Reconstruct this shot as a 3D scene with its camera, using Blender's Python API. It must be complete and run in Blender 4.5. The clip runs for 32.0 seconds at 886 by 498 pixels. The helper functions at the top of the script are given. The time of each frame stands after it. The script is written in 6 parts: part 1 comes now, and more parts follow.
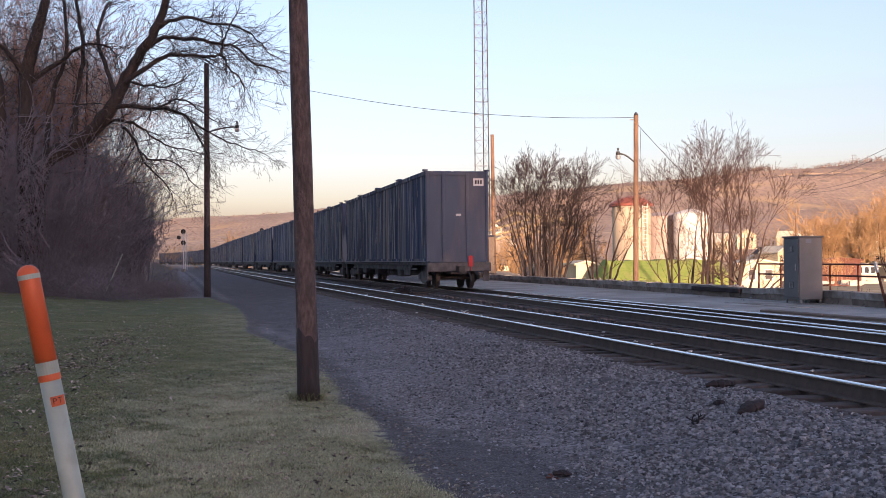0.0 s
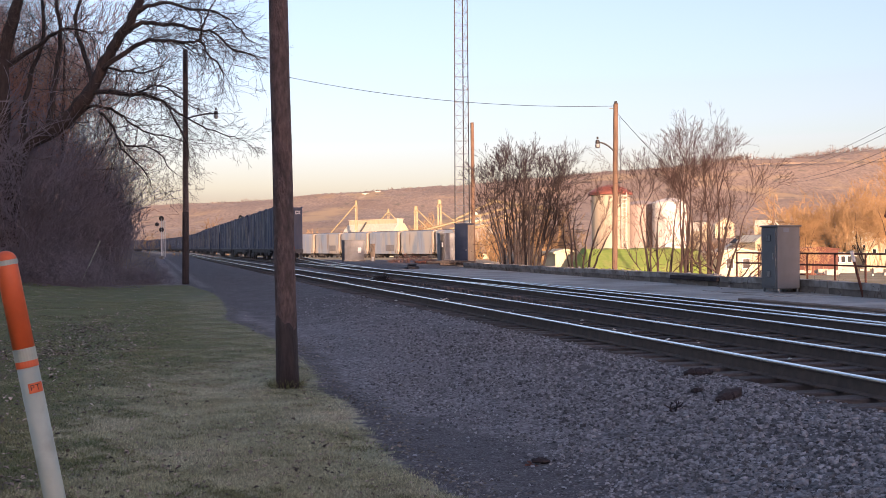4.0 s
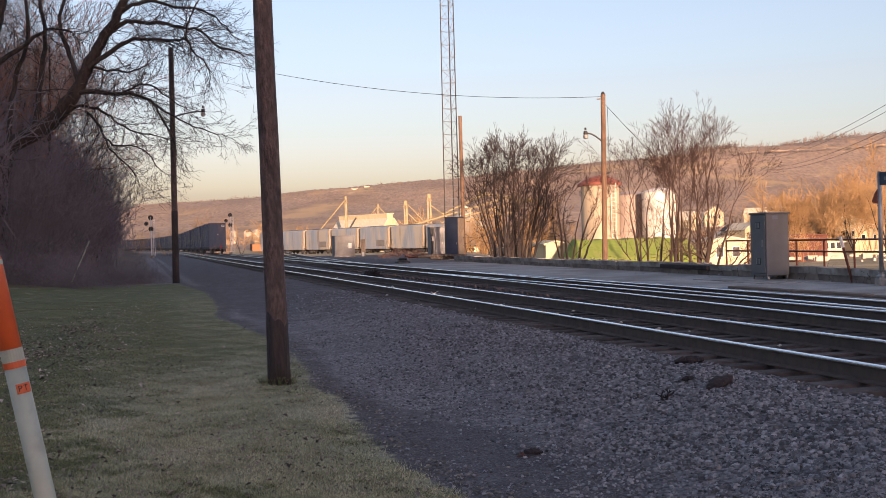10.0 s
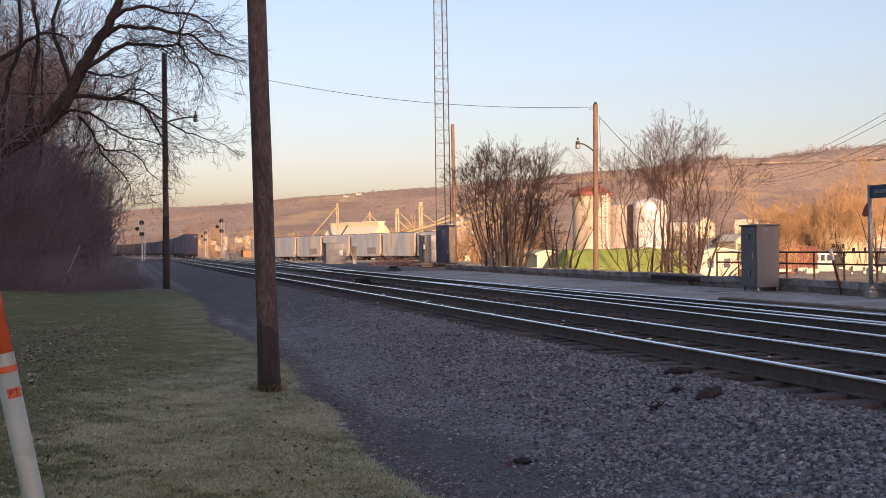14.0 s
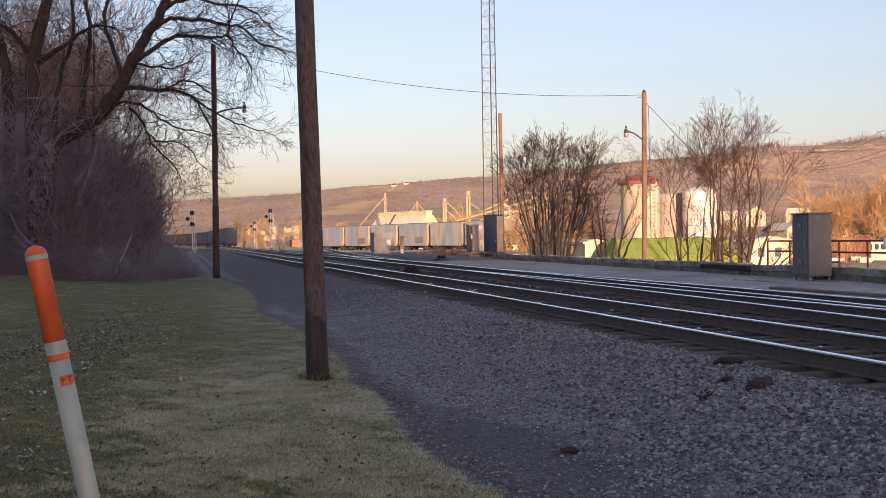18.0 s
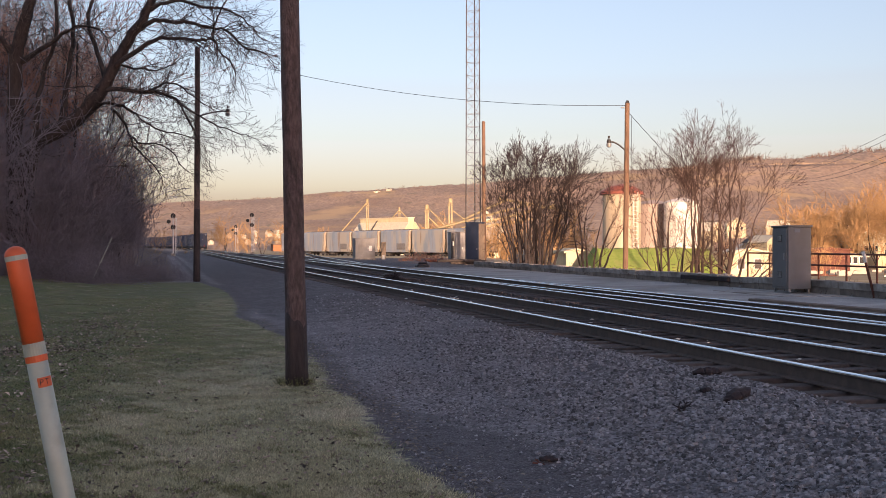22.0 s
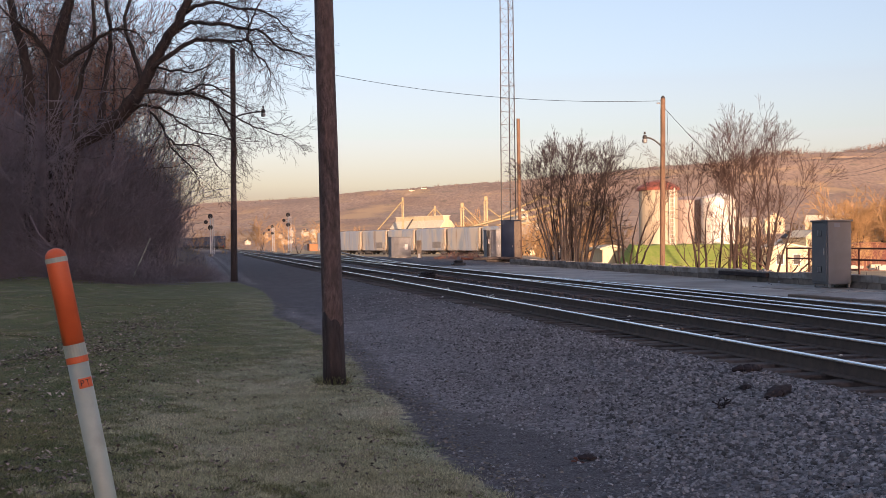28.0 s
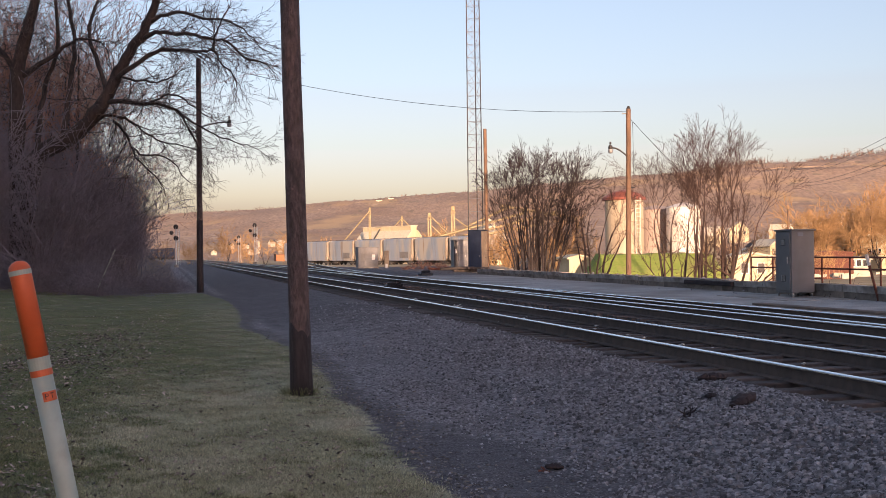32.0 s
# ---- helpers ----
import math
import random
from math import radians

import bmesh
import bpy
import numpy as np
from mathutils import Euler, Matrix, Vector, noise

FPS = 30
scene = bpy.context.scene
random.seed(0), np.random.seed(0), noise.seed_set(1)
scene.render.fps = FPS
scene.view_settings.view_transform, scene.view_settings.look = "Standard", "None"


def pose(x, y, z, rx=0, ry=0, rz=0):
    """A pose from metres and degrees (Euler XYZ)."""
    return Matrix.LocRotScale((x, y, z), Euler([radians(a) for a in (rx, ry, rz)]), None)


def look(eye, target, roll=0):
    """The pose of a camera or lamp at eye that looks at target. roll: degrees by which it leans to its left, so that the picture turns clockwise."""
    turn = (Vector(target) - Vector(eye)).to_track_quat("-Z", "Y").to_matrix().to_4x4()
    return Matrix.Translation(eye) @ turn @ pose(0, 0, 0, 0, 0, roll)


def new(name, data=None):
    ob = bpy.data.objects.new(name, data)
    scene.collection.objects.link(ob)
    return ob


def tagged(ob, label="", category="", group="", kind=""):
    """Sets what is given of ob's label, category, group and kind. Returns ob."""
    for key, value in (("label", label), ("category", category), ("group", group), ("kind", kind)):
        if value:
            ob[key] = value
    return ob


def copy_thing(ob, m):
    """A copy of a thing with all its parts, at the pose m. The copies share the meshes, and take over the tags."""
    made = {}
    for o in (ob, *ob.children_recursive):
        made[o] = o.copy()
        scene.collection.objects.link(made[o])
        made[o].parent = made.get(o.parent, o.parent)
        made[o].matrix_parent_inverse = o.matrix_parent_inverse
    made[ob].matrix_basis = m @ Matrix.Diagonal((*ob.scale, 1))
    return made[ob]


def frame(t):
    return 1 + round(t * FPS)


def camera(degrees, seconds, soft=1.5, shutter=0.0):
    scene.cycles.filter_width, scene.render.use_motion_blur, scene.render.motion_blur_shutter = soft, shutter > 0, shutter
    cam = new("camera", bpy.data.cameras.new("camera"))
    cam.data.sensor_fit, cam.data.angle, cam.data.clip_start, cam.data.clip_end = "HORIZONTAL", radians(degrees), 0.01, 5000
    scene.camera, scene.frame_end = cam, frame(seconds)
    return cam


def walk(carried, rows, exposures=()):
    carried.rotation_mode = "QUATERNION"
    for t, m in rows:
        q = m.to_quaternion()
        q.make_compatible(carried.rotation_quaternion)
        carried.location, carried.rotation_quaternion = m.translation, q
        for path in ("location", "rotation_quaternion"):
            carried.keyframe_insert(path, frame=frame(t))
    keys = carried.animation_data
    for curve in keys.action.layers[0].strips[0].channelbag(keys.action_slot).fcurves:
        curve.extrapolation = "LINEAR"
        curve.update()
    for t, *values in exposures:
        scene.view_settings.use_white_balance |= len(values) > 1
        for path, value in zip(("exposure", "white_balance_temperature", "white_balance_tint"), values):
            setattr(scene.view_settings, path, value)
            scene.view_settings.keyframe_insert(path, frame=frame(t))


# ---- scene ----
cam = camera(43.0, 32.0, soft=0.8)

PATH = [
    (0, (-0.013, 0.015, 1.708), (-0.016, 2.015, 1.725), -0.6),
    (0.5, (-0.016, 0.013, 1.708), (-0.016, 2.013, 1.721), -0.6),
    (1, (-0.013, 0.019, 1.708), (-0.012, 2.019, 1.715), -0.4),
    (1.5, (-0.013, 0.008, 1.708), (-0.005, 2.008, 1.712), -0.4),
    (2, (-0.012, 0.01, 1.706), (-0.002, 2.01, 1.703), -0.4),
    (2.5, (-0.013, 0.014, 1.703), (0.009, 2.014, 1.7), -0.3),
    (3, (-0.015, 0.014, 1.706), (0.014, 2.014, 1.702), -0.3),
    (3.5, (-0.017, 0.017, 1.706), (0.014, 2.016, 1.702), -0.4),
    (5.5, (-0.016, 0.016, 1.704), (0.031, 2.015, 1.695), -0.1),
    (6, (-0.017, 0.011, 1.702), (0.036, 2.01, 1.693), -0.1),
    (6.5, (-0.016, 0.009, 1.704), (0.037, 2.008, 1.694), -0.1),
    (7, (-0.016, 0.006, 1.703), (0.035, 2.006, 1.694), -0.1),
    (7.5, (-0.017, 0.0, 1.704), (0.016, 1.999, 1.697), -0.1),
    (8, (-0.011, -0.004, 1.706), (-0.001, 1.996, 1.699), -0.2),
    (8.5, (-0.012, 0.004, 1.705), (-0.006, 2.004, 1.696), -0.4),
    (9, (-0.013, -0.002, 1.704), (-0.011, 1.998, 1.693), -0.9),
    (9.5, (-0.003, 0.015, 1.706), (0.025, 2.014, 1.695), -1.5),
    (10, (-0.001, 0.02, 1.699), (0.049, 2.019, 1.683), -1.5),
    (10.5, (0.004, 0.019, 1.7), (0.055, 2.018, 1.675), -1.1),
    (11, (0.007, 0.042, 1.699), (0.066, 2.041, 1.672), -1.3),
    (11.5, (0.007, 0.02, 1.704), (0.084, 2.019, 1.681), -1.0),
    (12, (0.007, 0.008, 1.709), (0.088, 2.006, 1.696), -1.3),
    (12.5, (0.004, -0.007, 1.706), (0.082, 1.991, 1.704), -1.1),
    (13, (-0.004, -0.015, 1.709), (0.067, 1.983, 1.707), -0.8),
    (13.5, (-0.005, 0.0, 1.703), (0.061, 1.999, 1.702), -0.9),
    (15.5, (-0.007, 0.0, 1.706), (0.053, 1.999, 1.701), -0.7),
    (16, (-0.006, -0.022, 1.708), (0.021, 1.978, 1.704), -0.8),
    (16.5, (-0.008, 0.001, 1.702), (-0.032, 2.001, 1.69), -0.8),
    (17, (-0.005, -0.009, 1.704), (-0.029, 1.991, 1.687), -0.7),
    (17.5, (-0.005, -0.006, 1.698), (-0.033, 1.994, 1.68), -0.9),
    (18, (0.001, 0.003, 1.7), (-0.018, 2.003, 1.681), -1.0),
    (18.5, (0.009, 0.021, 1.696), (-0.003, 2.021, 1.675), -0.8),
    (19, (0.007, 0.024, 1.696), (0.011, 2.024, 1.673), -0.7),
    (19.5, (0.003, 0.033, 1.696), (0.014, 2.033, 1.674), -0.5),
    (20, (0.007, 0.023, 1.695), (0.08, 2.021, 1.666), -0.1),
    (20.5, (0.005, 0.025, 1.701), (0.078, 2.024, 1.684), -0.4),
    (21, (-0.002, -0.015, 1.7), (0.107, 1.982, 1.698), 0.2),
    (21.5, (-0.005, 0.0, 1.697), (0.035, 2.0, 1.692), 0.0),
    (22, (-0.001, 0.0, 1.701), (0.013, 2.0, 1.694), -0.1),
    (22.5, (-0.001, 0.003, 1.7), (0.004, 2.003, 1.692), -0.1),
    (23, (-0.001, 0.002, 1.7), (-0.001, 2.002, 1.693), -0.0),
    (23.5, (-0.001, 0.005, 1.7), (-0.009, 2.005, 1.697), -0.0),
    (24, (0.001, 0.0, 1.702), (-0.011, 2.0, 1.696), -0.2),
    (24.5, (-0.001, 0.006, 1.698), (-0.011, 2.006, 1.69), -0.3),
    (25, (0.0, 0.004, 1.7), (-0.006, 2.004, 1.688), -0.4),
    (25.5, (-0.001, 0.007, 1.698), (-0.014, 2.007, 1.686), -0.3),
    (26, (-0.004, 0.007, 1.7), (-0.028, 2.007, 1.687), -0.2),
    (26.5, (-0.003, 0.004, 1.7), (-0.051, 2.003, 1.684), -0.3),
    (28.5, (-0.007, 0.019, 1.703), (-0.056, 2.018, 1.701), -0.9),
    (29, (0.002, -0.004, 1.702), (-0.05, 1.996, 1.734), -1.3),
    (29.5, (0.001, 0.004, 1.706), (-0.023, 2.004, 1.734), -0.7),
    (30, (-0.002, 0.007, 1.703), (-0.003, 2.007, 1.735), -0.9),
    (30.5, (-0.002, 0.006, 1.703), (-0.001, 2.006, 1.729), -0.7),
    (31, (-0.004, 0.008, 1.703), (-0.002, 2.008, 1.725), -0.7),
    (31.5, (-0.003, 0.006, 1.705), (0.004, 2.006, 1.714), -0.8),
    (32, (-0.003, -0.001, 1.707), (0.006, 1.999, 1.714), -0.8),
]
walk(cam, [(t, look(eye, target, roll)) for t, eye, target, roll in PATH], [(0.0, 1.02, 6150, 38), (3.5, 1.02, 6150, 38), (6.5, 0.79, 6430, 36), (32.0, 0.79, 6430, 36)])

# ---- light ----
SUN_EL, SUN_AZ = 7.0, 167.0
world = bpy.data.worlds.new("world")
scene.world = world
world.use_nodes = True
wn = world.node_tree.nodes
sky = wn.new("ShaderNodeTexSky")
sky.sky_type = "NISHITA"
sky.sun_disc = False
sky.sun_elevation, sky.sun_rotation = radians(SUN_EL), radians(SUN_AZ)
sky.air_density, sky.dust_density, sky.ozone_density = 1.0, 1.9, 1.6
wn["Background"].inputs["Strength"].default_value = 0.15
haze = wn.new("ShaderNodeHueSaturation")
haze.inputs["Hue"].default_value, haze.inputs["Saturation"].default_value = 0.482, 0.86
world.node_tree.links.new(sky.outputs[0], haze.inputs["Color"])
world.node_tree.links.new(haze.outputs[0], wn["Background"].inputs["Color"])
sun = new("sun", bpy.data.lights.new("sun", "SUN"))
sun.data.energy, sun.data.angle, sun.data.color = 5.0, radians(0.6), (1.0, 0.73, 0.41)
TO_SUN = Vector((math.sin(radians(SUN_AZ)) * math.cos(radians(SUN_EL)), math.cos(radians(SUN_AZ)) * math.cos(radians(SUN_EL)), math.sin(radians(SUN_EL))))
sun.matrix_world = look(TO_SUN * 50, (0, 0, 0))

# ---- materials ----


def material(name, c1, c2=None, scale=3.0, rough=0.8, bump=0.0, metal=0.0, c3=None, scale3=0.6, amount3=0.5, stretch=(1, 1, 1), island=0.0, vary=0.0, detail=6.0, bscale=None, coat=0.0):
    """A surface with grain (c1 to c2 at scale), stains (c3 at scale3), relief and variation from piece to piece."""
    m = bpy.data.materials.new(name)
    m.use_nodes = True
    n, link = m.node_tree.nodes, m.node_tree.links.new
    b = n["Principled BSDF"]
    b.inputs["Roughness"].default_value, b.inputs["Metallic"].default_value = rough, metal
    b.inputs["Coat Weight"].default_value = coat
    co = n.new("ShaderNodeTexCoord")
    mp = n.new("ShaderNodeMapping")
    mp.inputs["Scale"].default_value = stretch
    link(co.outputs["Object"], mp.inputs["Vector"])
    t1 = n.new("ShaderNodeTexNoise")
    t1.inputs["Scale"].default_value, t1.inputs["Detail"].default_value = scale, detail
    link(mp.outputs[0], t1.inputs["Vector"])
    ramp = n.new("ShaderNodeMapRange")
    ramp.inputs["From Min"].default_value, ramp.inputs["From Max"].default_value = 0.35, 0.65
    link(t1.outputs["Fac"], ramp.inputs["Value"])
    mix = n.new("ShaderNodeMix")
    mix.data_type = "RGBA"
    mix.inputs["A"].default_value = (*c1, 1)
    mix.inputs["B"].default_value = (*(c2 or [x * 0.8 for x in c1]), 1)
    link(ramp.outputs[0], mix.inputs["Factor"])
    out = mix.outputs["Result"]
    if c3:
        t3 = n.new("ShaderNodeTexNoise")
        t3.inputs["Scale"].default_value, t3.inputs["Detail"].default_value = scale3, 4.0
        link(mp.outputs[0], t3.inputs["Vector"])
        r3 = n.new("ShaderNodeMapRange")
        r3.inputs["From Min"].default_value, r3.inputs["From Max"].default_value = 0.5, 0.68
        r3.inputs["To Max"].default_value = amount3
        link(t3.outputs["Fac"], r3.inputs["Value"])
        m3 = n.new("ShaderNodeMix")
        m3.data_type = "RGBA"
        m3.inputs["B"].default_value = (*c3, 1)
        link(r3.outputs[0], m3.inputs["Factor"])
        link(out, m3.inputs["A"])
        out = m3.outputs["Result"]
    if island or vary:
        hsv = n.new("ShaderNodeHueSaturation")
        rng = n.new("ShaderNodeMapRange")
        k = island or vary
        rng.inputs["To Min"].default_value, rng.inputs["To Max"].default_value = 1 - k, 1 + k
        if island:
            link(n.new("ShaderNodeNewGeometry").outputs["Random Per Island"], rng.inputs["Value"])
        else:
            link(n.new("ShaderNodeObjectInfo").outputs["Random"], rng.inputs["Value"])
        link(rng.outputs[0], hsv.inputs["Value"])
        link(out, hsv.inputs["Color"])
        out = hsv.outputs["Color"]
    link(out, b.inputs["Base Color"])
    if bump:
        tb = n.new("ShaderNodeTexNoise")
        tb.inputs["Scale"].default_value, tb.inputs["Detail"].default_value = bscale or scale * 2, 5.0
        link(mp.outputs[0], tb.inputs["Vector"])
        bp = n.new("ShaderNodeBump")
        bp.inputs["Strength"].default_value, bp.inputs["Distance"].default_value = min(1.0, bump), 0.05
        link(tb.outputs["Fac"], bp.inputs["Height"])
        link(bp.outputs[0], b.inputs["Normal"])
    return m


def ground_material():
    """Lawn, gravel, soil and asphalt, told apart by the masks that the ground mesh carries."""
    m = bpy.data.materials.new("ground")
    m.use_nodes = True
    n, link = m.node_tree.nodes, m.node_tree.links.new
    b = n["Principled BSDF"]
    b.inputs["Roughness"].default_value = 0.95
    co = n.new("ShaderNodeTexCoord").outputs["Object"]

    def noise_tex(scale, detail=5.0):
        t = n.new("ShaderNodeTexNoise")
        t.inputs["Scale"].default_value, t.inputs["Detail"].default_value = scale, detail
        link(co, t.inputs["Vector"])
        return t.outputs["Fac"]

    def span(v, a, c, lo=0.0, hi=1.0):
        r = n.new("ShaderNodeMapRange")
        r.inputs["From Min"].default_value, r.inputs["From Max"].default_value = a, c
        r.inputs["To Min"].default_value, r.inputs["To Max"].default_value = lo, hi
        link(v, r.inputs["Value"])
        return r.outputs[0]

    def blend(f, a, c):
        x = n.new("ShaderNodeMix")
        x.data_type = "RGBA"
        link(f, x.inputs["Factor"])
        for key, v in (("A", a), ("B", c)):
            if isinstance(v, tuple):
                x.inputs[key].default_value = (*v, 1)
            else:
                link(v, x.inputs[key])
        return x.outputs["Result"]

    def mask(key, soft=0.25, scale=2.2):
        a = n.new("ShaderNodeAttribute")
        a.attribute_name = key
        s = n.new("ShaderNodeMath")
        link(a.outputs["Fac"], s.inputs[0])
        link(span(noise_tex(scale), 0.3, 0.7, -0.3, 0.3), s.inputs[1])
        return span(s.outputs[0], 0.5 - soft, 0.5 + soft)

    stones = n.new("ShaderNodeTexVoronoi")
    stones.inputs["Scale"].default_value = 30.0
    link(co, stones.inputs["Vector"])
    grey = n.new("ShaderNodeSeparateColor")
    link(stones.outputs["Color"], grey.inputs[0])
    gravel = blend(span(grey.outputs[0], 0.0, 1.0), (0.062, 0.056, 0.060), (0.325, 0.303, 0.316))
    gravel = blend(span(noise_tex(0.7), 0.45, 0.7, 0.0, 0.6), gravel, (0.134, 0.119, 0.130))
    # dark soil, laid also as painted shade under the coarse stones
    mud_shade = blend(span(noise_tex(6.0), 0.35, 0.65), (0.056, 0.049, 0.054), (0.112, 0.10, 0.108))
    mud_shade = blend(span(noise_tex(48.0), 0.48, 0.66, 0.0, 0.8), mud_shade, (0.20, 0.182, 0.192))
    mud_shade = blend(span(noise_tex(36.0), 0.54, 0.66, 0.0, 0.8), mud_shade, (0.04, 0.034, 0.036))
    lawn = blend(span(noise_tex(45.0), 0.35, 0.65), (0.062, 0.10, 0.028), (0.19, 0.19, 0.08))
    lawn = blend(mask("straw", 0.35, 0.9), lawn, blend(span(noise_tex(30.0), 0.3, 0.7), (0.40, 0.395, 0.27), (0.25, 0.25, 0.165)))
    lawn = blend(span(noise_tex(5.0), 0.5, 0.66, 0.0, 0.6), lawn, (0.13, 0.105, 0.065))
    lawn = blend(span(noise_tex(1.6), 0.54, 0.66, 0.0, 0.5), lawn, (0.34, 0.285, 0.19))
    tar = blend(span(noise_tex(1.2), 0.3, 0.7), (0.36, 0.345, 0.335), (0.56, 0.535, 0.51))
    lawn = blend(span(noise_tex(0.9), 0.47, 0.6, 0.0, 0.65), lawn, (0.085, 0.10, 0.045))
    lawn = blend(span(noise_tex(2.7), 0.58, 0.68, 0.0, 0.7), lawn, (0.20, 0.135, 0.095))
    tar = blend(span(noise_tex(60.0), 0.4, 0.7, 0.0, 0.4), tar, (0.14, 0.14, 0.14))
    tar = blend(span(noise_tex(0.35), 0.46, 0.62, 0.0, 0.6), tar, (0.24, 0.205, 0.175))
    field = blend(span(noise_tex(0.16), 0.4, 0.6), (0.36, 0.28, 0.16), (0.42, 0.33, 0.21))
    field = blend(span(noise_tex(0.05), 0.5, 0.62), field, (0.24, 0.20, 0.10))
    litter = blend(span(noise_tex(3.0), 0.35, 0.65), (0.075, 0.055, 0.04), (0.14, 0.10, 0.075))
    base = blend(mask("mud_shade", 0.3), gravel, mud_shade)
    base = blend(mask("grass", 0.12, 7.0), base, lawn)
    base = blend(mask("tar", 0.1), base, tar)
    base = blend(mask("field", 0.2), base, field)
    base = blend(mask("litter", 0.2, 1.2), base, litter)
    link(base, b.inputs["Base Color"])
    bp = n.new("ShaderNodeBump")
    bp.inputs["Strength"].default_value, bp.inputs["Distance"].default_value = 0.6, 0.03
    link(stones.outputs["Distance"], bp.inputs["Height"])
    bp2 = n.new("ShaderNodeBump")
    bp2.inputs["Strength"].default_value, bp2.inputs["Distance"].default_value = 0.5, 0.08
    link(noise_tex(9.0), bp2.inputs["Height"])
    link(bp.outputs[0], bp2.inputs["Normal"])
    link(bp2.outputs[0], b.inputs["Normal"])
    return m


def layered(name, base, layers, rough=0.95, drift=0.0):
    """A base colour under layers of (colour, scale, from, to, amount, stretch); drift shifts the pattern from piece to piece."""
    m = bpy.data.materials.new(name)
    m.use_nodes = True
    n, link = m.node_tree.nodes, m.node_tree.links.new
    b = n["Principled BSDF"]
    b.inputs["Roughness"].default_value = rough
    co = n.new("ShaderNodeTexCoord").outputs["Object"]
    if drift:
        k = n.new("ShaderNodeMath")
        k.operation = "MULTIPLY"
        k.inputs[1].default_value = drift
        link(n.new("ShaderNodeObjectInfo").outputs["Random"], k.inputs[0])
        add = n.new("ShaderNodeVectorMath")
        link(co, add.inputs[0])
        link(k.outputs[0], add.inputs[1])
        co = add.outputs[0]
    out = None
    for colour, scale, lo, hi, amount, stretch in layers:
        mp = n.new("ShaderNodeMapping")
        mp.inputs["Scale"].default_value = stretch
        link(co, mp.inputs["Vector"])
        t = n.new("ShaderNodeTexNoise")
        t.inputs["Scale"].default_value, t.inputs["Detail"].default_value = scale, 7.0
        link(mp.outputs[0], t.inputs["Vector"])
        r = n.new("ShaderNodeMapRange")
        r.inputs["From Min"].default_value, r.inputs["From Max"].default_value, r.inputs["To Max"].default_value = lo, hi, amount
        link(t.outputs["Fac"], r.inputs["Value"])
        x = n.new("ShaderNodeMix")
        x.data_type = "RGBA"
        link(r.outputs[0], x.inputs["Factor"])
        if out is None:
            x.inputs["A"].default_value = (*base, 1)
        else:
            link(out, x.inputs["A"])
        x.inputs["B"].default_value = (*colour, 1)
        out = x.outputs["Result"]
    link(out, b.inputs["Base Color"])
    return m


M_GROUND = ground_material()
M_RAIL_TOP = material("polished rail head", (0.92, 0.92, 0.92), (0.80, 0.80, 0.81), 8, 0.24, metal=1.0, stretch=(1, 1, 1))
M_RAIL = material("rusty rail web", (0.12, 0.084, 0.068), (0.08, 0.06, 0.052), 6, 0.75, 0.2)
M_TIE = material("creosoted tie", (0.055, 0.045, 0.043), (0.11, 0.09, 0.084), 7, 0.9, 0.4, vary=0.35, stretch=(1, 6, 1))
M_STONE = material("ballast stone", (0.125, 0.119, 0.124), (0.265, 0.254, 0.263), 30, 0.9, island=0.72)
M_STONE_DARK = material("sooty ballast stone", (0.07, 0.062, 0.06), (0.17, 0.155, 0.148), 30, 0.9, island=0.7)
M_POLE = material("weathered brown pole", (0.150, 0.108, 0.104), (0.070, 0.050, 0.050), 26, 0.9, 0.8, c3=(0.040, 0.030, 0.032), scale3=7.0, amount3=0.8, stretch=(1, 1, 0.35))
M_POLE_FOOT = material("black creosote", (0.044, 0.034, 0.036), (0.024, 0.020, 0.022), 18, 0.85, 0.6, stretch=(1, 1, 0.2))
M_POLE_PALE = material("pale brown pole", (0.21, 0.125, 0.078), (0.135, 0.083, 0.055), 12, 0.9, 0.4, stretch=(1, 1, 0.12))
M_BARK = material("grey brown bark", (0.046, 0.037, 0.035), (0.026, 0.021, 0.021), 8, 0.95, 0.5, stretch=(1, 1, 0.4))
M_TWIG = material("bare twigs", (0.080, 0.060, 0.052), (0.048, 0.038, 0.034), 1.5, 0.95)
# low sun on the wood's upper twigs is put into this reddish colour
M_TWIG_SUN_RED = material("sun-reddened twigs", (0.36, 0.19, 0.14), (0.25, 0.135, 0.10), 0.8, 0.95)
M_STEM = material("dark reddish stems", (0.062, 0.042, 0.036), (0.04, 0.028, 0.026), 6, 0.95, 0.3, stretch=(1, 1, 0.4))
# shade on the dense clump is put into this bark and twig colour
M_BARK_SHADED = material("shaded grey bark", (0.034, 0.027, 0.028), (0.055, 0.045, 0.045), 6, 0.95, 0.4, stretch=(1, 1, 0.4))
M_TWIG_SHADED = material("shaded grey twigs", (0.058, 0.040, 0.038), (0.036, 0.027, 0.027), 1.2, 0.95)
M_TWIG_BROWN = material("brown twigs", (0.095, 0.056, 0.046), (0.06, 0.038, 0.033), 1.2, 0.95)
M_BRUSH = material("thicket stems", (0.225, 0.212, 0.252), (0.155, 0.145, 0.172), 0.7, 0.95, c3=(0.11, 0.092, 0.095), scale3=0.25)
M_GRASS = material("winter grass", (0.092, 0.118, 0.046), (0.20, 0.20, 0.10), 2.5, 0.9, island=0.68, c3=(0.33, 0.28, 0.17), scale3=0.6, amount3=0.6)
M_STRAW = material("straw grass", (0.28, 0.28, 0.17), (0.45, 0.44, 0.29), 2.5, 0.9, island=0.6, c3=(0.54, 0.50, 0.39), scale3=0.6, amount3=0.7)
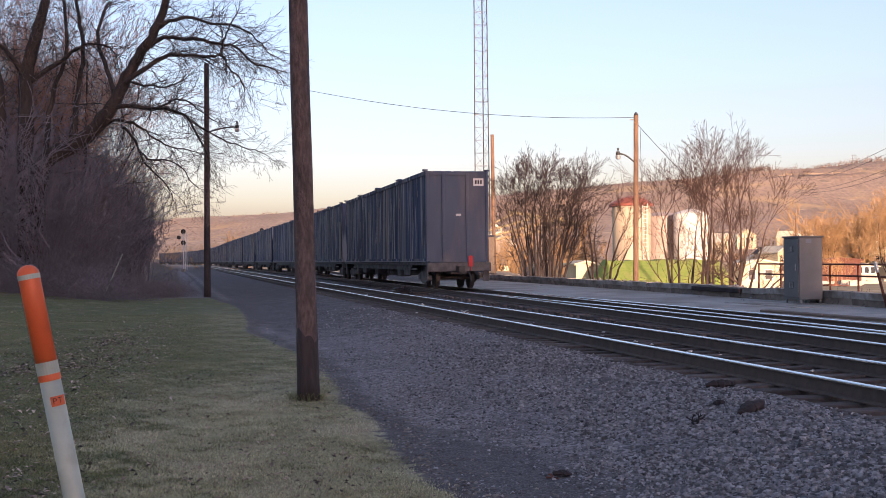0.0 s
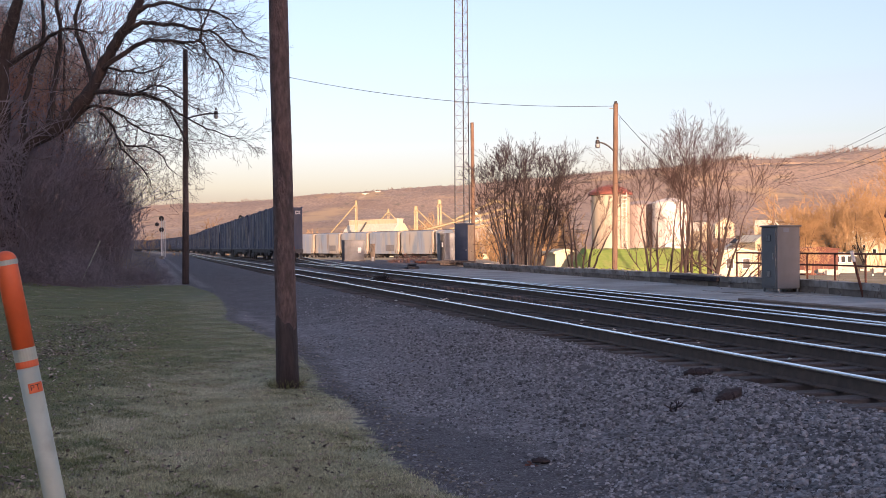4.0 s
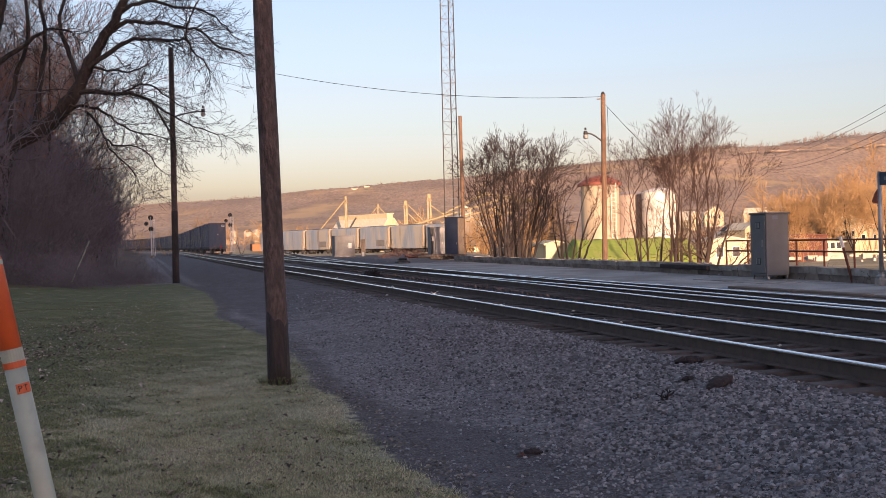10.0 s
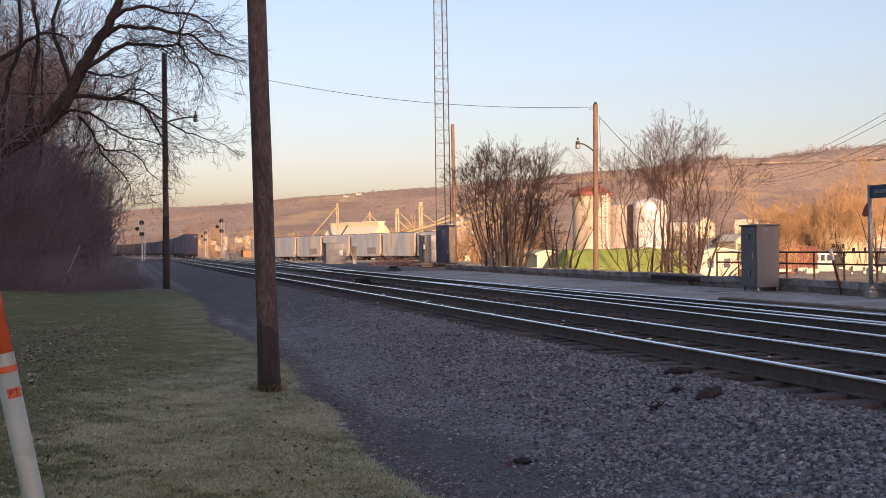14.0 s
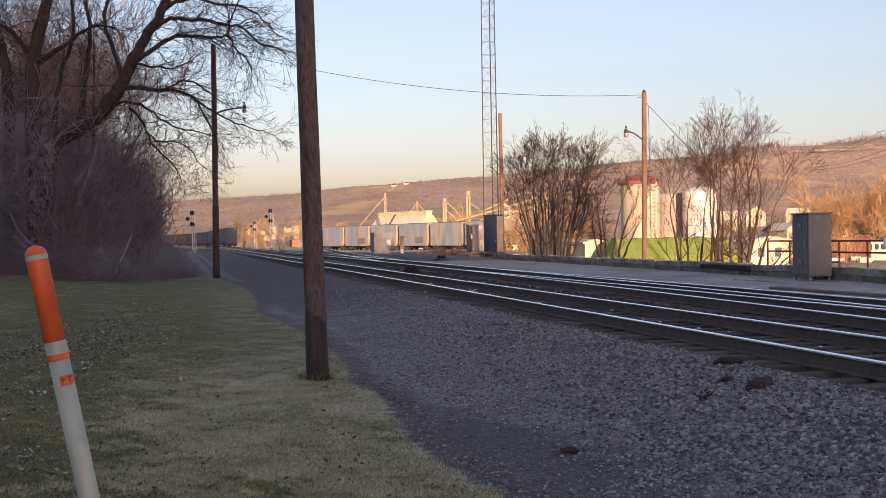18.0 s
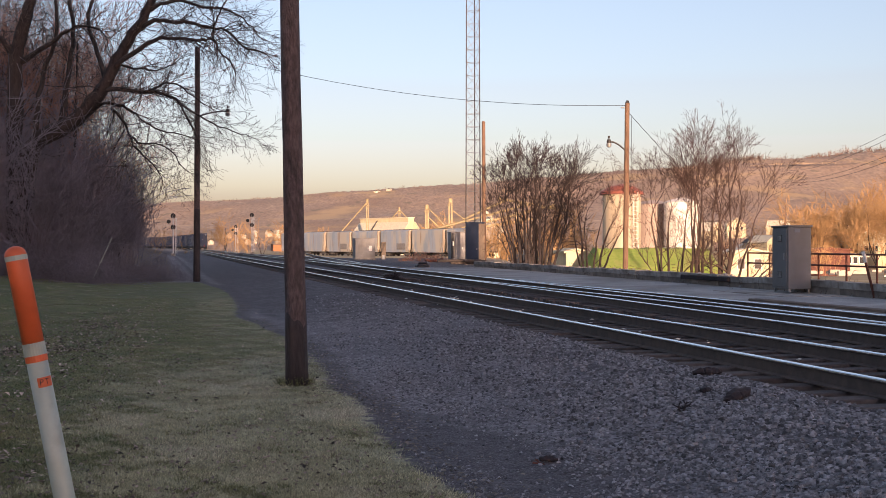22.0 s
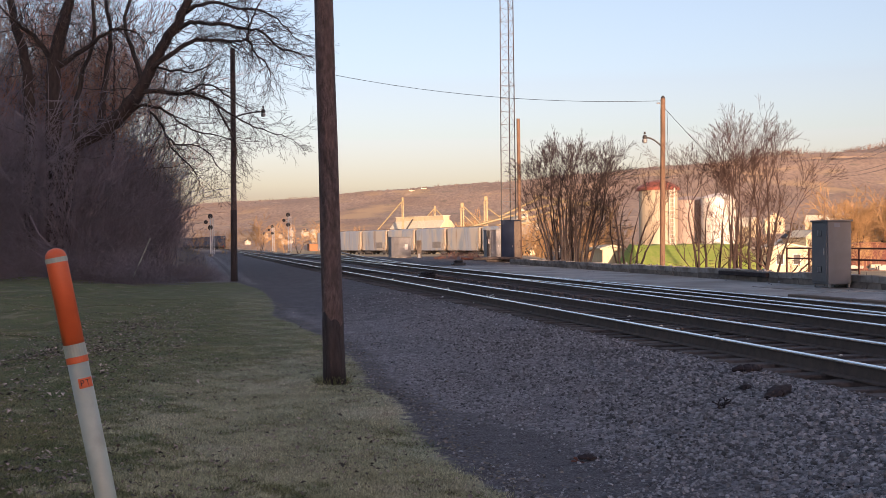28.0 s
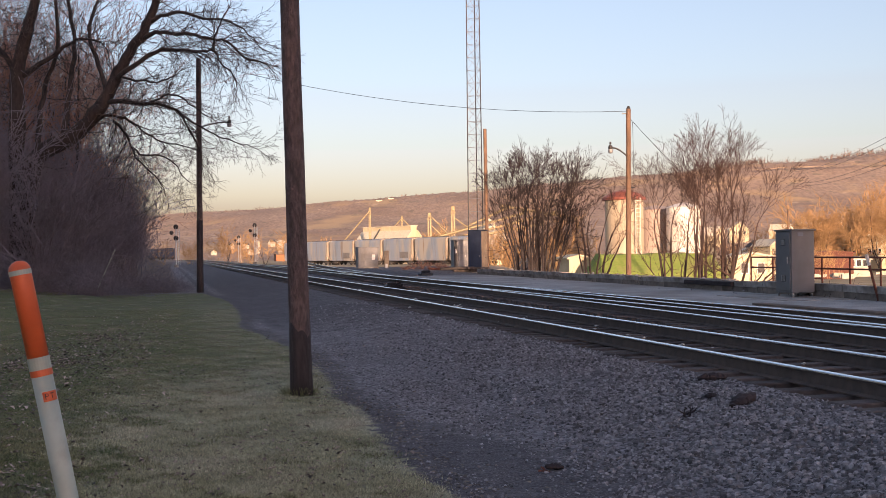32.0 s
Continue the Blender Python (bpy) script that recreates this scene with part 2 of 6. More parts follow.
M_LEAF = material("dead leaf", (0.09, 0.068, 0.056), (0.38, 0.30, 0.26), 9, 0.85, island=0.8)
M_LEAF_PALE = material("pale dead leaf", (0.14, 0.105, 0.085), (0.46, 0.37, 0.32), 9, 0.85, island=0.7)
M_BARK_CRUMB = material("bark and leaf crumbs", (0.10, 0.080, 0.066), (0.20, 0.165, 0.135), 20, 0.9, island=0.6)
M_CONCRETE = material("weathered concrete", (0.42, 0.385, 0.35), (0.25, 0.225, 0.20), 4, 0.9, 0.5, c3=(0.11, 0.082, 0.062), scale3=0.9, amount3=0.85, vary=0.15)
M_WALL_FACE = material("stained brown wall face", (0.36, 0.30, 0.25), (0.21, 0.175, 0.15), 3, 0.95, 0.6, c3=(0.055, 0.045, 0.042), scale3=1.0, amount3=0.9, vary=0.25)
M_CASE = material("grey painted steel case", (0.185, 0.186, 0.186), (0.16, 0.161, 0.162), 3, 0.75, 0.03, c3=(0.17, 0.16, 0.15), scale3=1.5)
M_CASE_DARK = material("dark slot", (0.02, 0.02, 0.02), None, 5, 0.7)
M_GALV = material("galvanised steel", (0.42, 0.42, 0.41), (0.30, 0.30, 0.30), 6, 0.45, metal=0.6)
M_STEEL_DARK = material("dark steel", (0.045, 0.042, 0.042), (0.03, 0.028, 0.028), 5, 0.6, 0.1)
M_ORANGE_RUST = material("faded orange steel", (0.36, 0.15, 0.06), (0.26, 0.11, 0.05), 2, 0.8, 0.1)
M_RUST = material("rusty red pipe", (0.16, 0.055, 0.035), (0.10, 0.04, 0.03), 10, 0.85, 0.2)
M_NAVY = layered("dark blue container steel", (0.026, 0.046, 0.125), (
    ((0.060, 0.080, 0.140), 2.6, 0.42, 0.60, 1.0, (1, 1, 0.12)),
    ((0.26, 0.25, 0.26), 1.1, 0.50, 0.60, 0.7, (1, 1, 0.10)),
    ((0.016, 0.022, 0.05), 0.9, 0.50, 0.60, 0.8, (1, 1, 0.16)),
    ((0.55, 0.53, 0.52), 4.0, 0.57, 0.64, 0.75, (1, 1, 0.07)),
    ((0.38, 0.31, 0.23), 0.5, 0.58, 0.63, 0.7, (1, 1, 0.10))), 0.72, 90.0)
M_NAVY_END = material("greyer container end", (0.074, 0.098, 0.146), (0.052, 0.072, 0.116), 1.4, 0.7, 0.05, c3=(0.15, 0.14, 0.145), scale3=0.9, amount3=0.7, stretch=(1, 1, 0.3))
M_SCUFF = material("pale scraped paint", (0.34, 0.33, 0.34), (0.24, 0.23, 0.24), 9, 0.7)
M_TAN = material("dusty and sunlit tan", (0.40, 0.33, 0.25), (0.27, 0.22, 0.18), 3, 0.8, stretch=(1, 1, 0.2))
M_UNDER = material("dusty underframe", (0.055, 0.052, 0.054), (0.15, 0.142, 0.138), 3, 0.8, 0.15)
M_WHEEL = material("dark wheel steel", (0.05, 0.042, 0.04), (0.075, 0.065, 0.06), 5, 0.6, metal=0.3)
M_WHITE = material("white paint", (0.78, 0.76, 0.72), (0.68, 0.66, 0.62), 2, 0.6, c3=(0.5, 0.46, 0.40), scale3=0.8, amount3=0.4)
M_RED = material("red flag", (0.62, 0.03, 0.03), (0.5, 0.02, 0.02), 4, 0.6)
M_ORANGE = material("orange plastic", (0.62, 0.115, 0.035), (0.55, 0.10, 0.03), 8, 0.5, 0.05, c3=(0.45, 0.09, 0.03), scale3=4)
M_POST_WHITE = material("dull white plastic", (0.38, 0.44, 0.39), (0.31, 0.365, 0.325), 7, 0.5, 0.05, c3=(0.25, 0.265, 0.225), scale3=9, amount3=0.6)
M_INK = material("black ink", (0.02, 0.018, 0.018), None, 5, 0.7)
M_HOPPER = layered("pale blue hopper steel", (0.33, 0.385, 0.46), (
    ((0.50, 0.46, 0.39), 0.45, 0.45, 0.58, 0.9, (1, 1, 0.25)),
    ((0.24, 0.31, 0.39), 0.6, 0.54, 0.66, 0.7, (1, 1, 0.3)),
    ((0.30, 0.21, 0.13), 1.4, 0.58, 0.70, 0.8, (1, 1, 0.12))), 0.6, 60.0)
M_SIDING = material("sun-faded siding", (0.50, 0.45, 0.37), (0.42, 0.38, 0.31), 0.9, 0.7, c3=(0.34, 0.29, 0.23), scale3=0.3)
M_CREAM = material("cream steel sheet", (0.60, 0.52, 0.34), (0.52, 0.445, 0.29), 1.2, 0.6, c3=(0.42, 0.36, 0.25), scale3=0.3, stretch=(1, 1, 0.3))
M_LEG = material("tan elevator steel", (0.34, 0.27, 0.14), (0.24, 0.19, 0.10), 1.2, 0.6)
M_SIGNAL = material("silver signal paint", (0.62, 0.62, 0.60), (0.5, 0.5, 0.49), 4, 0.6)
M_SHED_ROOF = material("pale sheet roof", (0.66, 0.61, 0.47), (0.56, 0.51, 0.39), 1.5, 0.6)
M_SILO = material("cream silo paint", (0.50, 0.42, 0.30), (0.43, 0.36, 0.26), 0.7, 0.6, c3=(0.34, 0.28, 0.2), scale3=0.5, stretch=(1, 1, 0.2))
M_TANK = material("white tank paint", (0.80, 0.77, 0.70), (0.72, 0.69, 0.63), 0.7, 0.5, c3=(0.5, 0.45, 0.37), scale3=0.4, stretch=(1, 1, 0.2))
M_TANK_DULL = material("dull pinkish tank paint", (0.42, 0.34, 0.29), (0.35, 0.28, 0.24), 0.7, 0.6, c3=(0.24, 0.17, 0.14), scale3=0.5, stretch=(1, 1, 0.15))
M_RED_ROOF = material("red roof paint", (0.28, 0.085, 0.055), (0.22, 0.07, 0.045), 2, 0.6)
M_BERM = material("bright green turf", (0.17, 0.26, 0.04), (0.24, 0.29, 0.06), 3.0, 0.95, 0.4, c3=(0.30, 0.27, 0.10), scale3=0.4, amount3=0.5)
M_BRICK_RED = material("red brick", (0.15, 0.058, 0.04), (0.115, 0.046, 0.034), 2, 0.9)
M_ROOF_DARK = material("dark shingles", (0.07, 0.065, 0.065), (0.11, 0.10, 0.095), 3, 0.9)
M_PANE = material("dark window glass", (0.03, 0.035, 0.04), None, 5, 0.12)
M_HILL = layered("wooded hillside", (0.40, 0.296, 0.215), (
    ((0.28, 0.206, 0.160), 0.35, 0.38, 0.62, 1.0, (1, 0.25, 0.7)),
    ((0.24, 0.172, 0.132), 0.014, 0.46, 0.62, 0.6, (1, 0.5, 2.5)),
    ((0.49, 0.345, 0.19), 0.012, 0.55, 0.66, 0.8, (1, 0.6, 4.0)),
    ((0.56, 0.42, 0.28), 0.05, 0.64, 0.70, 0.7, (1, 0.5, 5.0)),
    ((0.16, 0.15, 0.10), 0.06, 0.63, 0.69, 0.6, (1, 0.5, 2.0))))
M_WOODS = material("far bare woods", (0.22, 0.14, 0.10), (0.16, 0.105, 0.08), 0.02, 0.95, island=0.15)
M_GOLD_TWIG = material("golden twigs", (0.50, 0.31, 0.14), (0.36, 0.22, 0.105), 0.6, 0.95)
M_SIGN_BLUE = material("dark blue sign", (0.035, 0.055, 0.085), (0.03, 0.048, 0.075), 3, 0.5)
M_SIGN_TEXT = material("grey sign lettering", (0.20, 0.23, 0.27), None, 3, 0.5)
M_HUT = material("grey hut siding", (0.27, 0.265, 0.26), (0.21, 0.205, 0.205), 2, 0.7, c3=(0.2, 0.17, 0.14), scale3=0.8)
M_HUT_BLUE = material("blue grey hut", (0.042, 0.062, 0.108), (0.034, 0.050, 0.088), 2, 0.85)
M_TAN_WOOD = material("tan wood", (0.40, 0.30, 0.20), (0.30, 0.22, 0.15), 4, 0.8)
M_WIRE = material("black cable", (0.03, 0.03, 0.032), None, 5, 0.6)
M_CURB = material("weathered brown timber", (0.21, 0.15, 0.115), (0.12, 0.088, 0.07), 5, 0.9, 0.4, stretch=(4, 0.4, 4), vary=0.2)
M_DEBRIS = material("dark rotten wood", (0.026, 0.019, 0.021), (0.048, 0.036, 0.038), 6, 0.95, 0.6)
M_LENS_DARK = material("signal hood black", (0.018, 0.018, 0.02), None, 5, 0.5)

# ---- building tools ----


def part(name, bm, mat, parent=None, label="", smooth=False):
    """One mesh object out of a bmesh, under a thing or a part."""
    me = bpy.data.meshes.new(name)
    bmesh.ops.recalc_face_normals(bm, faces=bm.faces)
    bm.to_mesh(me)
    bm.free()
    me.materials.append(mat)
    if smooth:
        me.shade_smooth()
    ob = new(name, me)
    ob.parent = parent
    if label:
        ob["label"] = label
    return ob


def arrays(name, verts, faces, mat, parent=None):
    """One mesh object out of numpy arrays; all faces have as many corners."""
    me = bpy.data.meshes.new(name)
    k = faces.shape[1]
    me.vertices.add(len(verts))
    me.vertices.foreach_set("co", verts.astype(np.float32).ravel())
    me.loops.add(faces.size)
    me.loops.foreach_set("vertex_index", faces.astype(np.int32).ravel())
    me.polygons.add(len(faces))
    me.polygons.foreach_set("loop_start", np.arange(0, faces.size, k, dtype=np.int32))
    me.update(calc_edges=True)
    me.materials.append(mat)
    ob = new(name, me)
    ob.parent = parent
    return ob


def thing(name, m=None, label="", category="", group=""):
    ob = new(name)
    if m is not None:
        ob.matrix_basis = m
    return tagged(ob, label, category, group)


def box(bm, x0, x1, y0, y1, z0, z1, bevel=0.0):
    made = bmesh.ops.create_cube(bm, size=1.0, matrix=Matrix.LocRotScale(((x0 + x1) / 2, (y0 + y1) / 2, (z0 + z1) / 2), None, (x1 - x0, y1 - y0, z1 - z0)))
    if bevel:
        edges = {e for v in made["verts"] for e in v.link_edges}
        bmesh.ops.bevel(bm, geom=list(edges), offset=bevel, segments=1, affect="EDGES")
    return bm


def boxed(*a, **k):
    return box(bmesh.new(), *a, **k)


def rod(bm, p, q, r, r2=None, sides=8):
    """A round bar from p to q."""
    p, q = Vector(p), Vector(q)
    d = q - p
    m = Matrix.Translation((p + q) / 2) @ d.to_track_quat("Z", "Y").to_matrix().to_4x4()
    bmesh.ops.create_cone(bm, cap_ends=True, segments=sides, radius1=r, radius2=r if r2 is None else r2, depth=d.length, matrix=m)
    return bm


def rodded(*a, **k):
    return rod(bmesh.new(), *a, **k)


def lathe(bm, profile, segs=20, at=(0, 0, 0)):
    """Turns a profile of (radius, height) about the upright axis."""
    rings = []
    for r, z in profile:
        rings.append([bm.verts.new((at[0] + r * math.cos(2 * math.pi * i / segs), at[1] + r * math.sin(2 * math.pi * i / segs), at[2] + z)) for i in range(segs)])
    for a, b in zip(rings, rings[1:]):
        for i in range(segs):
            bm.faces.new((a[i], a[(i + 1) % segs], b[(i + 1) % segs], b[i]))
    bm.faces.new(rings[0][::-1])
    bm.faces.new(rings[-1])
    return bm


def prism(bm, outline, y0, y1):
    """An outline in x and z, drawn out along y."""
    a = [bm.verts.new((x, y0, z)) for x, z in outline]
    b = [bm.verts.new((x, y1, z)) for x, z in outline]
    n = len(a)
    for i in range(n):
        bm.faces.new((a[i], a[(i + 1) % n], b[(i + 1) % n], b[i]))
    bm.faces.new(a[::-1])
    bm.faces.new(b)
    return bm


def tube(bm, pts, radii, sides=8):
    """A bent, tapering tube along points."""
    rings = []
    pts = [Vector(p) for p in pts]
    for i, p in enumerate(pts):
        d = (pts[min(i + 1, len(pts) - 1)] - pts[max(i - 1, 0)]).normalized()
        u = d.cross(Vector((0.3, 1, 0.2))).normalized()
        v = d.cross(u)
        rings.append([bm.verts.new(p + radii[i] * (math.cos(2 * math.pi * k / sides) * u + math.sin(2 * math.pi * k / sides) * v)) for k in range(sides)])
    for a, b in zip(rings, rings[1:]):
        for i in range(sides):
            bm.faces.new((a[i], a[(i + 1) % sides], b[(i + 1) % sides], b[i]))
    bm.faces.new(rings[0][::-1])
    bm.faces.new(rings[-1])
    return bm


def spline(points):
    """A smooth curve x(y) through (y, x) points."""
    ys, xs = np.array([p[0] for p in points], float), np.array([p[1] for p in points], float)
    h, slope = np.diff(ys), np.diff(xs) / np.diff(ys)
    tang = np.concatenate([[slope[0]], (slope[:-1] * h[1:] + slope[1:] * h[:-1]) / (h[1:] + h[:-1]), [slope[-1]]])

    def at(y):
        y = np.asarray(y, float)
        i = np.clip(np.searchsorted(ys, y) - 1, 0, len(h) - 1)
        u = (y - ys[i]) / h[i]
        return (2 * u**3 - 3 * u**2 + 1) * xs[i] + (u**3 - 2 * u**2 + u) * h[i] * tang[i] + (3 * u**2 - 2 * u**3) * xs[i + 1] + (u**3 - u**2) * h[i] * tang[i + 1]

    return at


def smooth(x, a, b):
    u = np.clip((np.asarray(x, float) - a) / (b - a), 0, 1)
    return u * u * (3 - 2 * u)


def seg_mesh(name, segs, mat, sides=3, parent=None):
    """Tapered twigs, one little prism for each row of x0 y0 z0 x1 y1 z1 r0 r1."""
    s = np.asarray(segs, float)
    p, q = s[:, 0:3], s[:, 3:6]
    d = q - p
    d /= np.linalg.norm(d, axis=1, keepdims=True) + 1e-9
    ref = np.where(np.abs(d[:, 2:3]) > 0.9, np.array([[1.0, 0, 0]]), np.array([[0, 0, 1.0]]))
    u = np.cross(d, ref)
    u /= np.linalg.norm(u, axis=1, keepdims=True) + 1e-9
    v = np.cross(d, u)
    ang = np.arange(sides) * 2 * np.pi / sides
    ring = np.cos(ang)[None, :, None] * u[:, None, :] + np.sin(ang)[None, :, None] * v[:, None, :]
    verts = np.concatenate([p[:, None] + ring * s[:, 6, None, None], q[:, None] + ring * s[:, 7, None, None]], axis=1)
    i = np.arange(sides)
    face = np.stack([i, (i + 1) % sides, (i + 1) % sides + sides, i + sides], axis=1)
    faces = (face[None] + (np.arange(len(s)) * 2 * sides)[:, None, None]).reshape(-1, 4)
    return arrays(name, verts.reshape(-1, 3), faces, mat, parent)


def grow(rnd, out, p, d, length, r, level, kids=4, wander=0.18, lift=0.05, spread=0.9, shrink=0.55, steps=5, rmin=0.006, spine=None):
    """A limb with its side shoots, as rows for seg_mesh."""
    x, y, z = p
    dx, dy, dz = d
    step = length / steps
    for i in range(steps):
        dx += rnd.gauss(0, wander)
        dy += rnd.gauss(0, wander)
        dz += rnd.gauss(0, wander) + lift
        n = math.sqrt(dx * dx + dy * dy + dz * dz) + 1e-9
        dx, dy, dz = dx / n, dy / n, dz / n
        ra, rb = max(rmin, r * (1 - 0.75 * i / steps)), max(rmin, r * (1 - 0.75 * (i + 1) / steps))
        nx, ny, nz = x + dx * step, y + dy * step, z + dz * step
        if spine is None:
            out.append((x, y, z, nx, ny, nz, ra, rb))
        else:
            spine += [((x, y, z), ra)] * (i == 0) + [((nx, ny, nz), rb)]
        x, y, z = nx, ny, nz
        if level > 0 and i >= 1:
            for _ in range(max(1, round(kids / (steps - 1) + rnd.uniform(-0.4, 0.4)))):
                ex, ey, ez = (dx + rnd.gauss(0, spread), dy + rnd.gauss(0, spread), dz + rnd.gauss(0, spread * 0.7) + 0.15)
                n = math.sqrt(ex * ex + ey * ey + ez * ez) + 1e-9
                grow(rnd, out, (x, y, z), (ex / n, ey / n, ez / n), length * shrink * rnd.uniform(0.6, 1.15), rb * 0.6, level - 1, kids, wander, lift, spread, shrink, max(3, steps - 1), rmin)


def fork(rnd, out, p, d, length, r, level, wide=0.42, lift=0.05, wander=0.07, rmin=0.006, shrink=0.74, side=0.4):
    """A branch that splits in two again and again, with shoots on the way, as rows for seg_mesh."""
    p, d = Vector(p), Vector(d).normalized()
    steps = 3 if level > 1 else 2
    for i in range(steps):
        d = (d + Vector((rnd.gauss(0, wander), rnd.gauss(0, wander), rnd.gauss(0, wander) + lift))).normalized()
        q = p + d * (length / steps)
        ra, rb = max(rmin, r * (1 - 0.35 * i / steps)), max(rmin, r * (1 - 0.35 * (i + 1) / steps))
        out.append((*p, *q, ra, rb))
        p = q
        if level > 1 and rnd.random() < side:
            e = d + Vector((rnd.gauss(0, 0.5), rnd.gauss(0, 0.5), rnd.gauss(0, 0.4)))
            fork(rnd, out, p, e, length * 0.62, rb * 0.5, level - 2, wide, lift, wander, rmin, shrink, side)
    if level > 0:
        k = Vector((rnd.gauss(0, 1), rnd.gauss(0, 1), rnd.gauss(0, 0.6))).normalized()
        for sgn in (1, -1) if rnd.random() < 0.8 else (1, -1, 0):
            e = d + k * sgn * wide * rnd.uniform(0.4, 1.2)
            fork(rnd, out, p, e, length * shrink * rnd.uniform(0.75, 1.15), r * 0.66 * rnd.uniform(0.7, 1.0), level - 1, wide, lift, wander, rmin, shrink, side)


def scattered(template, places):
    """Copies of a row table, turned and scaled, at rows of x y z turn scale."""
    t = np.asarray(template, float)
    rows = []
    for x, y, z, a, k in places:
        c, s = math.cos(a), math.sin(a)
        o = t * k
        w = o.copy()
        for j in (0, 3):
            w[:, j] = c * o[:, j] - s * o[:, j + 1] + x
            w[:, j + 1] = s * o[:, j] + c * o[:, j + 1] + y
            w[:, j + 2] = o[:, j + 2] + z
        rows.append(w)
    return np.concatenate(rows)


# ---- plan ----
RAIL_TOP = 0.45
track_near = spline([(-200, 55.6), (-60, 21.9), (120, -21.42), (300, -64.75), (380, -85.5), (450, -108), (520, -137), (600, -178), (700, -241), (800, -313), (1000, -480)])
track_far = spline([(-200, 44), (-60, 19.0), (17, 6.69), (28.3, 4.50), (47.8, 0.30), (80, -7.0), (134, -20.1), (219, -40.8), (308, -62.0), (380, -81.5), (450, -104), (520, -133), (600, -174), (700, -237), (800, -309), (1000, -476)])


def track_turnout(y):
    return track_far(y) + 0.62 * np.maximum(0, (47.8 - np.asarray(y, float)) / 18.0) ** 1.25


def track_siding(y):
    return track_far(y) + 11.0 * np.maximum(0, (np.asarray(y, float) - 62.0) / 128.0) ** 1.25


def wall_x(y):
    return 16.0 - 0.2 * np.asarray(y, float)


def cross(x, y):
    """Distance to the side of the track's line, from the camera's foot."""
    return 0.9722 * np.asarray(x, float) + 0.2341 * np.asarray(y, float)


lawn_edge = spline([(-40, 1.9), (7.8, 1.95), (8.3, 1.87), (9.5, 1.85), (10.6, 1.90), (11.8, 2.01), (12.6, 2.03), (13.3, 1.91), (14.8, 2.07), (16.6, 2.17), (20.9, 2.17), (22.3, 2.04), (24.4, 1.93), (26.7, 1.69), (30.3, 1.91), (36, 2.13), (43, 2.16), (50.8, 1.68), (60, 1.6)])


def bumps(x, y, scale, seed=0.0):
    x, y = np.asarray(x, float) * scale, np.asarray(y, float) * scale
    return (np.sin(1.7 * x + 2.3 * y + seed) + np.sin(2.9 * x - 1.3 * y + 1.7 + seed) + np.sin(-0.8 * x + 4.1 * y + 0.4 + 2 * seed) + np.sin(5.3 * x + 3.7 * y + seed)) / 4


def soil_patch(s, y):
    """Bare dark soil between the lawn and the gravel."""
    return np.exp(-(((s - 2.65 - 0.10 * (9 - y)) / 0.6) ** 2) - ((y - 8.6) / 2.6) ** 2)


def ground_z(x, y):
    x, y = np.asarray(x, float), np.asarray(y, float)
    s = cross(x, y)
    z = 0.25 * smooth(s, 2.6, 5.6) + 0.007 * bumps(x, y, 1.3) * (s < 2.4)
    # the cribs between the ties lie a little lower than the bed's shoulder
    z = z - 0.075 * smooth(s, 6.0, 6.2) * (1 - smooth(s, 12.1, 12.4)) * (1 - smooth(y, 60, 80))
    z = z + 0.15 * smooth(s, 12.4, 13.0) * (1 - smooth(y, 90, 130))
    behind = smooth(x - wall_x(y), 0.35, 5.0)
    z = z - behind * (1.3 + 0.015 * np.clip(y - 60, 0, 120)) * (1 - smooth(y, 55, 100) * (1 - smooth(x, 6, 12)))
    z = z + 0.35 * smooth(-s, 1.0, 8.0) * smooth(y, 18, 46)
    bank = smooth(-s, 5, 22) * smooth(y, 54, 72)
    z = z + bank * 7.0 + 0.15 * bumps(x, y, 0.4, 2.0) * smooth(-s, 0, 4)
    z = z - 0.33 * smooth(s, 16, 26) * smooth(y, 120, 160)
    far = np.hypot(x, y)
    z = z - smooth(far, 150, 420) * 1.5
    return z

# ---- ground ----


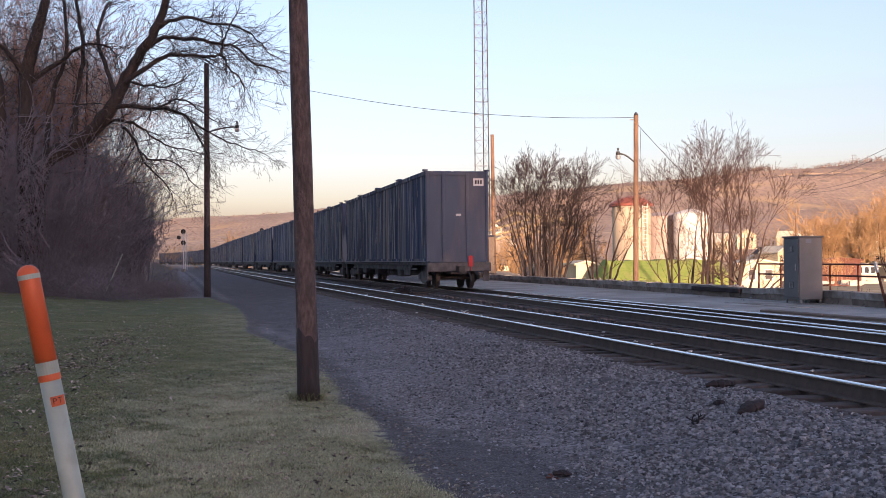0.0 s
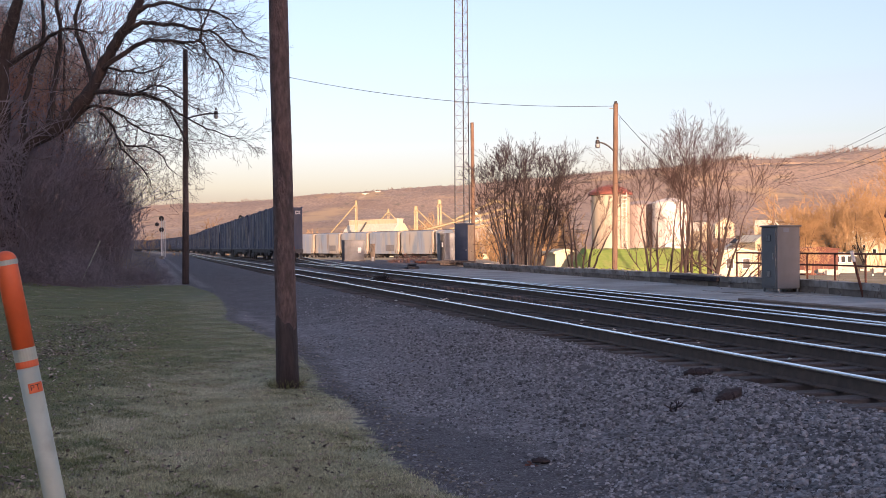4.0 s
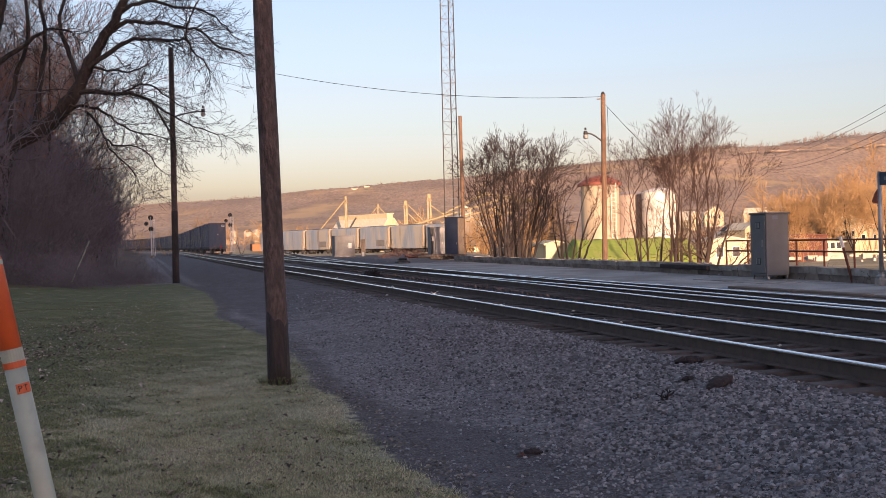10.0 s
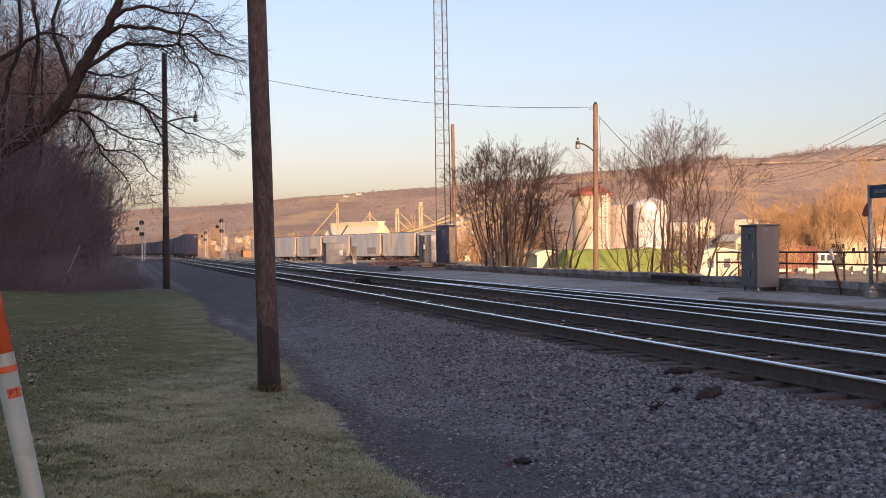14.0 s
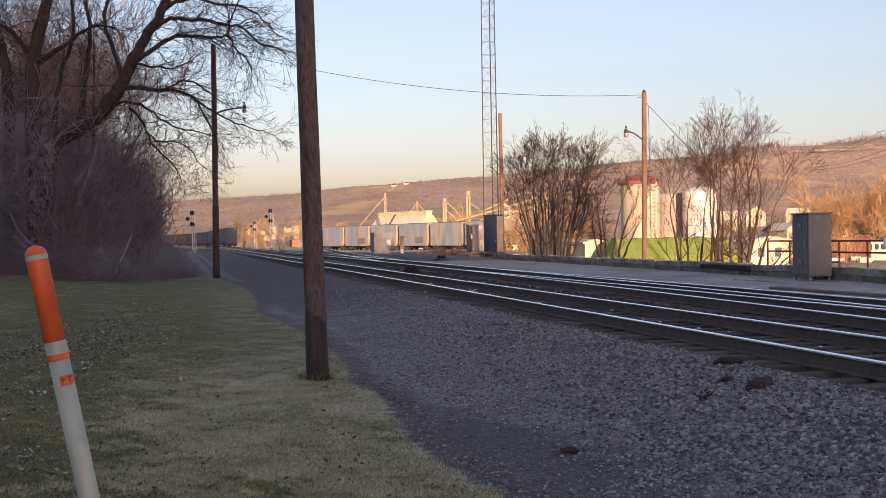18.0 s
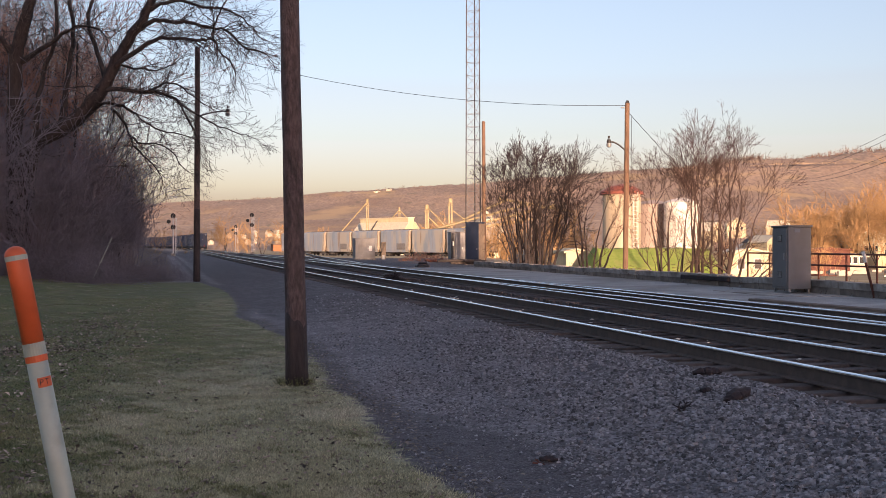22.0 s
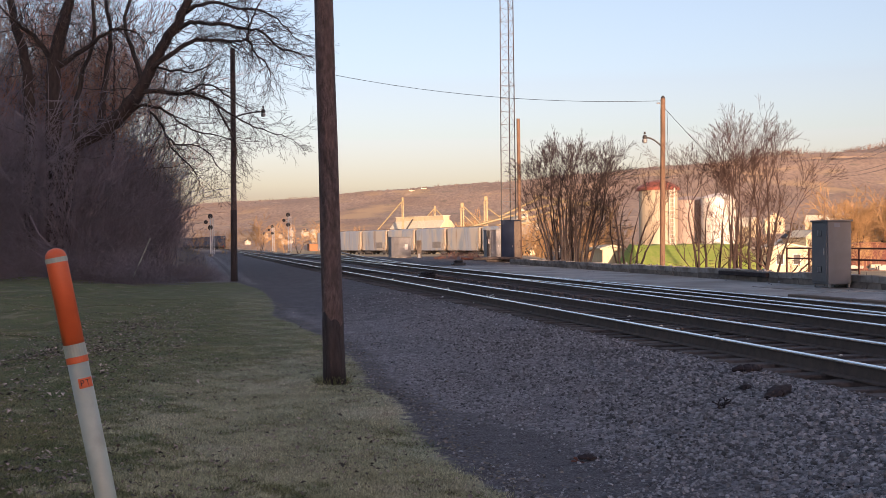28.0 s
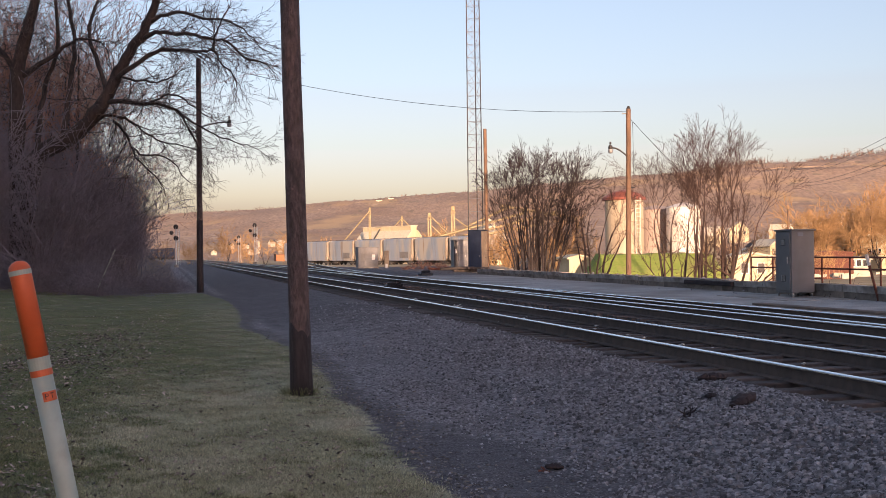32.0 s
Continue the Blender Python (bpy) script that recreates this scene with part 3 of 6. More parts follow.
def make_ground():
    ys = np.concatenate([np.arange(-40, 4, 4.0), np.arange(4, 34, 0.16), np.arange(34, 80, 0.6), np.geomspace(80, 4200, 70)])
    base = np.arange(-12, 20, 0.16)
    side = np.geomspace(1.2, 3200, 46)
    us = np.concatenate([(-12 - side)[::-1], base, 19.95 + side])
    gx, gy = np.meshgrid(us, ys)
    gx = gx - 0.2407 * np.clip(gy, -40, 300) * np.clip(1 - np.abs(gx) / 400, 0, 1)
    gz = ground_z(gx, gy)
    verts = np.stack([gx, gy, gz], axis=-1).reshape(-1, 3)
    rows, cols = gx.shape
    i = np.arange(rows * cols).reshape(rows, cols)
    faces = np.stack([i[:-1, :-1], i[:-1, 1:], i[1:, 1:], i[1:, :-1]], axis=-1).reshape(-1, 4)
    ob = arrays("ground", verts, faces, M_GROUND)
    ob.data.shade_smooth()
    x, y = verts[:, 0], verts[:, 1]
    s = cross(x, y)
    edge = lawn_edge(np.clip(y, -40, 60))
    masks = {
        "straw": smooth(s, -2.0, 0.2) * (1 - 0.85 * smooth(y, 11, 19)) + 0.35 * smooth(s, 0.1, 1.6) * smooth(y, 10, 16) * (1 - smooth(y, 34, 48)),
        "grass": (1 - smooth(s, edge - 0.2, edge + 0.2)) * (1 - smooth(y, 50.5, 53.5)),
        # the s 4.2 to 6 term paints shade in the gaps between coarse stones
        "mud_shade": smooth(s, edge - 0.2, edge) * (1 - smooth(s, edge + 0.15, edge + 0.55)) * 0.75 + 1.1 * soil_patch(s, y) + 0.25 * smooth(bumps(x, y, 0.9, 5.0), 0.1, 0.5) * smooth(s, 2.0, 2.4) * (1 - smooth(s, 4.0, 5.0)) + 0.9 * smooth(s, 5.9, 6.15) * (1 - smooth(s, 12.2, 12.7)) + 0.75 * smooth(s, 12.2, 12.7) * smooth(y, 56, 72) + 0.7 * smooth(s, 4.2, 5.0) * (1 - smooth(s, 5.9, 6.1)) * (1 - smooth(y, 14, 26)) + 0.75 * smooth(s, 2.0, 2.6) * (1 - smooth(s, 5.9, 6.1)) * smooth(y, 20, 30),
        "tar": smooth(s, 12.7, 13.2) * (1 - smooth(x - wall_x(y), 0.2, 0.7)) * (1 - smooth(y, 56, 74)),
        "field": smooth(x - wall_x(y), 0.3, 0.8) * (1 - (1 - smooth(x, 0, 10)) * (1 - smooth(y, 120, 170))),
        "litter": smooth(-s, -1.2, 0.2) * smooth(y, 49.0 + 0.2 * (s + 12) * (s > -12), 51.5 + 0.2 * (s + 12) * (s > -12)),
    }
    for key, value in masks.items():
        a = ob.data.attributes.new(key, "FLOAT", "POINT")
        a.data.foreach_set("value", value.astype(np.float32))
    return tagged(ob, "gravel and winter lawn ground beside the railway tracks", "ground", kind="structure")


make_ground()


def make_hills():
    """Wooded slopes that close the valley, with a ridge that climbs to one side."""
    ridge = spline([(-2600, 52), (-800, 44), (-340, 56), (-200, 64), (-60, 74), (11, 80), (82, 85), (152, 90), (257, 99), (363, 108), (433, 113), (551, 123), (714, 134), (1100, 140), (2600, 150)])
    xs = np.concatenate([np.linspace(-2600, -660, 40), np.linspace(-650, 800, 440), np.linspace(820, 2600, 40)])
    us = np.linspace(0, 1, 170)
    gx, gu = np.meshgrid(xs, us)
    gy = 560 + 240 * smooth(-gx, 0, 700) + gu * 900
    crest = 560 + 240 * smooth(-gx, 0, 700) + 855
    top = ridge(gx * 1400 / crest) * crest / 1400 - 5
    rise = np.where(gu < 0.55, 0.42 * smooth(gu, 0.05, 0.55), 0.42 + 0.58 * smooth(gu, 0.5, 0.95))
    rng = np.random.default_rng(12)
    canopy = rng.normal(size=gx.shape) * 0.55
    clear = smooth(bumps(gx, gy, 0.0045, 3.0) + 0.25 * bumps(gx, gy, 0.03), 0.28, 0.36)
    canopy = canopy * (1 - 0.85 * clear) * smooth(gu, 0.02, 0.10)
    gz = -6 + (top + 6) * rise + 3.0 * bumps(gx, gy, 0.009) * rise + canopy
    rows, cols = gx.shape
    i = np.arange(rows * cols).reshape(rows, cols)
    faces = np.stack([i[:-1, :-1], i[:-1, 1:], i[1:, 1:], i[1:, :-1]], axis=-1).reshape(-1, 4)
    ob = arrays("backdrop_hills", np.stack([gx, gy, gz], axis=-1).reshape(-1, 3), faces, M_HILL)
    tagged(ob, "long wooded hillside in warm evening sun", "hill", kind="structure")
    # a pale cleared lane below the skyline
    lane, last = bmesh.new(), None
    for j in range(cols):
        x = xs[j]
        if not 330 < x < 800:
            continue
        want = 0.0714 + 0.000025 * (x - 480)
        r = 60 + int(np.argmin(np.abs((gz[60:, j] - 1.7) / gy[60:, j] - want)))
        if r > 166:
            continue
        y, z = gy[r, j], gz[r - 2 : r + 3, j].mean()
        w = 1.0 + 0.5 * math.sin(x * 0.05) + 0.4 * math.sin(x * 0.23)
        pair = [lane.verts.new((x, y - 8, z + 1.6)), lane.verts.new((x, y - 6, z + 2.0 + 0.8 * w))]
        if last:
            lane.faces.new((last[0], pair[0], pair[1], last[1]))
        last = pair
    tagged(part("hill_lane", lane, M_TAN_WOOD), "pale cleared lane along the hillside", "lane", kind="structure")
    # pale houses near the ridge
    for q, want, w in ((-0.0512, 0.0468, 4.0), (-0.0455, 0.0474, 5.0), (-0.0405, 0.0478, 3.5)):
        best = None
        for j in range(cols):
            r = 90 + int(np.argmin(np.abs((gz[90:165, j] - 1.7) / gy[90:165, j] - want) + np.abs(xs[j] / gy[90:165, j] - q)))
            miss = abs((gz[r, j] - 1.7) / gy[r, j] - want) + abs(xs[j] / gy[r, j] - q)
            if best is None or miss < best[0]:
                best = (miss, xs[j], gy[r, j], gz[r, j])
        hs = thing("house", pose(best[1], best[2] - 4, best[3] - 2.0), "far pale house below the ridge", "house", "houses on the ridge")
        part("wall", boxed(-w, w, -3, 3, 0, 3.6), M_SIDING, hs)
        part("roof", prism(bmesh.new(), [(-w - 0.5, 3.6), (0, 5.2), (w + 0.5, 3.6)], -3.5, 3.5), M_ROOF_DARK, hs)
    # bare trees along the skyline
    rnd = random.Random(5)
    shapes = []
    for k in range(6):
        rows_out = []
        for _ in range(3):
            grow(rnd, rows_out, (rnd.uniform(-3, 3), rnd.uniform(-2, 2), 0), (rnd.gauss(0, 0.2), rnd.gauss(0, 0.2), 1), rnd.uniform(2.5, 4.5), 0.16, 1, 2, 0.12, 0.05, 0.7, 0.6, 3, 0.11)
        shapes.append(np.array(rows_out))
    per = [[] for _ in shapes]
    for k in range(1300):
        x, r = rnd.uniform(-640, 760) if k < 800 else rnd.uniform(180, 760), int(rnd.uniform(0.90, 0.97) * 169)
        j = int(np.clip(np.searchsorted(xs, x), 1, cols - 1))
        per[k % 6].append((xs[j], gy[r, j], gz[r, j] - 1.0, rnd.uniform(0, 6.28), rnd.uniform(0.5, 1.1) * (1.0 + 0.7 * float(smooth(x, 200, 420))) * 0.75 * (0.5 + 0.9 * abs(math.sin(x * 0.021) * math.sin(x * 0.0083 + 1.0)))))
    rows_out = np.concatenate([scattered(t, q) for t, q in zip(shapes, per)])
    tagged(seg_mesh("far_woods", rows_out, M_WOODS), "bare brown woods along the skyline", "woods", kind="stuff")


make_hills()


def make_shade_ridge():
    """An unseen wooded spur, added behind the view to keep the low sun off the tracks."""
    xs = np.concatenate([np.linspace(-1100, 60, 60), np.linspace(64, 109.5, 24)])
    tall = 124 + 3.0 * np.sin(xs * 0.05) + 2.0 * np.sin(xs * 0.13)
    bm = bmesh.new()
    rows = []
    for y, k in ((-150, -0.02), (-260, 0.35), (-400, 1.0), (-520, 0.6), (-700, -0.02)):
        rows.append([bm.verts.new((x + 0.2256 * min(0, -(y + 400)), y, k * t)) for x, t in zip(xs, tall)])
    for a, b in zip(rows, rows[1:]):
        for i in range(len(xs) - 1):
            bm.faces.new((a[i], a[i + 1], b[i + 1], b[i]))
    tagged(part("backdrop_shade_ridge", bm, M_HILL), "unseen ridge added to shade the tracks", "hill", kind="structure")


make_shade_ridge()

# ---- railway ----


def rail_mesh(centre, off, y0, y1, parent):
    ys = np.concatenate([np.arange(y0, min(y1, 80), 2.0), np.arange(max(y0, 80), y1 + 1, 8.0)])
    outline = [(-0.07, 0), (0.07, 0), (0.07, 0.012), (0.012, 0.03), (0.012, 0.135), (0.034, 0.145), (0.034, 0.156), (-0.034, 0.156), (-0.034, 0.145), (-0.012, 0.135), (-0.012, 0.03), (-0.07, 0.012)]
    bm, head = bmesh.new(), bmesh.new()
    for target, shape in ((bm, outline), (head, [(-0.0355, 0.1562), (0.0355, 0.1562), (0.0345, 0.169), (0.026, 0.177), (0.0, 0.181), (-0.026, 0.177), (-0.0345, 0.169)])):
        prev = None
        for y in ys:
            x = float(centre(y))
            t = Vector((float(centre(y + 0.5)) - float(centre(y - 0.5)), 1.0)).normalized()
            ring = [target.verts.new((x + t.y * (off + a), y - t.x * (off + a), RAIL_TOP - 0.18 + b)) for a, b in shape]
            if prev:
                for i in range(len(shape)):
                    target.faces.new((prev[i], prev[(i + 1) % len(shape)], ring[(i + 1) % len(shape)], ring[i]))
            prev = ring
    ob = part("rail", bm, M_RAIL, parent)
    part("rail_head", head, M_RAIL_TOP, ob, "polished steel rail head")


def tie_shape():
    me = bpy.data.meshes.new("tie")
    bm = boxed(-1.3, 1.3, -0.115, 0.115, -0.18, 0.0, bevel=0.012)
    bm.to_mesh(me)
    bm.free()
    me.materials.append(M_TIE)
    return me


TIE = tie_shape()


def make_track(centre, y0, y1, ties_to, label):
    track = thing("railway_track", None, label, "railway track", "railway tracks")
    for off in (-0.7525, 0.7525):
        rail_mesh(centre, off, y0, y1, track)
    rnd = random.Random(int(y0) + 7)
    y = max(y0, 5.0)
    while y < ties_to[0]:
        ob = new("tie", TIE)
        ob.parent = track
        a = math.degrees(math.atan2(-(float(centre(y + 0.5)) - float(centre(y - 0.5))), 1.0))
        ob.matrix_basis = pose(float(centre(y)) + rnd.gauss(0, 0.03), y, RAIL_TOP - 0.18 + rnd.gauss(0, 0.006), 0, 0, a + rnd.gauss(0, 1.0))
        y += 0.52
    bm = bmesh.new()
    while y < ties_to[1]:
        x, d = float(centre(y)), float(centre(y + 0.5)) - float(centre(y - 0.5))
        c = Vector((1, -d, 0)).normalized() * 1.3
        w = Vector((d, 1, 0)).normalized() * 0.115
        p = Vector((x, y, RAIL_TOP - 0.18))
        lo = [bm.verts.new(p + a * c + b * w - Vector((0, 0, 0.12))) for a, b in ((-1, -1), (1, -1), (1, 1), (-1, 1))]
        hi = [bm.verts.new(p + a * c + b * w) for a, b in ((-1, -1), (1, -1), (1, 1), (-1, 1))]
        bm.faces.new(hi)
        for i in range(4):
            bm.faces.new((lo[i], lo[(i + 1) % 4], hi[(i + 1) % 4], hi[i]))
        y += 0.56
    if len(bm.faces):
        tagged(part("distant_tie_bed", bm, M_TIE, track), kind="stuff")
    return track


make_track(track_near, -20, 800, (62, 170), "straight main track with shiny rails on dark wooden ties")
make_track(track_far, -20, 800, (62, 170), "second main track with shiny rails on dark wooden ties")
make_track(track_turnout, -20, 46, (5, 5), "turnout track with worn rails that joins the second track")
make_track(track_siding, 66, 240, (66, 150), "siding track that leaves the second track towards hopper cars")


def make_ballast():
    """Loose stones on the bed and between the ties."""
    rng = np.random.default_rng(3)

    def field(n, s0, s1, y0, y1, size, lift):
        y = y0 + (y1 - y0) * rng.random(n) ** 2.6
        s = s0 + (s1 - s0) * rng.random(n) ** (0.55 if size > 0.015 else 0.8)
        x = (s - 0.2341 * y) / 0.9722
        keep = (x / y < 0.44) & (x / y > -0.42) & (bumps(x, y, 0.55, 4.0) + 0.5 * bumps(x, y, 1.4, 1.0) + 0.5 * rng.normal(size=n) > -0.25 - max(lift, 0) * 40)
        keep &= rng.random(n) > 0.85 * soil_patch(s, y)
        if lift == 0.0:
            keep &= rng.random(n) > 0.75 * smooth(y, 13, 24)
        x, y = x[keep], y[keep]
        k = len(x)
        r = size * (0.55 + rng.random(k) ** 2 * 1.3)
        z = ground_z(x, y) + lift + r * 0.25
        # angular blocks, wider at the foot, tipped at random
        block = np.array([[1, 1, -0.5], [-1, 1, -0.5], [-1, -1, -0.5], [1, -1, -0.5], [0.7, 0.7, 0.6], [-0.7, 0.7, 0.6], [-0.7, -0.7, 0.6], [0.7, -0.7, 0.6]], float)
        v = block[None] * (0.75 + 0.5 * rng.random((k, 1, 3))) + 0.22 * rng.normal(size=(k, 8, 3))
        a, e = rng.random(k) * 6.28, 0.45 * rng.normal(size=k)
        c, sn = np.cos(e)[:, None], np.sin(e)[:, None]
        v = np.stack([c * v[..., 0] - sn * v[..., 2], v[..., 1], sn * v[..., 0] + c * v[..., 2]], axis=-1)
        c, sn = np.cos(a)[:, None], np.sin(a)[:, None]
        v = np.stack([c * v[..., 0] - sn * v[..., 1], sn * v[..., 0] + c * v[..., 1], v[..., 2]], axis=-1)
        v = v * (0.8 * r)[:, None, None] + np.stack([x, y, z], axis=-1)[:, None]
        f = np.array([[4, 5, 6, 7], [0, 1, 5, 4], [1, 2, 6, 5], [2, 3, 7, 6], [3, 0, 4, 7]])
        return v, (f[None] + (np.arange(k) * 8)[:, None, None]).reshape(-1, 4)

    for args, label in (((46000, 2.6, 5.0, 6.5, 30, 0.011, 0.0), "loose grey gravel beside the track"), ((66000, 3.4, 6.2, 7.0, 34, 0.0158, 0.0), "loose grey ballast stones beside the track"), ((15000, 6.0, 12.4, 9, 46, 0.022, 0.004), "dark ballast between the rails"), ((9000, 1.95, 3.2, 6.5, 26, 0.009, 0.0), "fine gravel on the track bed's edge")):
        v, f = field(*args)
        tagged(arrays("ballast", v.reshape(-1, 3), f, M_STONE_DARK if "dark" in label else M_STONE), label, "gravel", kind="stuff")


make_ballast()


def make_pale_chips():
    """Pale chips and spalls lying between the rails."""
    rng = np.random.default_rng(17)
    n = 90
    y = 9 + 45 * rng.random(n) ** 1.3
    x = track_near(y) + np.where(rng.random(n) < 0.6, -0.55, 0.3) + 0.2 * rng.normal(size=n)
    r = 0.012 + 0.03 * rng.random(n) ** 2
    octa = np.array([[1.6, 0, 0], [0, 0.9, 0], [-1.6, 0, 0], [0, -0.9, 0], [0, 0, 0.5], [0, 0, -0.5]], float)
    v = (octa[None] + 0.2 * rng.normal(size=(n, 6, 3))) * r[:, None, None] + np.stack([x, y, 0.28 + r * 0.3], axis=-1)[:, None]
    f = np.array([[0, 1, 4], [1, 2, 4], [2, 3, 4], [3, 0, 4], [1, 0, 5], [2, 1, 5], [3, 2, 5], [0, 3, 5]])
    tagged(arrays("pale_chips", v.reshape(-1, 3), (f[None] + (np.arange(n) * 6)[:, None, None]).reshape(-1, 3), M_WHITE), "pale stone chips between the rails", "stones", kind="stuff")


make_pale_chips()


def make_lawn():
    rng = np.random.default_rng(8)
    n = 620000
    y = 6.5 + 30 * rng.random(n) ** 2.5
    x = y * (-0.47 + 0.51 * rng.random(n))
    s = cross(x, y)
    edge = lawn_edge(np.clip(y, -40, 60))
    thick = 0.85 + 0.3 * bumps(x, y, 0.8) + 0.25 * bumps(x, y, 2.3, 2.0) + 0.35 * bumps(x, y, 6.0, 3.0)
    keep = (s < edge - 0.04 + 0.07 * rng.normal(size=n) + 0.10 * bumps(x, y, 3.0, 1.0)) & (rng.random(n) < thick)
    x, y = x[keep], y[keep]
    k = len(x)
    z = ground_z(x, y)
    h = 0.012 + 0.018 * rng.random(k) ** 2
    a, lean = rng.random(k) * 6.28, 1.6 * rng.random(k)
    b = rng.random(k) * 6.28
    w = 0.0022 + 0.002 * rng.random(k)
    root = np.stack([x, y, z], axis=-1)
    side = np.stack([np.cos(b) * w, np.sin(b) * w, 0 * w], axis=-1)
    tip = root + np.stack([np.cos(a) * lean * h, np.sin(a) * lean * h, h], axis=-1)
    v = np.stack([root - side, root + side, tip], axis=1)
    s = cross(x, y)
    dry = smooth(s, -1.7, 0.5) * (1 - 0.85 * smooth(y, 11, 19)) + 0.3 * smooth(s, 0.1, 1.6) * smooth(y, 10, 16) + 0.6 * bumps(x, y, 1.1) + 0.45 * bumps(x, y, 3.1, 1.0) + 0.3 * bumps(x, y, 7.0, 2.0) + 0.15 * rng.normal(size=k) > 0.55
    for pick, mat, label in ((dry, M_STRAW, "short straw-coloured winter grass"), (~dry, M_GRASS, "short dull green winter grass")):
        n = int(pick.sum())
        tagged(arrays("lawn_grass", v[pick].reshape(-1, 3), np.arange(3 * n).reshape(-1, 3), mat), label, "grass", kind="stuff")
    # fallen leaves, small crumbs and whole curled ones
    for n, r0, r1, cut, label in ((11000, 0.009, 0.012, 0.0, "crumbled dead leaves in the lawn"), (5200, 0.014, 0.019, 0.3, "curled dead leaves scattered on the lawn"), (0, 0.016, 0.028, 0.0, "drift of pale curled oak leaves in a hollow of the lawn")):
        y = 7 + 36 * rng.random(n) ** 1.25
        x = y * (-0.47 + 0.49 * rng.random(n))
        keep = (cross(x, y) < 2.2) & (bumps(x, y, 0.45, 1.0) + 0.5 * rng.normal(size=n) > cut)
        x, y = x[keep], y[keep]
        if n == 0:
            for cx, cy, sx, sy, q in ((-5.5, 14.8, 0.7, 1.6, 340), (-6.2, 18.6, 0.8, 2.0, 560), (-6.4, 18.2, 0.40, 1.0, 300), (-6.9, 22.5, 0.8, 2.2, 420), (-7.0, 23.0, 0.3, 1.0, 200), (-7.6, 27.5, 0.7, 2.4, 200), (-3.2, 8.3, 0.35, 0.4, 40), (-4.8, 12.0, 0.9, 1.0, 90), (-3.0, 16.0, 1.4, 3.0, 110)):
                x = np.concatenate([x, cx + sx * rng.normal(size=q)])
                y = np.concatenate([y, cy + sy * rng.normal(size=q)])
        k = len(x)
        z = ground_z(x, y) + 0.020 + 0.016 * rng.random(k)
        a, r = rng.random(k) * 6.28, r0 + r1 * rng.random(k)
        u = np.stack([np.cos(a) * r, np.sin(a) * r, 0.3 * r * rng.normal(size=k)], axis=-1)
        w = np.stack([-np.sin(a) * r * 0.6, np.cos(a) * r * 0.6, 0.1 * r + 0.6 * r * rng.random(k)], axis=-1)
        c = np.stack([x, y, z], axis=-1)
        v = np.stack([c - u, c + w, c + u, c - w * np.array([1, 1, -1.0])], axis=1).reshape(-1, 3)
        f = (np.array([[0, 1, 2], [0, 2, 3]])[None] + (np.arange(k) * 4)[:, None, None]).reshape(-1, 3)
        tagged(arrays("fallen_leaves", v, f, M_LEAF_PALE if n == 0 else M_LEAF), label, "leaves", kind="stuff")


make_lawn()


def make_edge_litter():
    """Crumbled leaves, bark and pale stones along the lawn's ragged edge."""
    rng = np.random.default_rng(29)
    n = 1500
    y = 7 + 26 * rng.random(n) ** 1.6
    s = lawn_edge(y) + 0.10 + 0.22 * np.abs(rng.normal(size=n))
    x = (s - 0.2341 * y) / 0.9722
    r = 0.006 + 0.014 * rng.random(n) ** 2
    block = np.array([[1, 0.8, 0], [-0.9, 1, 0], [-1, -0.8, 0], [0.9, -1, 0], [0.2, 0.1, 0.8]], float)
    v = (block[None] + 0.3 * rng.normal(size=(n, 5, 3))) * r[:, None, None]
    a = rng.random(n) * 6.28
    c, sn = np.cos(a)[:, None], np.sin(a)[:, None]
    v = np.stack([c * v[..., 0] - sn * v[..., 1], sn * v[..., 0] + c * v[..., 1], 0.6 * v[..., 2]], axis=-1) + np.stack([x, y, ground_z(x, y) + 0.004], axis=-1)[:, None]
    f = np.array([[0, 1, 4], [1, 2, 4], [2, 3, 4], [3, 0, 4]])
    pale = rng.random(n) < 0.06
    for pick, mat, label in ((~pale, M_BARK_CRUMB, "brown bark and leaf crumbs along the lawn's edge"), (pale, M_SCUFF, "small pale stones along the lawn's edge")):
        k = int(pick.sum())
        tagged(arrays("edge_litter", v[pick].reshape(-1, 3), (f[None] + (np.arange(k) * 5)[:, None, None]).reshape(-1, 3), mat), label, "litter", kind="stuff")


make_edge_litter()

# ---- platform edge wall, fence, sign ----


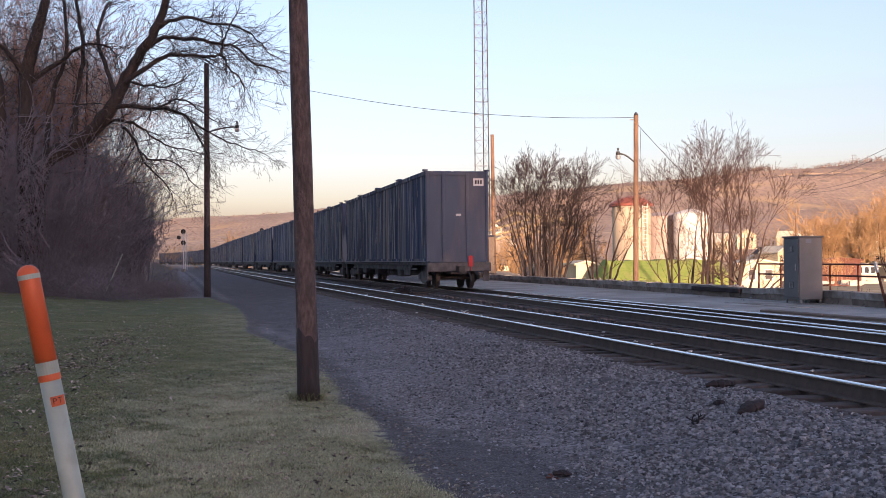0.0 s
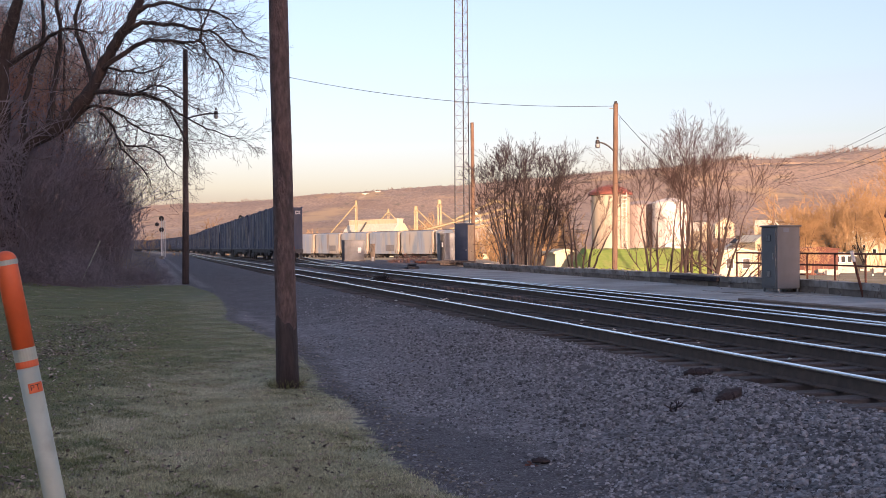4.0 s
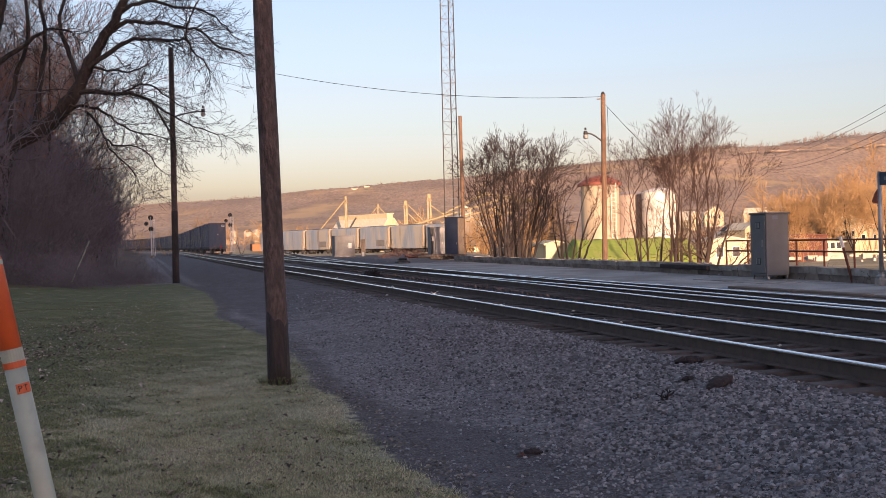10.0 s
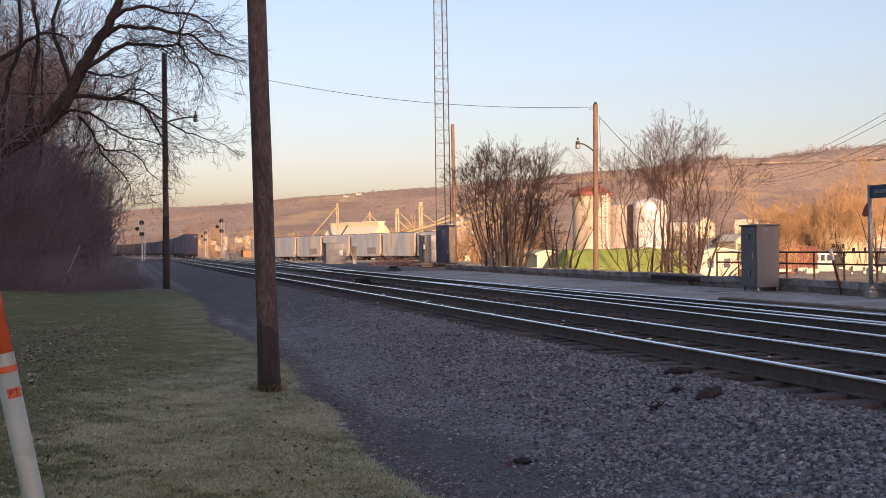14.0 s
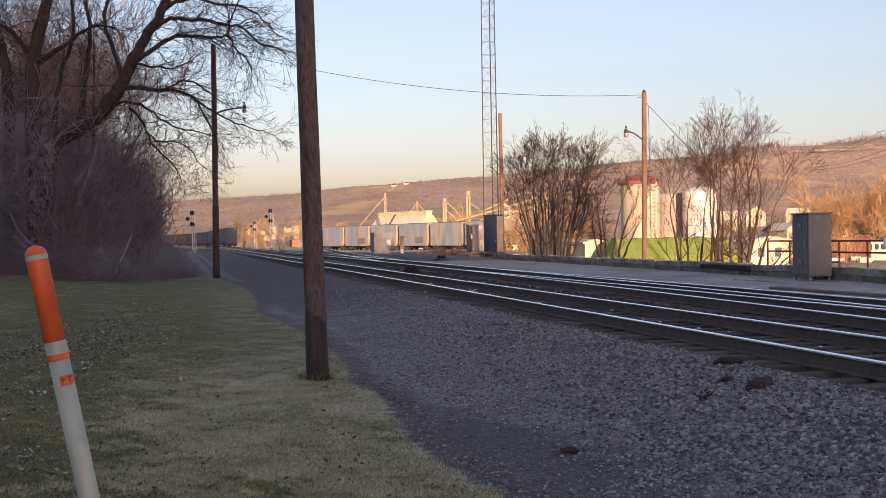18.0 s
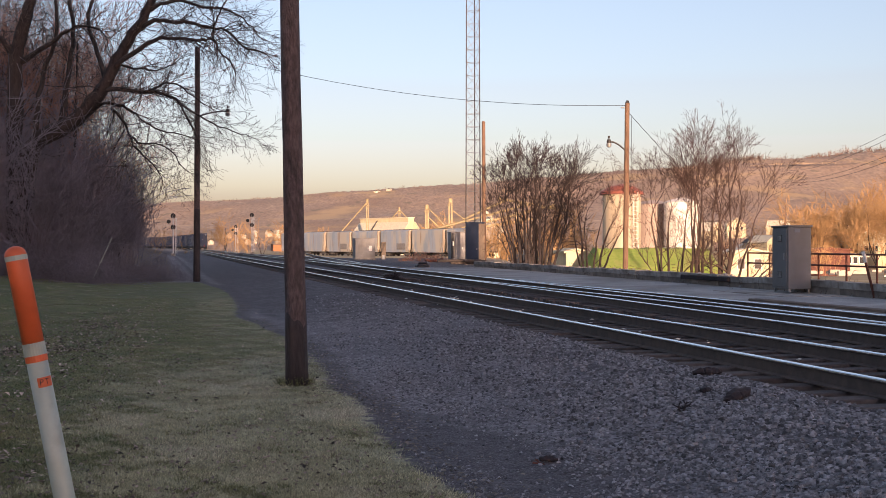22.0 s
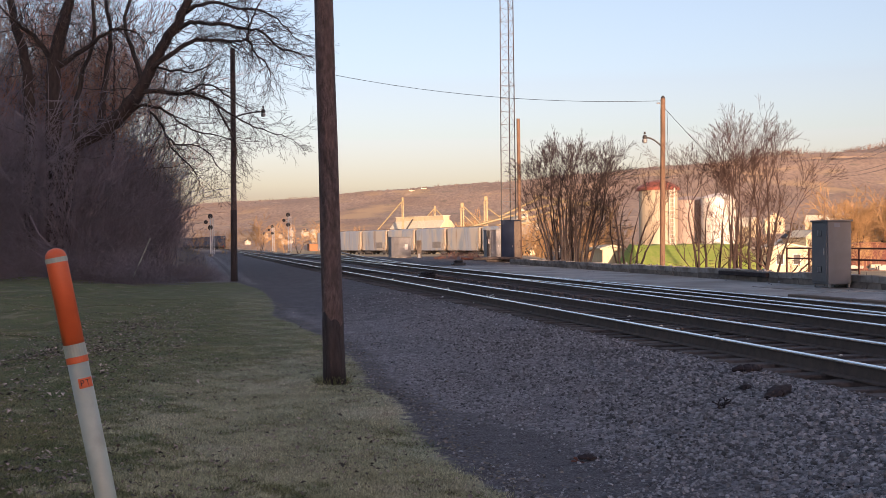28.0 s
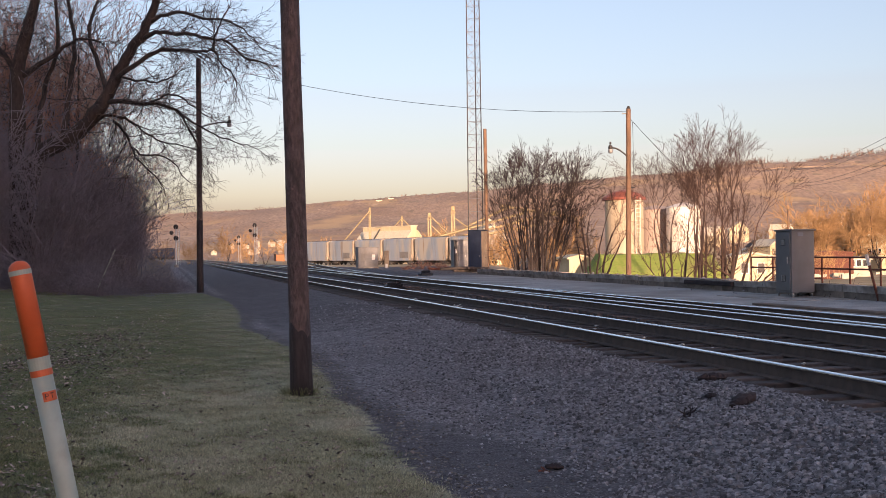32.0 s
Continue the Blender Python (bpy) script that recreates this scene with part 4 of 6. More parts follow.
def make_wall():
    wall = thing("wall_platform", None, "low weathered concrete edge wall of the asphalt platform", "wall")
    wall["kind"] = "structure"
    rnd = random.Random(2)
    u = Vector((-0.2, 1, 0)).normalized()
    y = 8.0
    while y < 66:
        length = rnd.uniform(2.2, 2.6)
        p = Vector((float(wall_x(y)) + 0.2, y, 0.30))
        h = 0.43 + rnd.uniform(-0.02, 0.03)
        turn = Matrix.Translation(p) @ pose(0, 0, 0, 0, 0, 11.31 + rnd.uniform(-0.6, 0.6))
        for name, mat, x0, z0, z1 in (("block", M_WALL_FACE, -0.19, 0.0, h - 0.165), ("coping", M_CONCRETE, -0.225, h - 0.165, h)):
            bm = boxed(x0, 0.22, 0.002, length - 0.002, z0, z1)
            bmesh.ops.subdivide_edges(bm, edges=[e for e in bm.edges if abs(e.verts[0].co.y - e.verts[1].co.y) > 1], cuts=8)
            for v in bm.verts:
                v.co.x += rnd.uniform(-0.008, 0.008)
                v.co.z += rnd.uniform(-0.006, 0.006) - (0.035 if z1 == h and v.co.z > h - 0.05 and rnd.random() < 0.05 else 0.0)
            part(name, bm, mat, wall).matrix_basis = turn
        y += length * u.y
    facing = part("timber_facing", boxed(-0.06, 0.06, -1.75, 1.75, 0.20, 0.335, bevel=0.015), M_DEBRIS, wall, "dark timber fixed along the wall's face")
    facing.matrix_basis = Matrix.Translation((float(wall_x(36.2)) - 0.085, 36.2, 0.36)) @ pose(0, 0, 0, 0, 0, 11.31)


make_wall()


def make_fence():
    fence = thing("pipe_fence", None, "rusty red two-rail pipe fence behind the wall", "fence")
    y = 14.6
    pts = []
    while y < 36:
        x = 16.75 - 0.2 * y
        pts.append((x, y))
        part("post", rodded((x, y, -0.6), (x, y, 1.45), 0.028), M_RUST, fence)
        y += 1.36
    for z in (1.44, 1.13):
        part("rail", rodded((*pts[0], z), (*pts[-1], z), 0.024), M_RUST, fence)


make_fence()


def make_station_sign():
    sign = thing("station_sign", pose(10.62, 25.4, 0.30, 0, 0, 8.0), "dark blue station sign on a pale steel post", "sign")
    part("footing", boxed(-0.12, 0.12, -0.12, 0.12, 0.0, 0.28, bevel=0.03), M_CONCRETE, sign)
    part("flange", lathe(bmesh.new(), [(0.11, 0.28), (0.11, 0.33), (0.065, 0.35), (0.065, 0.40)], 16), M_GALV, sign)
    part("post", rodded((0, 0, 0.33), (0, 0, 2.70), 0.05, sides=14), M_GALV, sign, smooth=True)
    part("post", rodded((0, -2.6, 0.0), (0, -2.6, 2.70), 0.05, sides=14), M_GALV, sign, smooth=True)
    board = part("board", boxed(-0.03, 0.03, -2.55, -0.05, 2.38, 2.68, bevel=0.008), M_SIGN_BLUE, sign)
    part("flag", prism(bmesh.new(), [(-0.055, 1.98), (-0.055, 2.30), (-0.12, 2.22), (-0.20, 2.02), (-0.15, 1.97)], -0.008, 0.008), M_RUST, sign, "small faded red flag")
    for y0, y1 in ((-0.85, -0.25), (-1.6, -1.0), (-2.3, -1.8)):
        part("lettering_bar", boxed(-0.038, -0.031, y0, y1, 2.49, 2.57), M_SIGN_TEXT, board)


make_station_sign()


def make_stake():
    st = thing("marker_stake", None, "leaning wooden stake with a white reflective top", "stake")
    a, b = Vector((10.62, 27.1, 0.38)), Vector((10.30, 27.0, 1.52))
    m = a.lerp(b, 0.78)
    part("stake", rodded(a, m, 0.035, sides=6), M_RUST, st)
    part("reflector", rodded(m, b, 0.045, sides=6), M_WHITE, st, "white reflective top")


make_stake()


def make_signal_case():
    """Upright trackside cabinet on short legs."""
    case = thing("signal_case", pose(9.32, 29.62, 0.42, 0, 0, 11.5), "grey steel trackside signal cabinet with a closed door", "cabinet")
    # long side along y faces the track, short side faces down the line
    part("body", boxed(0.0, 0.66, 0.0, 0.85, 0.10, 1.74, bevel=0.012), M_CASE, case)
    part("roof", boxed(-0.035, 0.70, -0.04, 0.89, 1.74, 1.79, bevel=0.012), M_CASE, case)
    door = part("door", boxed(-0.028, -0.003, 0.05, 0.80, 0.16, 1.69, bevel=0.006), M_CASE, case)
    for z in (0.40, 1.36):
        vent = part("vent", boxed(-0.036, -0.0285, 0.28, 0.50, z, z + 0.17), M_CASE_DARK, door)
        for k in range(3):
            box_bm = boxed(-0.046, -0.0365, 0.29 + k * 0.072, 0.335 + k * 0.072, z + 0.01, z + 0.16)
            part("louvre", box_bm, M_GALV, vent)
    part("handle", rodded((-0.06, 0.12, 0.88), (-0.06, 0.12, 1.05), 0.014), M_GALV, door)
    for x in (0.03, 0.58):
        for y in (0.03, 0.77):
            part("leg", boxed(x, x + 0.05, y, y + 0.05, 0.0, 0.10), M_GALV, case)
    part("nameplate", boxed(0.18, 0.34, -0.012, -0.003, 1.60, 1.70), M_SIGN_TEXT, case)
    slab = thing("concrete_slab", pose(9.32, 29.62, 0.405, 0, 0, 11.5), "low concrete pad under the cabinet", "slab")
    part("slab", boxed(-1.1, 1.6, -1.8, 2.2, -0.1, 0.012, bevel=0.01), M_CONCRETE, slab)


make_signal_case()

# ---- poles and wires ----


def make_pole(m, height, r0, r1, lean, mat, label, lamp=None, kind="utility_pole"):
    """A round timber pole; lamp: (side, height, reach) of a bracket lamp."""
    pole = thing(kind, m, label, "pole")
    n = 12
    pts = [(lean[0] * k / n + 0.003 * math.sin(2.1 * k), lean[1] * k / n, height * k / n) for k in range(n + 1)]
    part("shaft", tube(bmesh.new(), pts, [r0 + (r1 - r0) * (k / n) ** 0.5 for k in range(n + 1)], 16), mat, pole, smooth=True)
    if lamp:
        side, z, reach, rise = lamp
        x0 = lean[0] * z / height
        arm = [(x0 + side * reach * u, 0, z - rise + rise * math.sin(u * math.pi / 2)) for u in (0, 0.15, 0.3, 0.5, 0.7, 0.85, 1.0)]
        part("arm", tube(bmesh.new(), arm, [0.036] * 7, 8), M_STEEL_DARK, pole)
        head = part("lamp_head", lathe(bmesh.new(), [(0.04, 0.12), (0.08, 0.10), (0.10, 0.02), (0.09, -0.06)], 14, (x0 + side * (reach + 0.08), 0, z)), M_STEEL_DARK, pole)
        part("refractor", lathe(bmesh.new(), [(0.10, -0.06), (0.12, -0.12), (0.10, -0.22), (0.04, -0.25)], 14, (x0 + side * (reach + 0.08), 0, z)), M_GALV, head)
        part("photocell", rodded((x0 + side * (reach + 0.08), 0, z + 0.15), (x0 + side * (reach + 0.08), 0, z + 0.26), 0.045), M_STEEL_DARK, head)
    return pole


near_pole = make_pole(pose(-1.690, 13.75, -0.05), 9.0, 0.138, 0.107, (-0.159, 0, 0), M_POLE, "dark brown creosoted timber pole standing in the lawn")
foot = bmesh.new()
tube(foot, [(-0.159 * z / 9.0, 0, z) for z in (0.0, 0.3, 0.55, 0.75, 0.85)], [0.146, 0.1375, 0.1345, 0.1325, 0.1312], 24)
for v in foot.verts:
    if v.co.z > 0.8:
        a = math.atan2(v.co.y, v.co.x + 0.015)
        v.co.z += 0.06 * math.sin(2 * a) + 0.04 * math.sin(5 * a + 1.0)
part("creosoted_foot", foot, M_POLE_FOOT, near_pole, "blackened foot soaked in creosote", smooth=True)
lamp_pole = make_pole(pose(-11.22, 53.0, -0.2), 11.22, 0.165, 0.120, (0.06, 0, 0), M_POLE, "tall timber pole with a bracket street lamp", (1, 8.22, 1.35, 0.25))
foot = tube(bmesh.new(), [(0.06 * z / 11.22, 0, z) for z in (0.0, 1.0, 2.0, 3.0, 3.6)], [0.17, 0.161, 0.155, 0.151, 0.148], 16)
part("creosoted_foot", foot, M_POLE_FOOT, lamp_pole, "blackened foot soaked in creosote", smooth=True)
far_pole = make_pole(pose(8.44, 50.0, -1.5), 9.5, 0.135, 0.105, (0.12, 0, 0), M_POLE_PALE, "sunlit timber pole with a curved bracket lamp", (-1, 7.78, 0.72, 0.45))
part("pole_cap", rodded((0.12, 0, 9.5), (0.12, 0, 9.62), 0.10, 0.05), M_STEEL_DARK, far_pole)
part("insulator", rodded((-0.16, 0, 9.3), (0.0, 0, 9.3), 0.03), M_GALV, far_pole)
part("bracket", rodded((0.1, 0, 6.0), (0.36, 0, 6.0), 0.03), M_STEEL_DARK, far_pole)
make_pole(pose(3.98, 91.0, -0.3), 12.0, 0.17, 0.14, (-0.05, 0, 0), M_POLE_PALE, "sunlit bare timber pole beside the radio mast")


def make_wire(a, b, sag, r, label, n=18):
    w = thing("cable", None, label, "cable", "overhead cables")
    a, b = Vector(a), Vector(b)
    pts = [a.lerp(b, k / n) - Vector((0, 0, sag * 4 * (k / n) * (1 - k / n))) for k in range(n + 1)]
    part("strand", tube(bmesh.new(), pts, [r] * (n + 1), 5), M_WIRE, w)


make_wire((-11.16, 53.0, 10.9), (8.5, 50.0, 7.9), 0.75, 0.011, "thin overhead cable between the two lamp poles")
make_wire((8.6, 50.0, 7.6), (12.6, 53.0, 4.2), 0.05, 0.012, "thin stay cable that slopes down from the pole")
make_wire((8.72, 49.9, 7.4), (8.75, 49.9, 4.6), 0.0, 0.010, "drop cable hanging beside the pole")
for k, (za, zb) in enumerate(((15.6, 11.9), (15.2, 11.3), (13.6, 9.9), (13.2, 9.3))):
    make_wire((64, 205, za), (31, 58, zb), 1.6, 0.02, "power cable across the valley side")
make_pole(pose(31.0, 58.0, -1.6), 14.5, 0.16, 0.12, (0, 0, 0), M_POLE_PALE, "timber power pole beyond the platform")
make_pole(pose(64.0, 205.0, -2.6), 11.5, 0.15, 0.11, (0, 0, 0), M_POLE_PALE, "timber power pole among golden trees")
for x in (516.0, 535.0):
    pylon = thing("pylon", pose(x, 1415.0, 103.0), "far lattice power pylon on the ridge", "pylon", "far pylons")
    for dx in (-2.0, 2.0):
        part("leg", rodded((dx, 0, 0), (dx * 0.7, 0, 24), 0.3, sides=4), M_GALV, pylon)
    for z in (15.0, 19.0, 23.0):
        part("crossarm", rodded((-4.5, 0, z), (4.5, 0, z), 0.12, sides=4), M_GALV, pylon)


def make_mast():
    """Slim three-legged lattice mast."""
    mast = thing("radio_mast", pose(3.16, 92.0, -0.2), "tall slim lattice radio mast", "mast")
    r, top, bay = 0.70, 46.0, 1.05
    legs = [(r * math.cos(a), r * math.sin(a)) for a in (radians(200), radians(320), radians(80))]
    for x, y in legs:
        part("leg", rodded((x, y, 0), (x * 0.72, y * 0.72, top), 0.045, sides=6), M_STEEL_DARK, mast)
    z, k = 0.0, 0
    while z < top - bay:
        f0, f1 = 1 - 0.28 * z / top, 1 - 0.28 * (z + bay) / top
        for i in range(3):
            (x0, y0), (x1, y1) = legs[i], legs[(i + 1) % 3]
            if k % 2:
                (x0, y0), (x1, y1) = (x1, y1), (x0, y0)
            part("crossbar", rodded((x0 * f0, y0 * f0, z), (x1 * f0, y1 * f0, z), 0.018, sides=4), M_GALV, mast)
            part("brace", rodded((x1 * f0, y1 * f0, z), (x0 * f1, y0 * f1, z + bay), 0.018, sides=4), M_GALV, mast)
        z, k = z + bay, k + 1
    part("feed_cable", rodded((0.1, -0.35, 0), (0.08, -0.25, top), 0.035, sides=6), M_STEEL_DARK, mast)


make_mast()


def make_marker_post():
    """Round plastic cable-marker post with an orange top, leaning."""
    post = thing("cable_marker_post", None, "leaning white marker post with an orange domed top", "marker post")
    top, low = Vector((-1.682, 4.5, 1.697)), Vector((-1.364, 4.56, -0.02))
    axis = (top - low).normalized()
    post.matrix_basis = Matrix.Translation(low) @ Vector((0, 0, 1)).rotation_difference(axis).to_matrix().to_4x4()
    h, r = (low - top).length, 0.0415
    part("tube", lathe(bmesh.new(), [(r, 0.0), (r, h - 0.385)], 24), M_POST_WHITE, post, smooth=True)
    dome = [(r + 0.001, h - 0.395)] + [(r + 0.001, h - 0.035)] + [((r + 0.001) * math.cos(a), h - 0.035 + 0.037 * math.sin(a)) for a in (0.3, 0.6, 0.9, 1.2, 1.45)]
    part("orange_top", lathe(bmesh.new(), dome, 24), M_ORANGE, post, "orange domed sleeve", smooth=True)
    for z0, z1, mat, nm in ((h - 0.056, h - 0.036, M_POST_WHITE, "white_band"), (h - 0.442, h - 0.391, M_POST_WHITE, "white_band"), (h - 0.468, h - 0.442, M_ORANGE, "orange_band")):
        part(nm, lathe(bmesh.new(), [(r + 0.0022, z0), (r + 0.0022, z1)], 24), mat, post)
    # small orange tag with the letters P T
    bm = bmesh.new()
    a0, a1, n = radians(272), radians(354), 10
    z0, z1 = h - 0.571, h - 0.531
    col = [(bm.verts.new(((r + 0.002) * math.cos(a), (r + 0.002) * math.sin(a), z0)), bm.verts.new(((r + 0.002) * math.cos(a), (r + 0.002) * math.sin(a), z1))) for a in (a0 + (a1 - a0) * k / n for k in range(n + 1))]
    for (a, b), (c, d) in zip(col, col[1:]):
        bm.faces.new((a, c, d, b))
    tag = part("tag", bm, M_ORANGE, post, "small orange tag with black letters")
    for text, ang in (("P", 292), ("T", 320)):
        cu = bpy.data.curves.new("lettering", "FONT")
        cu.body, cu.size, cu.align_x, cu.align_y = text, 0.034, "CENTER", "CENTER"
        ob = new("lettering_source", cu)
        me = bpy.data.meshes.new_from_object(ob.evaluated_get(bpy.context.evaluated_depsgraph_get()))
        bpy.data.objects.remove(ob)
        me.materials.append(M_INK)
        letter = new("letter", me)
        letter.parent = tag
        a = radians(ang)
        letter.matrix_basis = Matrix.Translation(((r + 0.0032) * math.cos(a), (r + 0.0032) * math.sin(a), (z0 + z1) / 2)) @ pose(0, 0, 0, 90, 0, ang + 90)


make_marker_post()

# ---- trees and thicket ----


def make_oak():
    """The large bare tree at the lawn's end, with a thick limb that leans over and drooping twigs."""
    rnd = random.Random(11)
    tree = thing("bare_tree", None, "large bare old tree with a thick leaning limb", "tree", "bare trees")
    rows = []

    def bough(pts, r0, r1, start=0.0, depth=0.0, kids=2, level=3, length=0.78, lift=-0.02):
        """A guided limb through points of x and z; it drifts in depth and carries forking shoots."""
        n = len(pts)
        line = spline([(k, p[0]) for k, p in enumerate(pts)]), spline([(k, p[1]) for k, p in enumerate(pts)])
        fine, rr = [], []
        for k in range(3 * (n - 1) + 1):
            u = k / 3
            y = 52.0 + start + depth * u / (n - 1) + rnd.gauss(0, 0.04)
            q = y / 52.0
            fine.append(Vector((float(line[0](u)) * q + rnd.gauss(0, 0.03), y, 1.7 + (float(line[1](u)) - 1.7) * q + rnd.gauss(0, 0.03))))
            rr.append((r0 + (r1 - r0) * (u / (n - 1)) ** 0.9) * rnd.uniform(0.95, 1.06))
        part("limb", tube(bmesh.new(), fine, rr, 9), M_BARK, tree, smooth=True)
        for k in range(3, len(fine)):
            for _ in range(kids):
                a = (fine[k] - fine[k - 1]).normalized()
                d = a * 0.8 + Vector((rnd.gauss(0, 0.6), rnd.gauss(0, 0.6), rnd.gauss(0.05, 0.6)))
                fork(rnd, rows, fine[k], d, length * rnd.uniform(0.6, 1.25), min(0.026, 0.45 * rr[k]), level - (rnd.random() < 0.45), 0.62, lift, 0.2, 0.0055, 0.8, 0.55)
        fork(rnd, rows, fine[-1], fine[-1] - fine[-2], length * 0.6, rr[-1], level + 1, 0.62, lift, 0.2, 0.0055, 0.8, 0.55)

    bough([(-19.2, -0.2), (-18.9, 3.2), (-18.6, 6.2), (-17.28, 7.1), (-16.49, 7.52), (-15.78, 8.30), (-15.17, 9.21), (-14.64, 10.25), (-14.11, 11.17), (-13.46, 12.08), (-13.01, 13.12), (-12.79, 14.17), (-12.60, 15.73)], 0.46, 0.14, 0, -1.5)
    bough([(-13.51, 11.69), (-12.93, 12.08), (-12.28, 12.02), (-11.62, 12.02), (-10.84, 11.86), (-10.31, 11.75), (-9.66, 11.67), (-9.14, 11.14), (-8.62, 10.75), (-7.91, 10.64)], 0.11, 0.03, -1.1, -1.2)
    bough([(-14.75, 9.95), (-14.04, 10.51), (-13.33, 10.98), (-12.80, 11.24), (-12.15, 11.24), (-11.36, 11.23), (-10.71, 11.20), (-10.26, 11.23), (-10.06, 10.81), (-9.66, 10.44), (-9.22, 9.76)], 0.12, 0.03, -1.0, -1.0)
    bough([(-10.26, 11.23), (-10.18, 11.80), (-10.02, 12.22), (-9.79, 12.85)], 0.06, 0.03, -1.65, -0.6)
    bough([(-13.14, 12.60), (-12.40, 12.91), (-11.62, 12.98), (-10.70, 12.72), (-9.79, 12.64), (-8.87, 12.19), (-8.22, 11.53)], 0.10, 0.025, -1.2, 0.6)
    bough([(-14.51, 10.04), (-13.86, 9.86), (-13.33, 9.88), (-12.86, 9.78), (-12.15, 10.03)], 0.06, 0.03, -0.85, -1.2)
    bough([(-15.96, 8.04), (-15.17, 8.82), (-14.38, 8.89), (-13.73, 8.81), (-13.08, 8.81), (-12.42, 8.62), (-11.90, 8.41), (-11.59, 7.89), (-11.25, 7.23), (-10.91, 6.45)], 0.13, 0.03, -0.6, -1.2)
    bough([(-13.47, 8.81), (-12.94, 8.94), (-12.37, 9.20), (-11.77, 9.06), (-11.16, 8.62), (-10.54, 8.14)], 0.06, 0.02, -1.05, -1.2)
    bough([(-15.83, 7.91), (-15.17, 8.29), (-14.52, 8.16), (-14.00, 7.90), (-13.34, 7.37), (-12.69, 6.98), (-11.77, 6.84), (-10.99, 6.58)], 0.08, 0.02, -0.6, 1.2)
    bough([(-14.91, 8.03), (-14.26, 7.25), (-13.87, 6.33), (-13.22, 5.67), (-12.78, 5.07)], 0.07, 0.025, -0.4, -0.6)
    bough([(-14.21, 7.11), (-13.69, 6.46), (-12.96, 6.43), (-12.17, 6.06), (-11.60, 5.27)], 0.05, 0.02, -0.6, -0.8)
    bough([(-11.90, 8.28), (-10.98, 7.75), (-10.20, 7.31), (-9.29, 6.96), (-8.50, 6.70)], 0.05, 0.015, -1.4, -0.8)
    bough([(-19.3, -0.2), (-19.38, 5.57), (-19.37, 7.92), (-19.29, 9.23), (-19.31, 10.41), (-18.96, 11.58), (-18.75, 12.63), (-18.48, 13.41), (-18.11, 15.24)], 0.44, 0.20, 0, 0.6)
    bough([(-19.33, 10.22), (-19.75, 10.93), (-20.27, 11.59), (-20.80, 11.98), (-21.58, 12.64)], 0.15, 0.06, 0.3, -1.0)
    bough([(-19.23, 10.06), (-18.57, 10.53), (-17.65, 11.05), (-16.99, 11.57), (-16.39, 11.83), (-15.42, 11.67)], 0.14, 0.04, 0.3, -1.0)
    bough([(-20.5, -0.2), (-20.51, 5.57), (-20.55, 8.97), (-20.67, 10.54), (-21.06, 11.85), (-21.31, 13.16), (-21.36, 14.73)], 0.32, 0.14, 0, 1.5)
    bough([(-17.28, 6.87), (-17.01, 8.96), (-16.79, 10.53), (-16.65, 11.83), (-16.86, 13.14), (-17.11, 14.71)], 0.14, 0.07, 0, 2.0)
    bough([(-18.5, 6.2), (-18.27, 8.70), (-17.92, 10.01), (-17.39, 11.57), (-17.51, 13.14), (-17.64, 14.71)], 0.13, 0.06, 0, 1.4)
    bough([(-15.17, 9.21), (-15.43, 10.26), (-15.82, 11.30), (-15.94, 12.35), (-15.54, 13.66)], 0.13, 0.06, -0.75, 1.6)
    seg_mesh("crown", rows, M_TWIG, 3, tree)


make_oak()


def make_tree(m, height, seed, mat, label, stems=1, spread=0.9, kids=7, level=3, r=0.16, fan=0.25, twig=0.007, group="bare trees"):
    """A bare broadleaf tree: trunks and limbs thicker than a wrist are one part, the twigs another."""
    rnd = random.Random(seed)
    tree = thing("bare_tree", m, label, "tree", group)
    rows = []
    for k in range(stems):
        a = rnd.uniform(0, 6.28)
        b = rnd.uniform(0, 0.5) if stems > 1 else 0
        d = Vector((fan * rnd.gauss(0, 1), fan * rnd.gauss(0, 1), 1)).normalized()
        spine = []
        grow(rnd, rows, (b * math.cos(a), b * math.sin(a), 0), tuple(d), height * rnd.uniform(0.75, 1.0), r * rnd.uniform(0.7, 1.1), level, kids, 0.09, 0.05, spread, 0.5, 6, twig, spine)
        part("trunk", tube(bmesh.new(), [q[0] for q in spine], [q[1] for q in spine], 8), M_BARK, tree)
    seg_mesh("crown", rows, mat, 3, tree)
    return tree


rt = random.Random(21)
# woods behind the lawn
for k in range(13):
    y = 58 + rt.uniform(0, 16)
    x = -y * (0.312 + 0.011 * k + rt.uniform(-0.01, 0.01))
    make_tree(pose(x, y, float(ground_z(x, y)) - 0.3, 0, 0, rt.uniform(0, 360)), rt.uniform(11, 15), 100 + k, (M_TWIG_SUN_RED, M_TWIG_SUN_RED, M_TWIG)[k % 3], "bare slender tree in the wood's edge", 2, 0.65, 7, 3, 0.15, 0.16, 0.0095)
for k in range(7):
    y = 70 + k * 13 + rt.uniform(-3, 3)
    x = -0.2507 * y - 4.6 - rt.uniform(0, 3)
    make_tree(pose(x, y, float(ground_z(x, y)) - 0.3), rt.uniform(7.5, 10.5), 200 + k, (M_TWIG, M_TWIG_SUN_RED)[k % 2], "bare trackside tree above the thicket", 3, 0.8, 5, 3, 0.10, 0.22, 0.012)
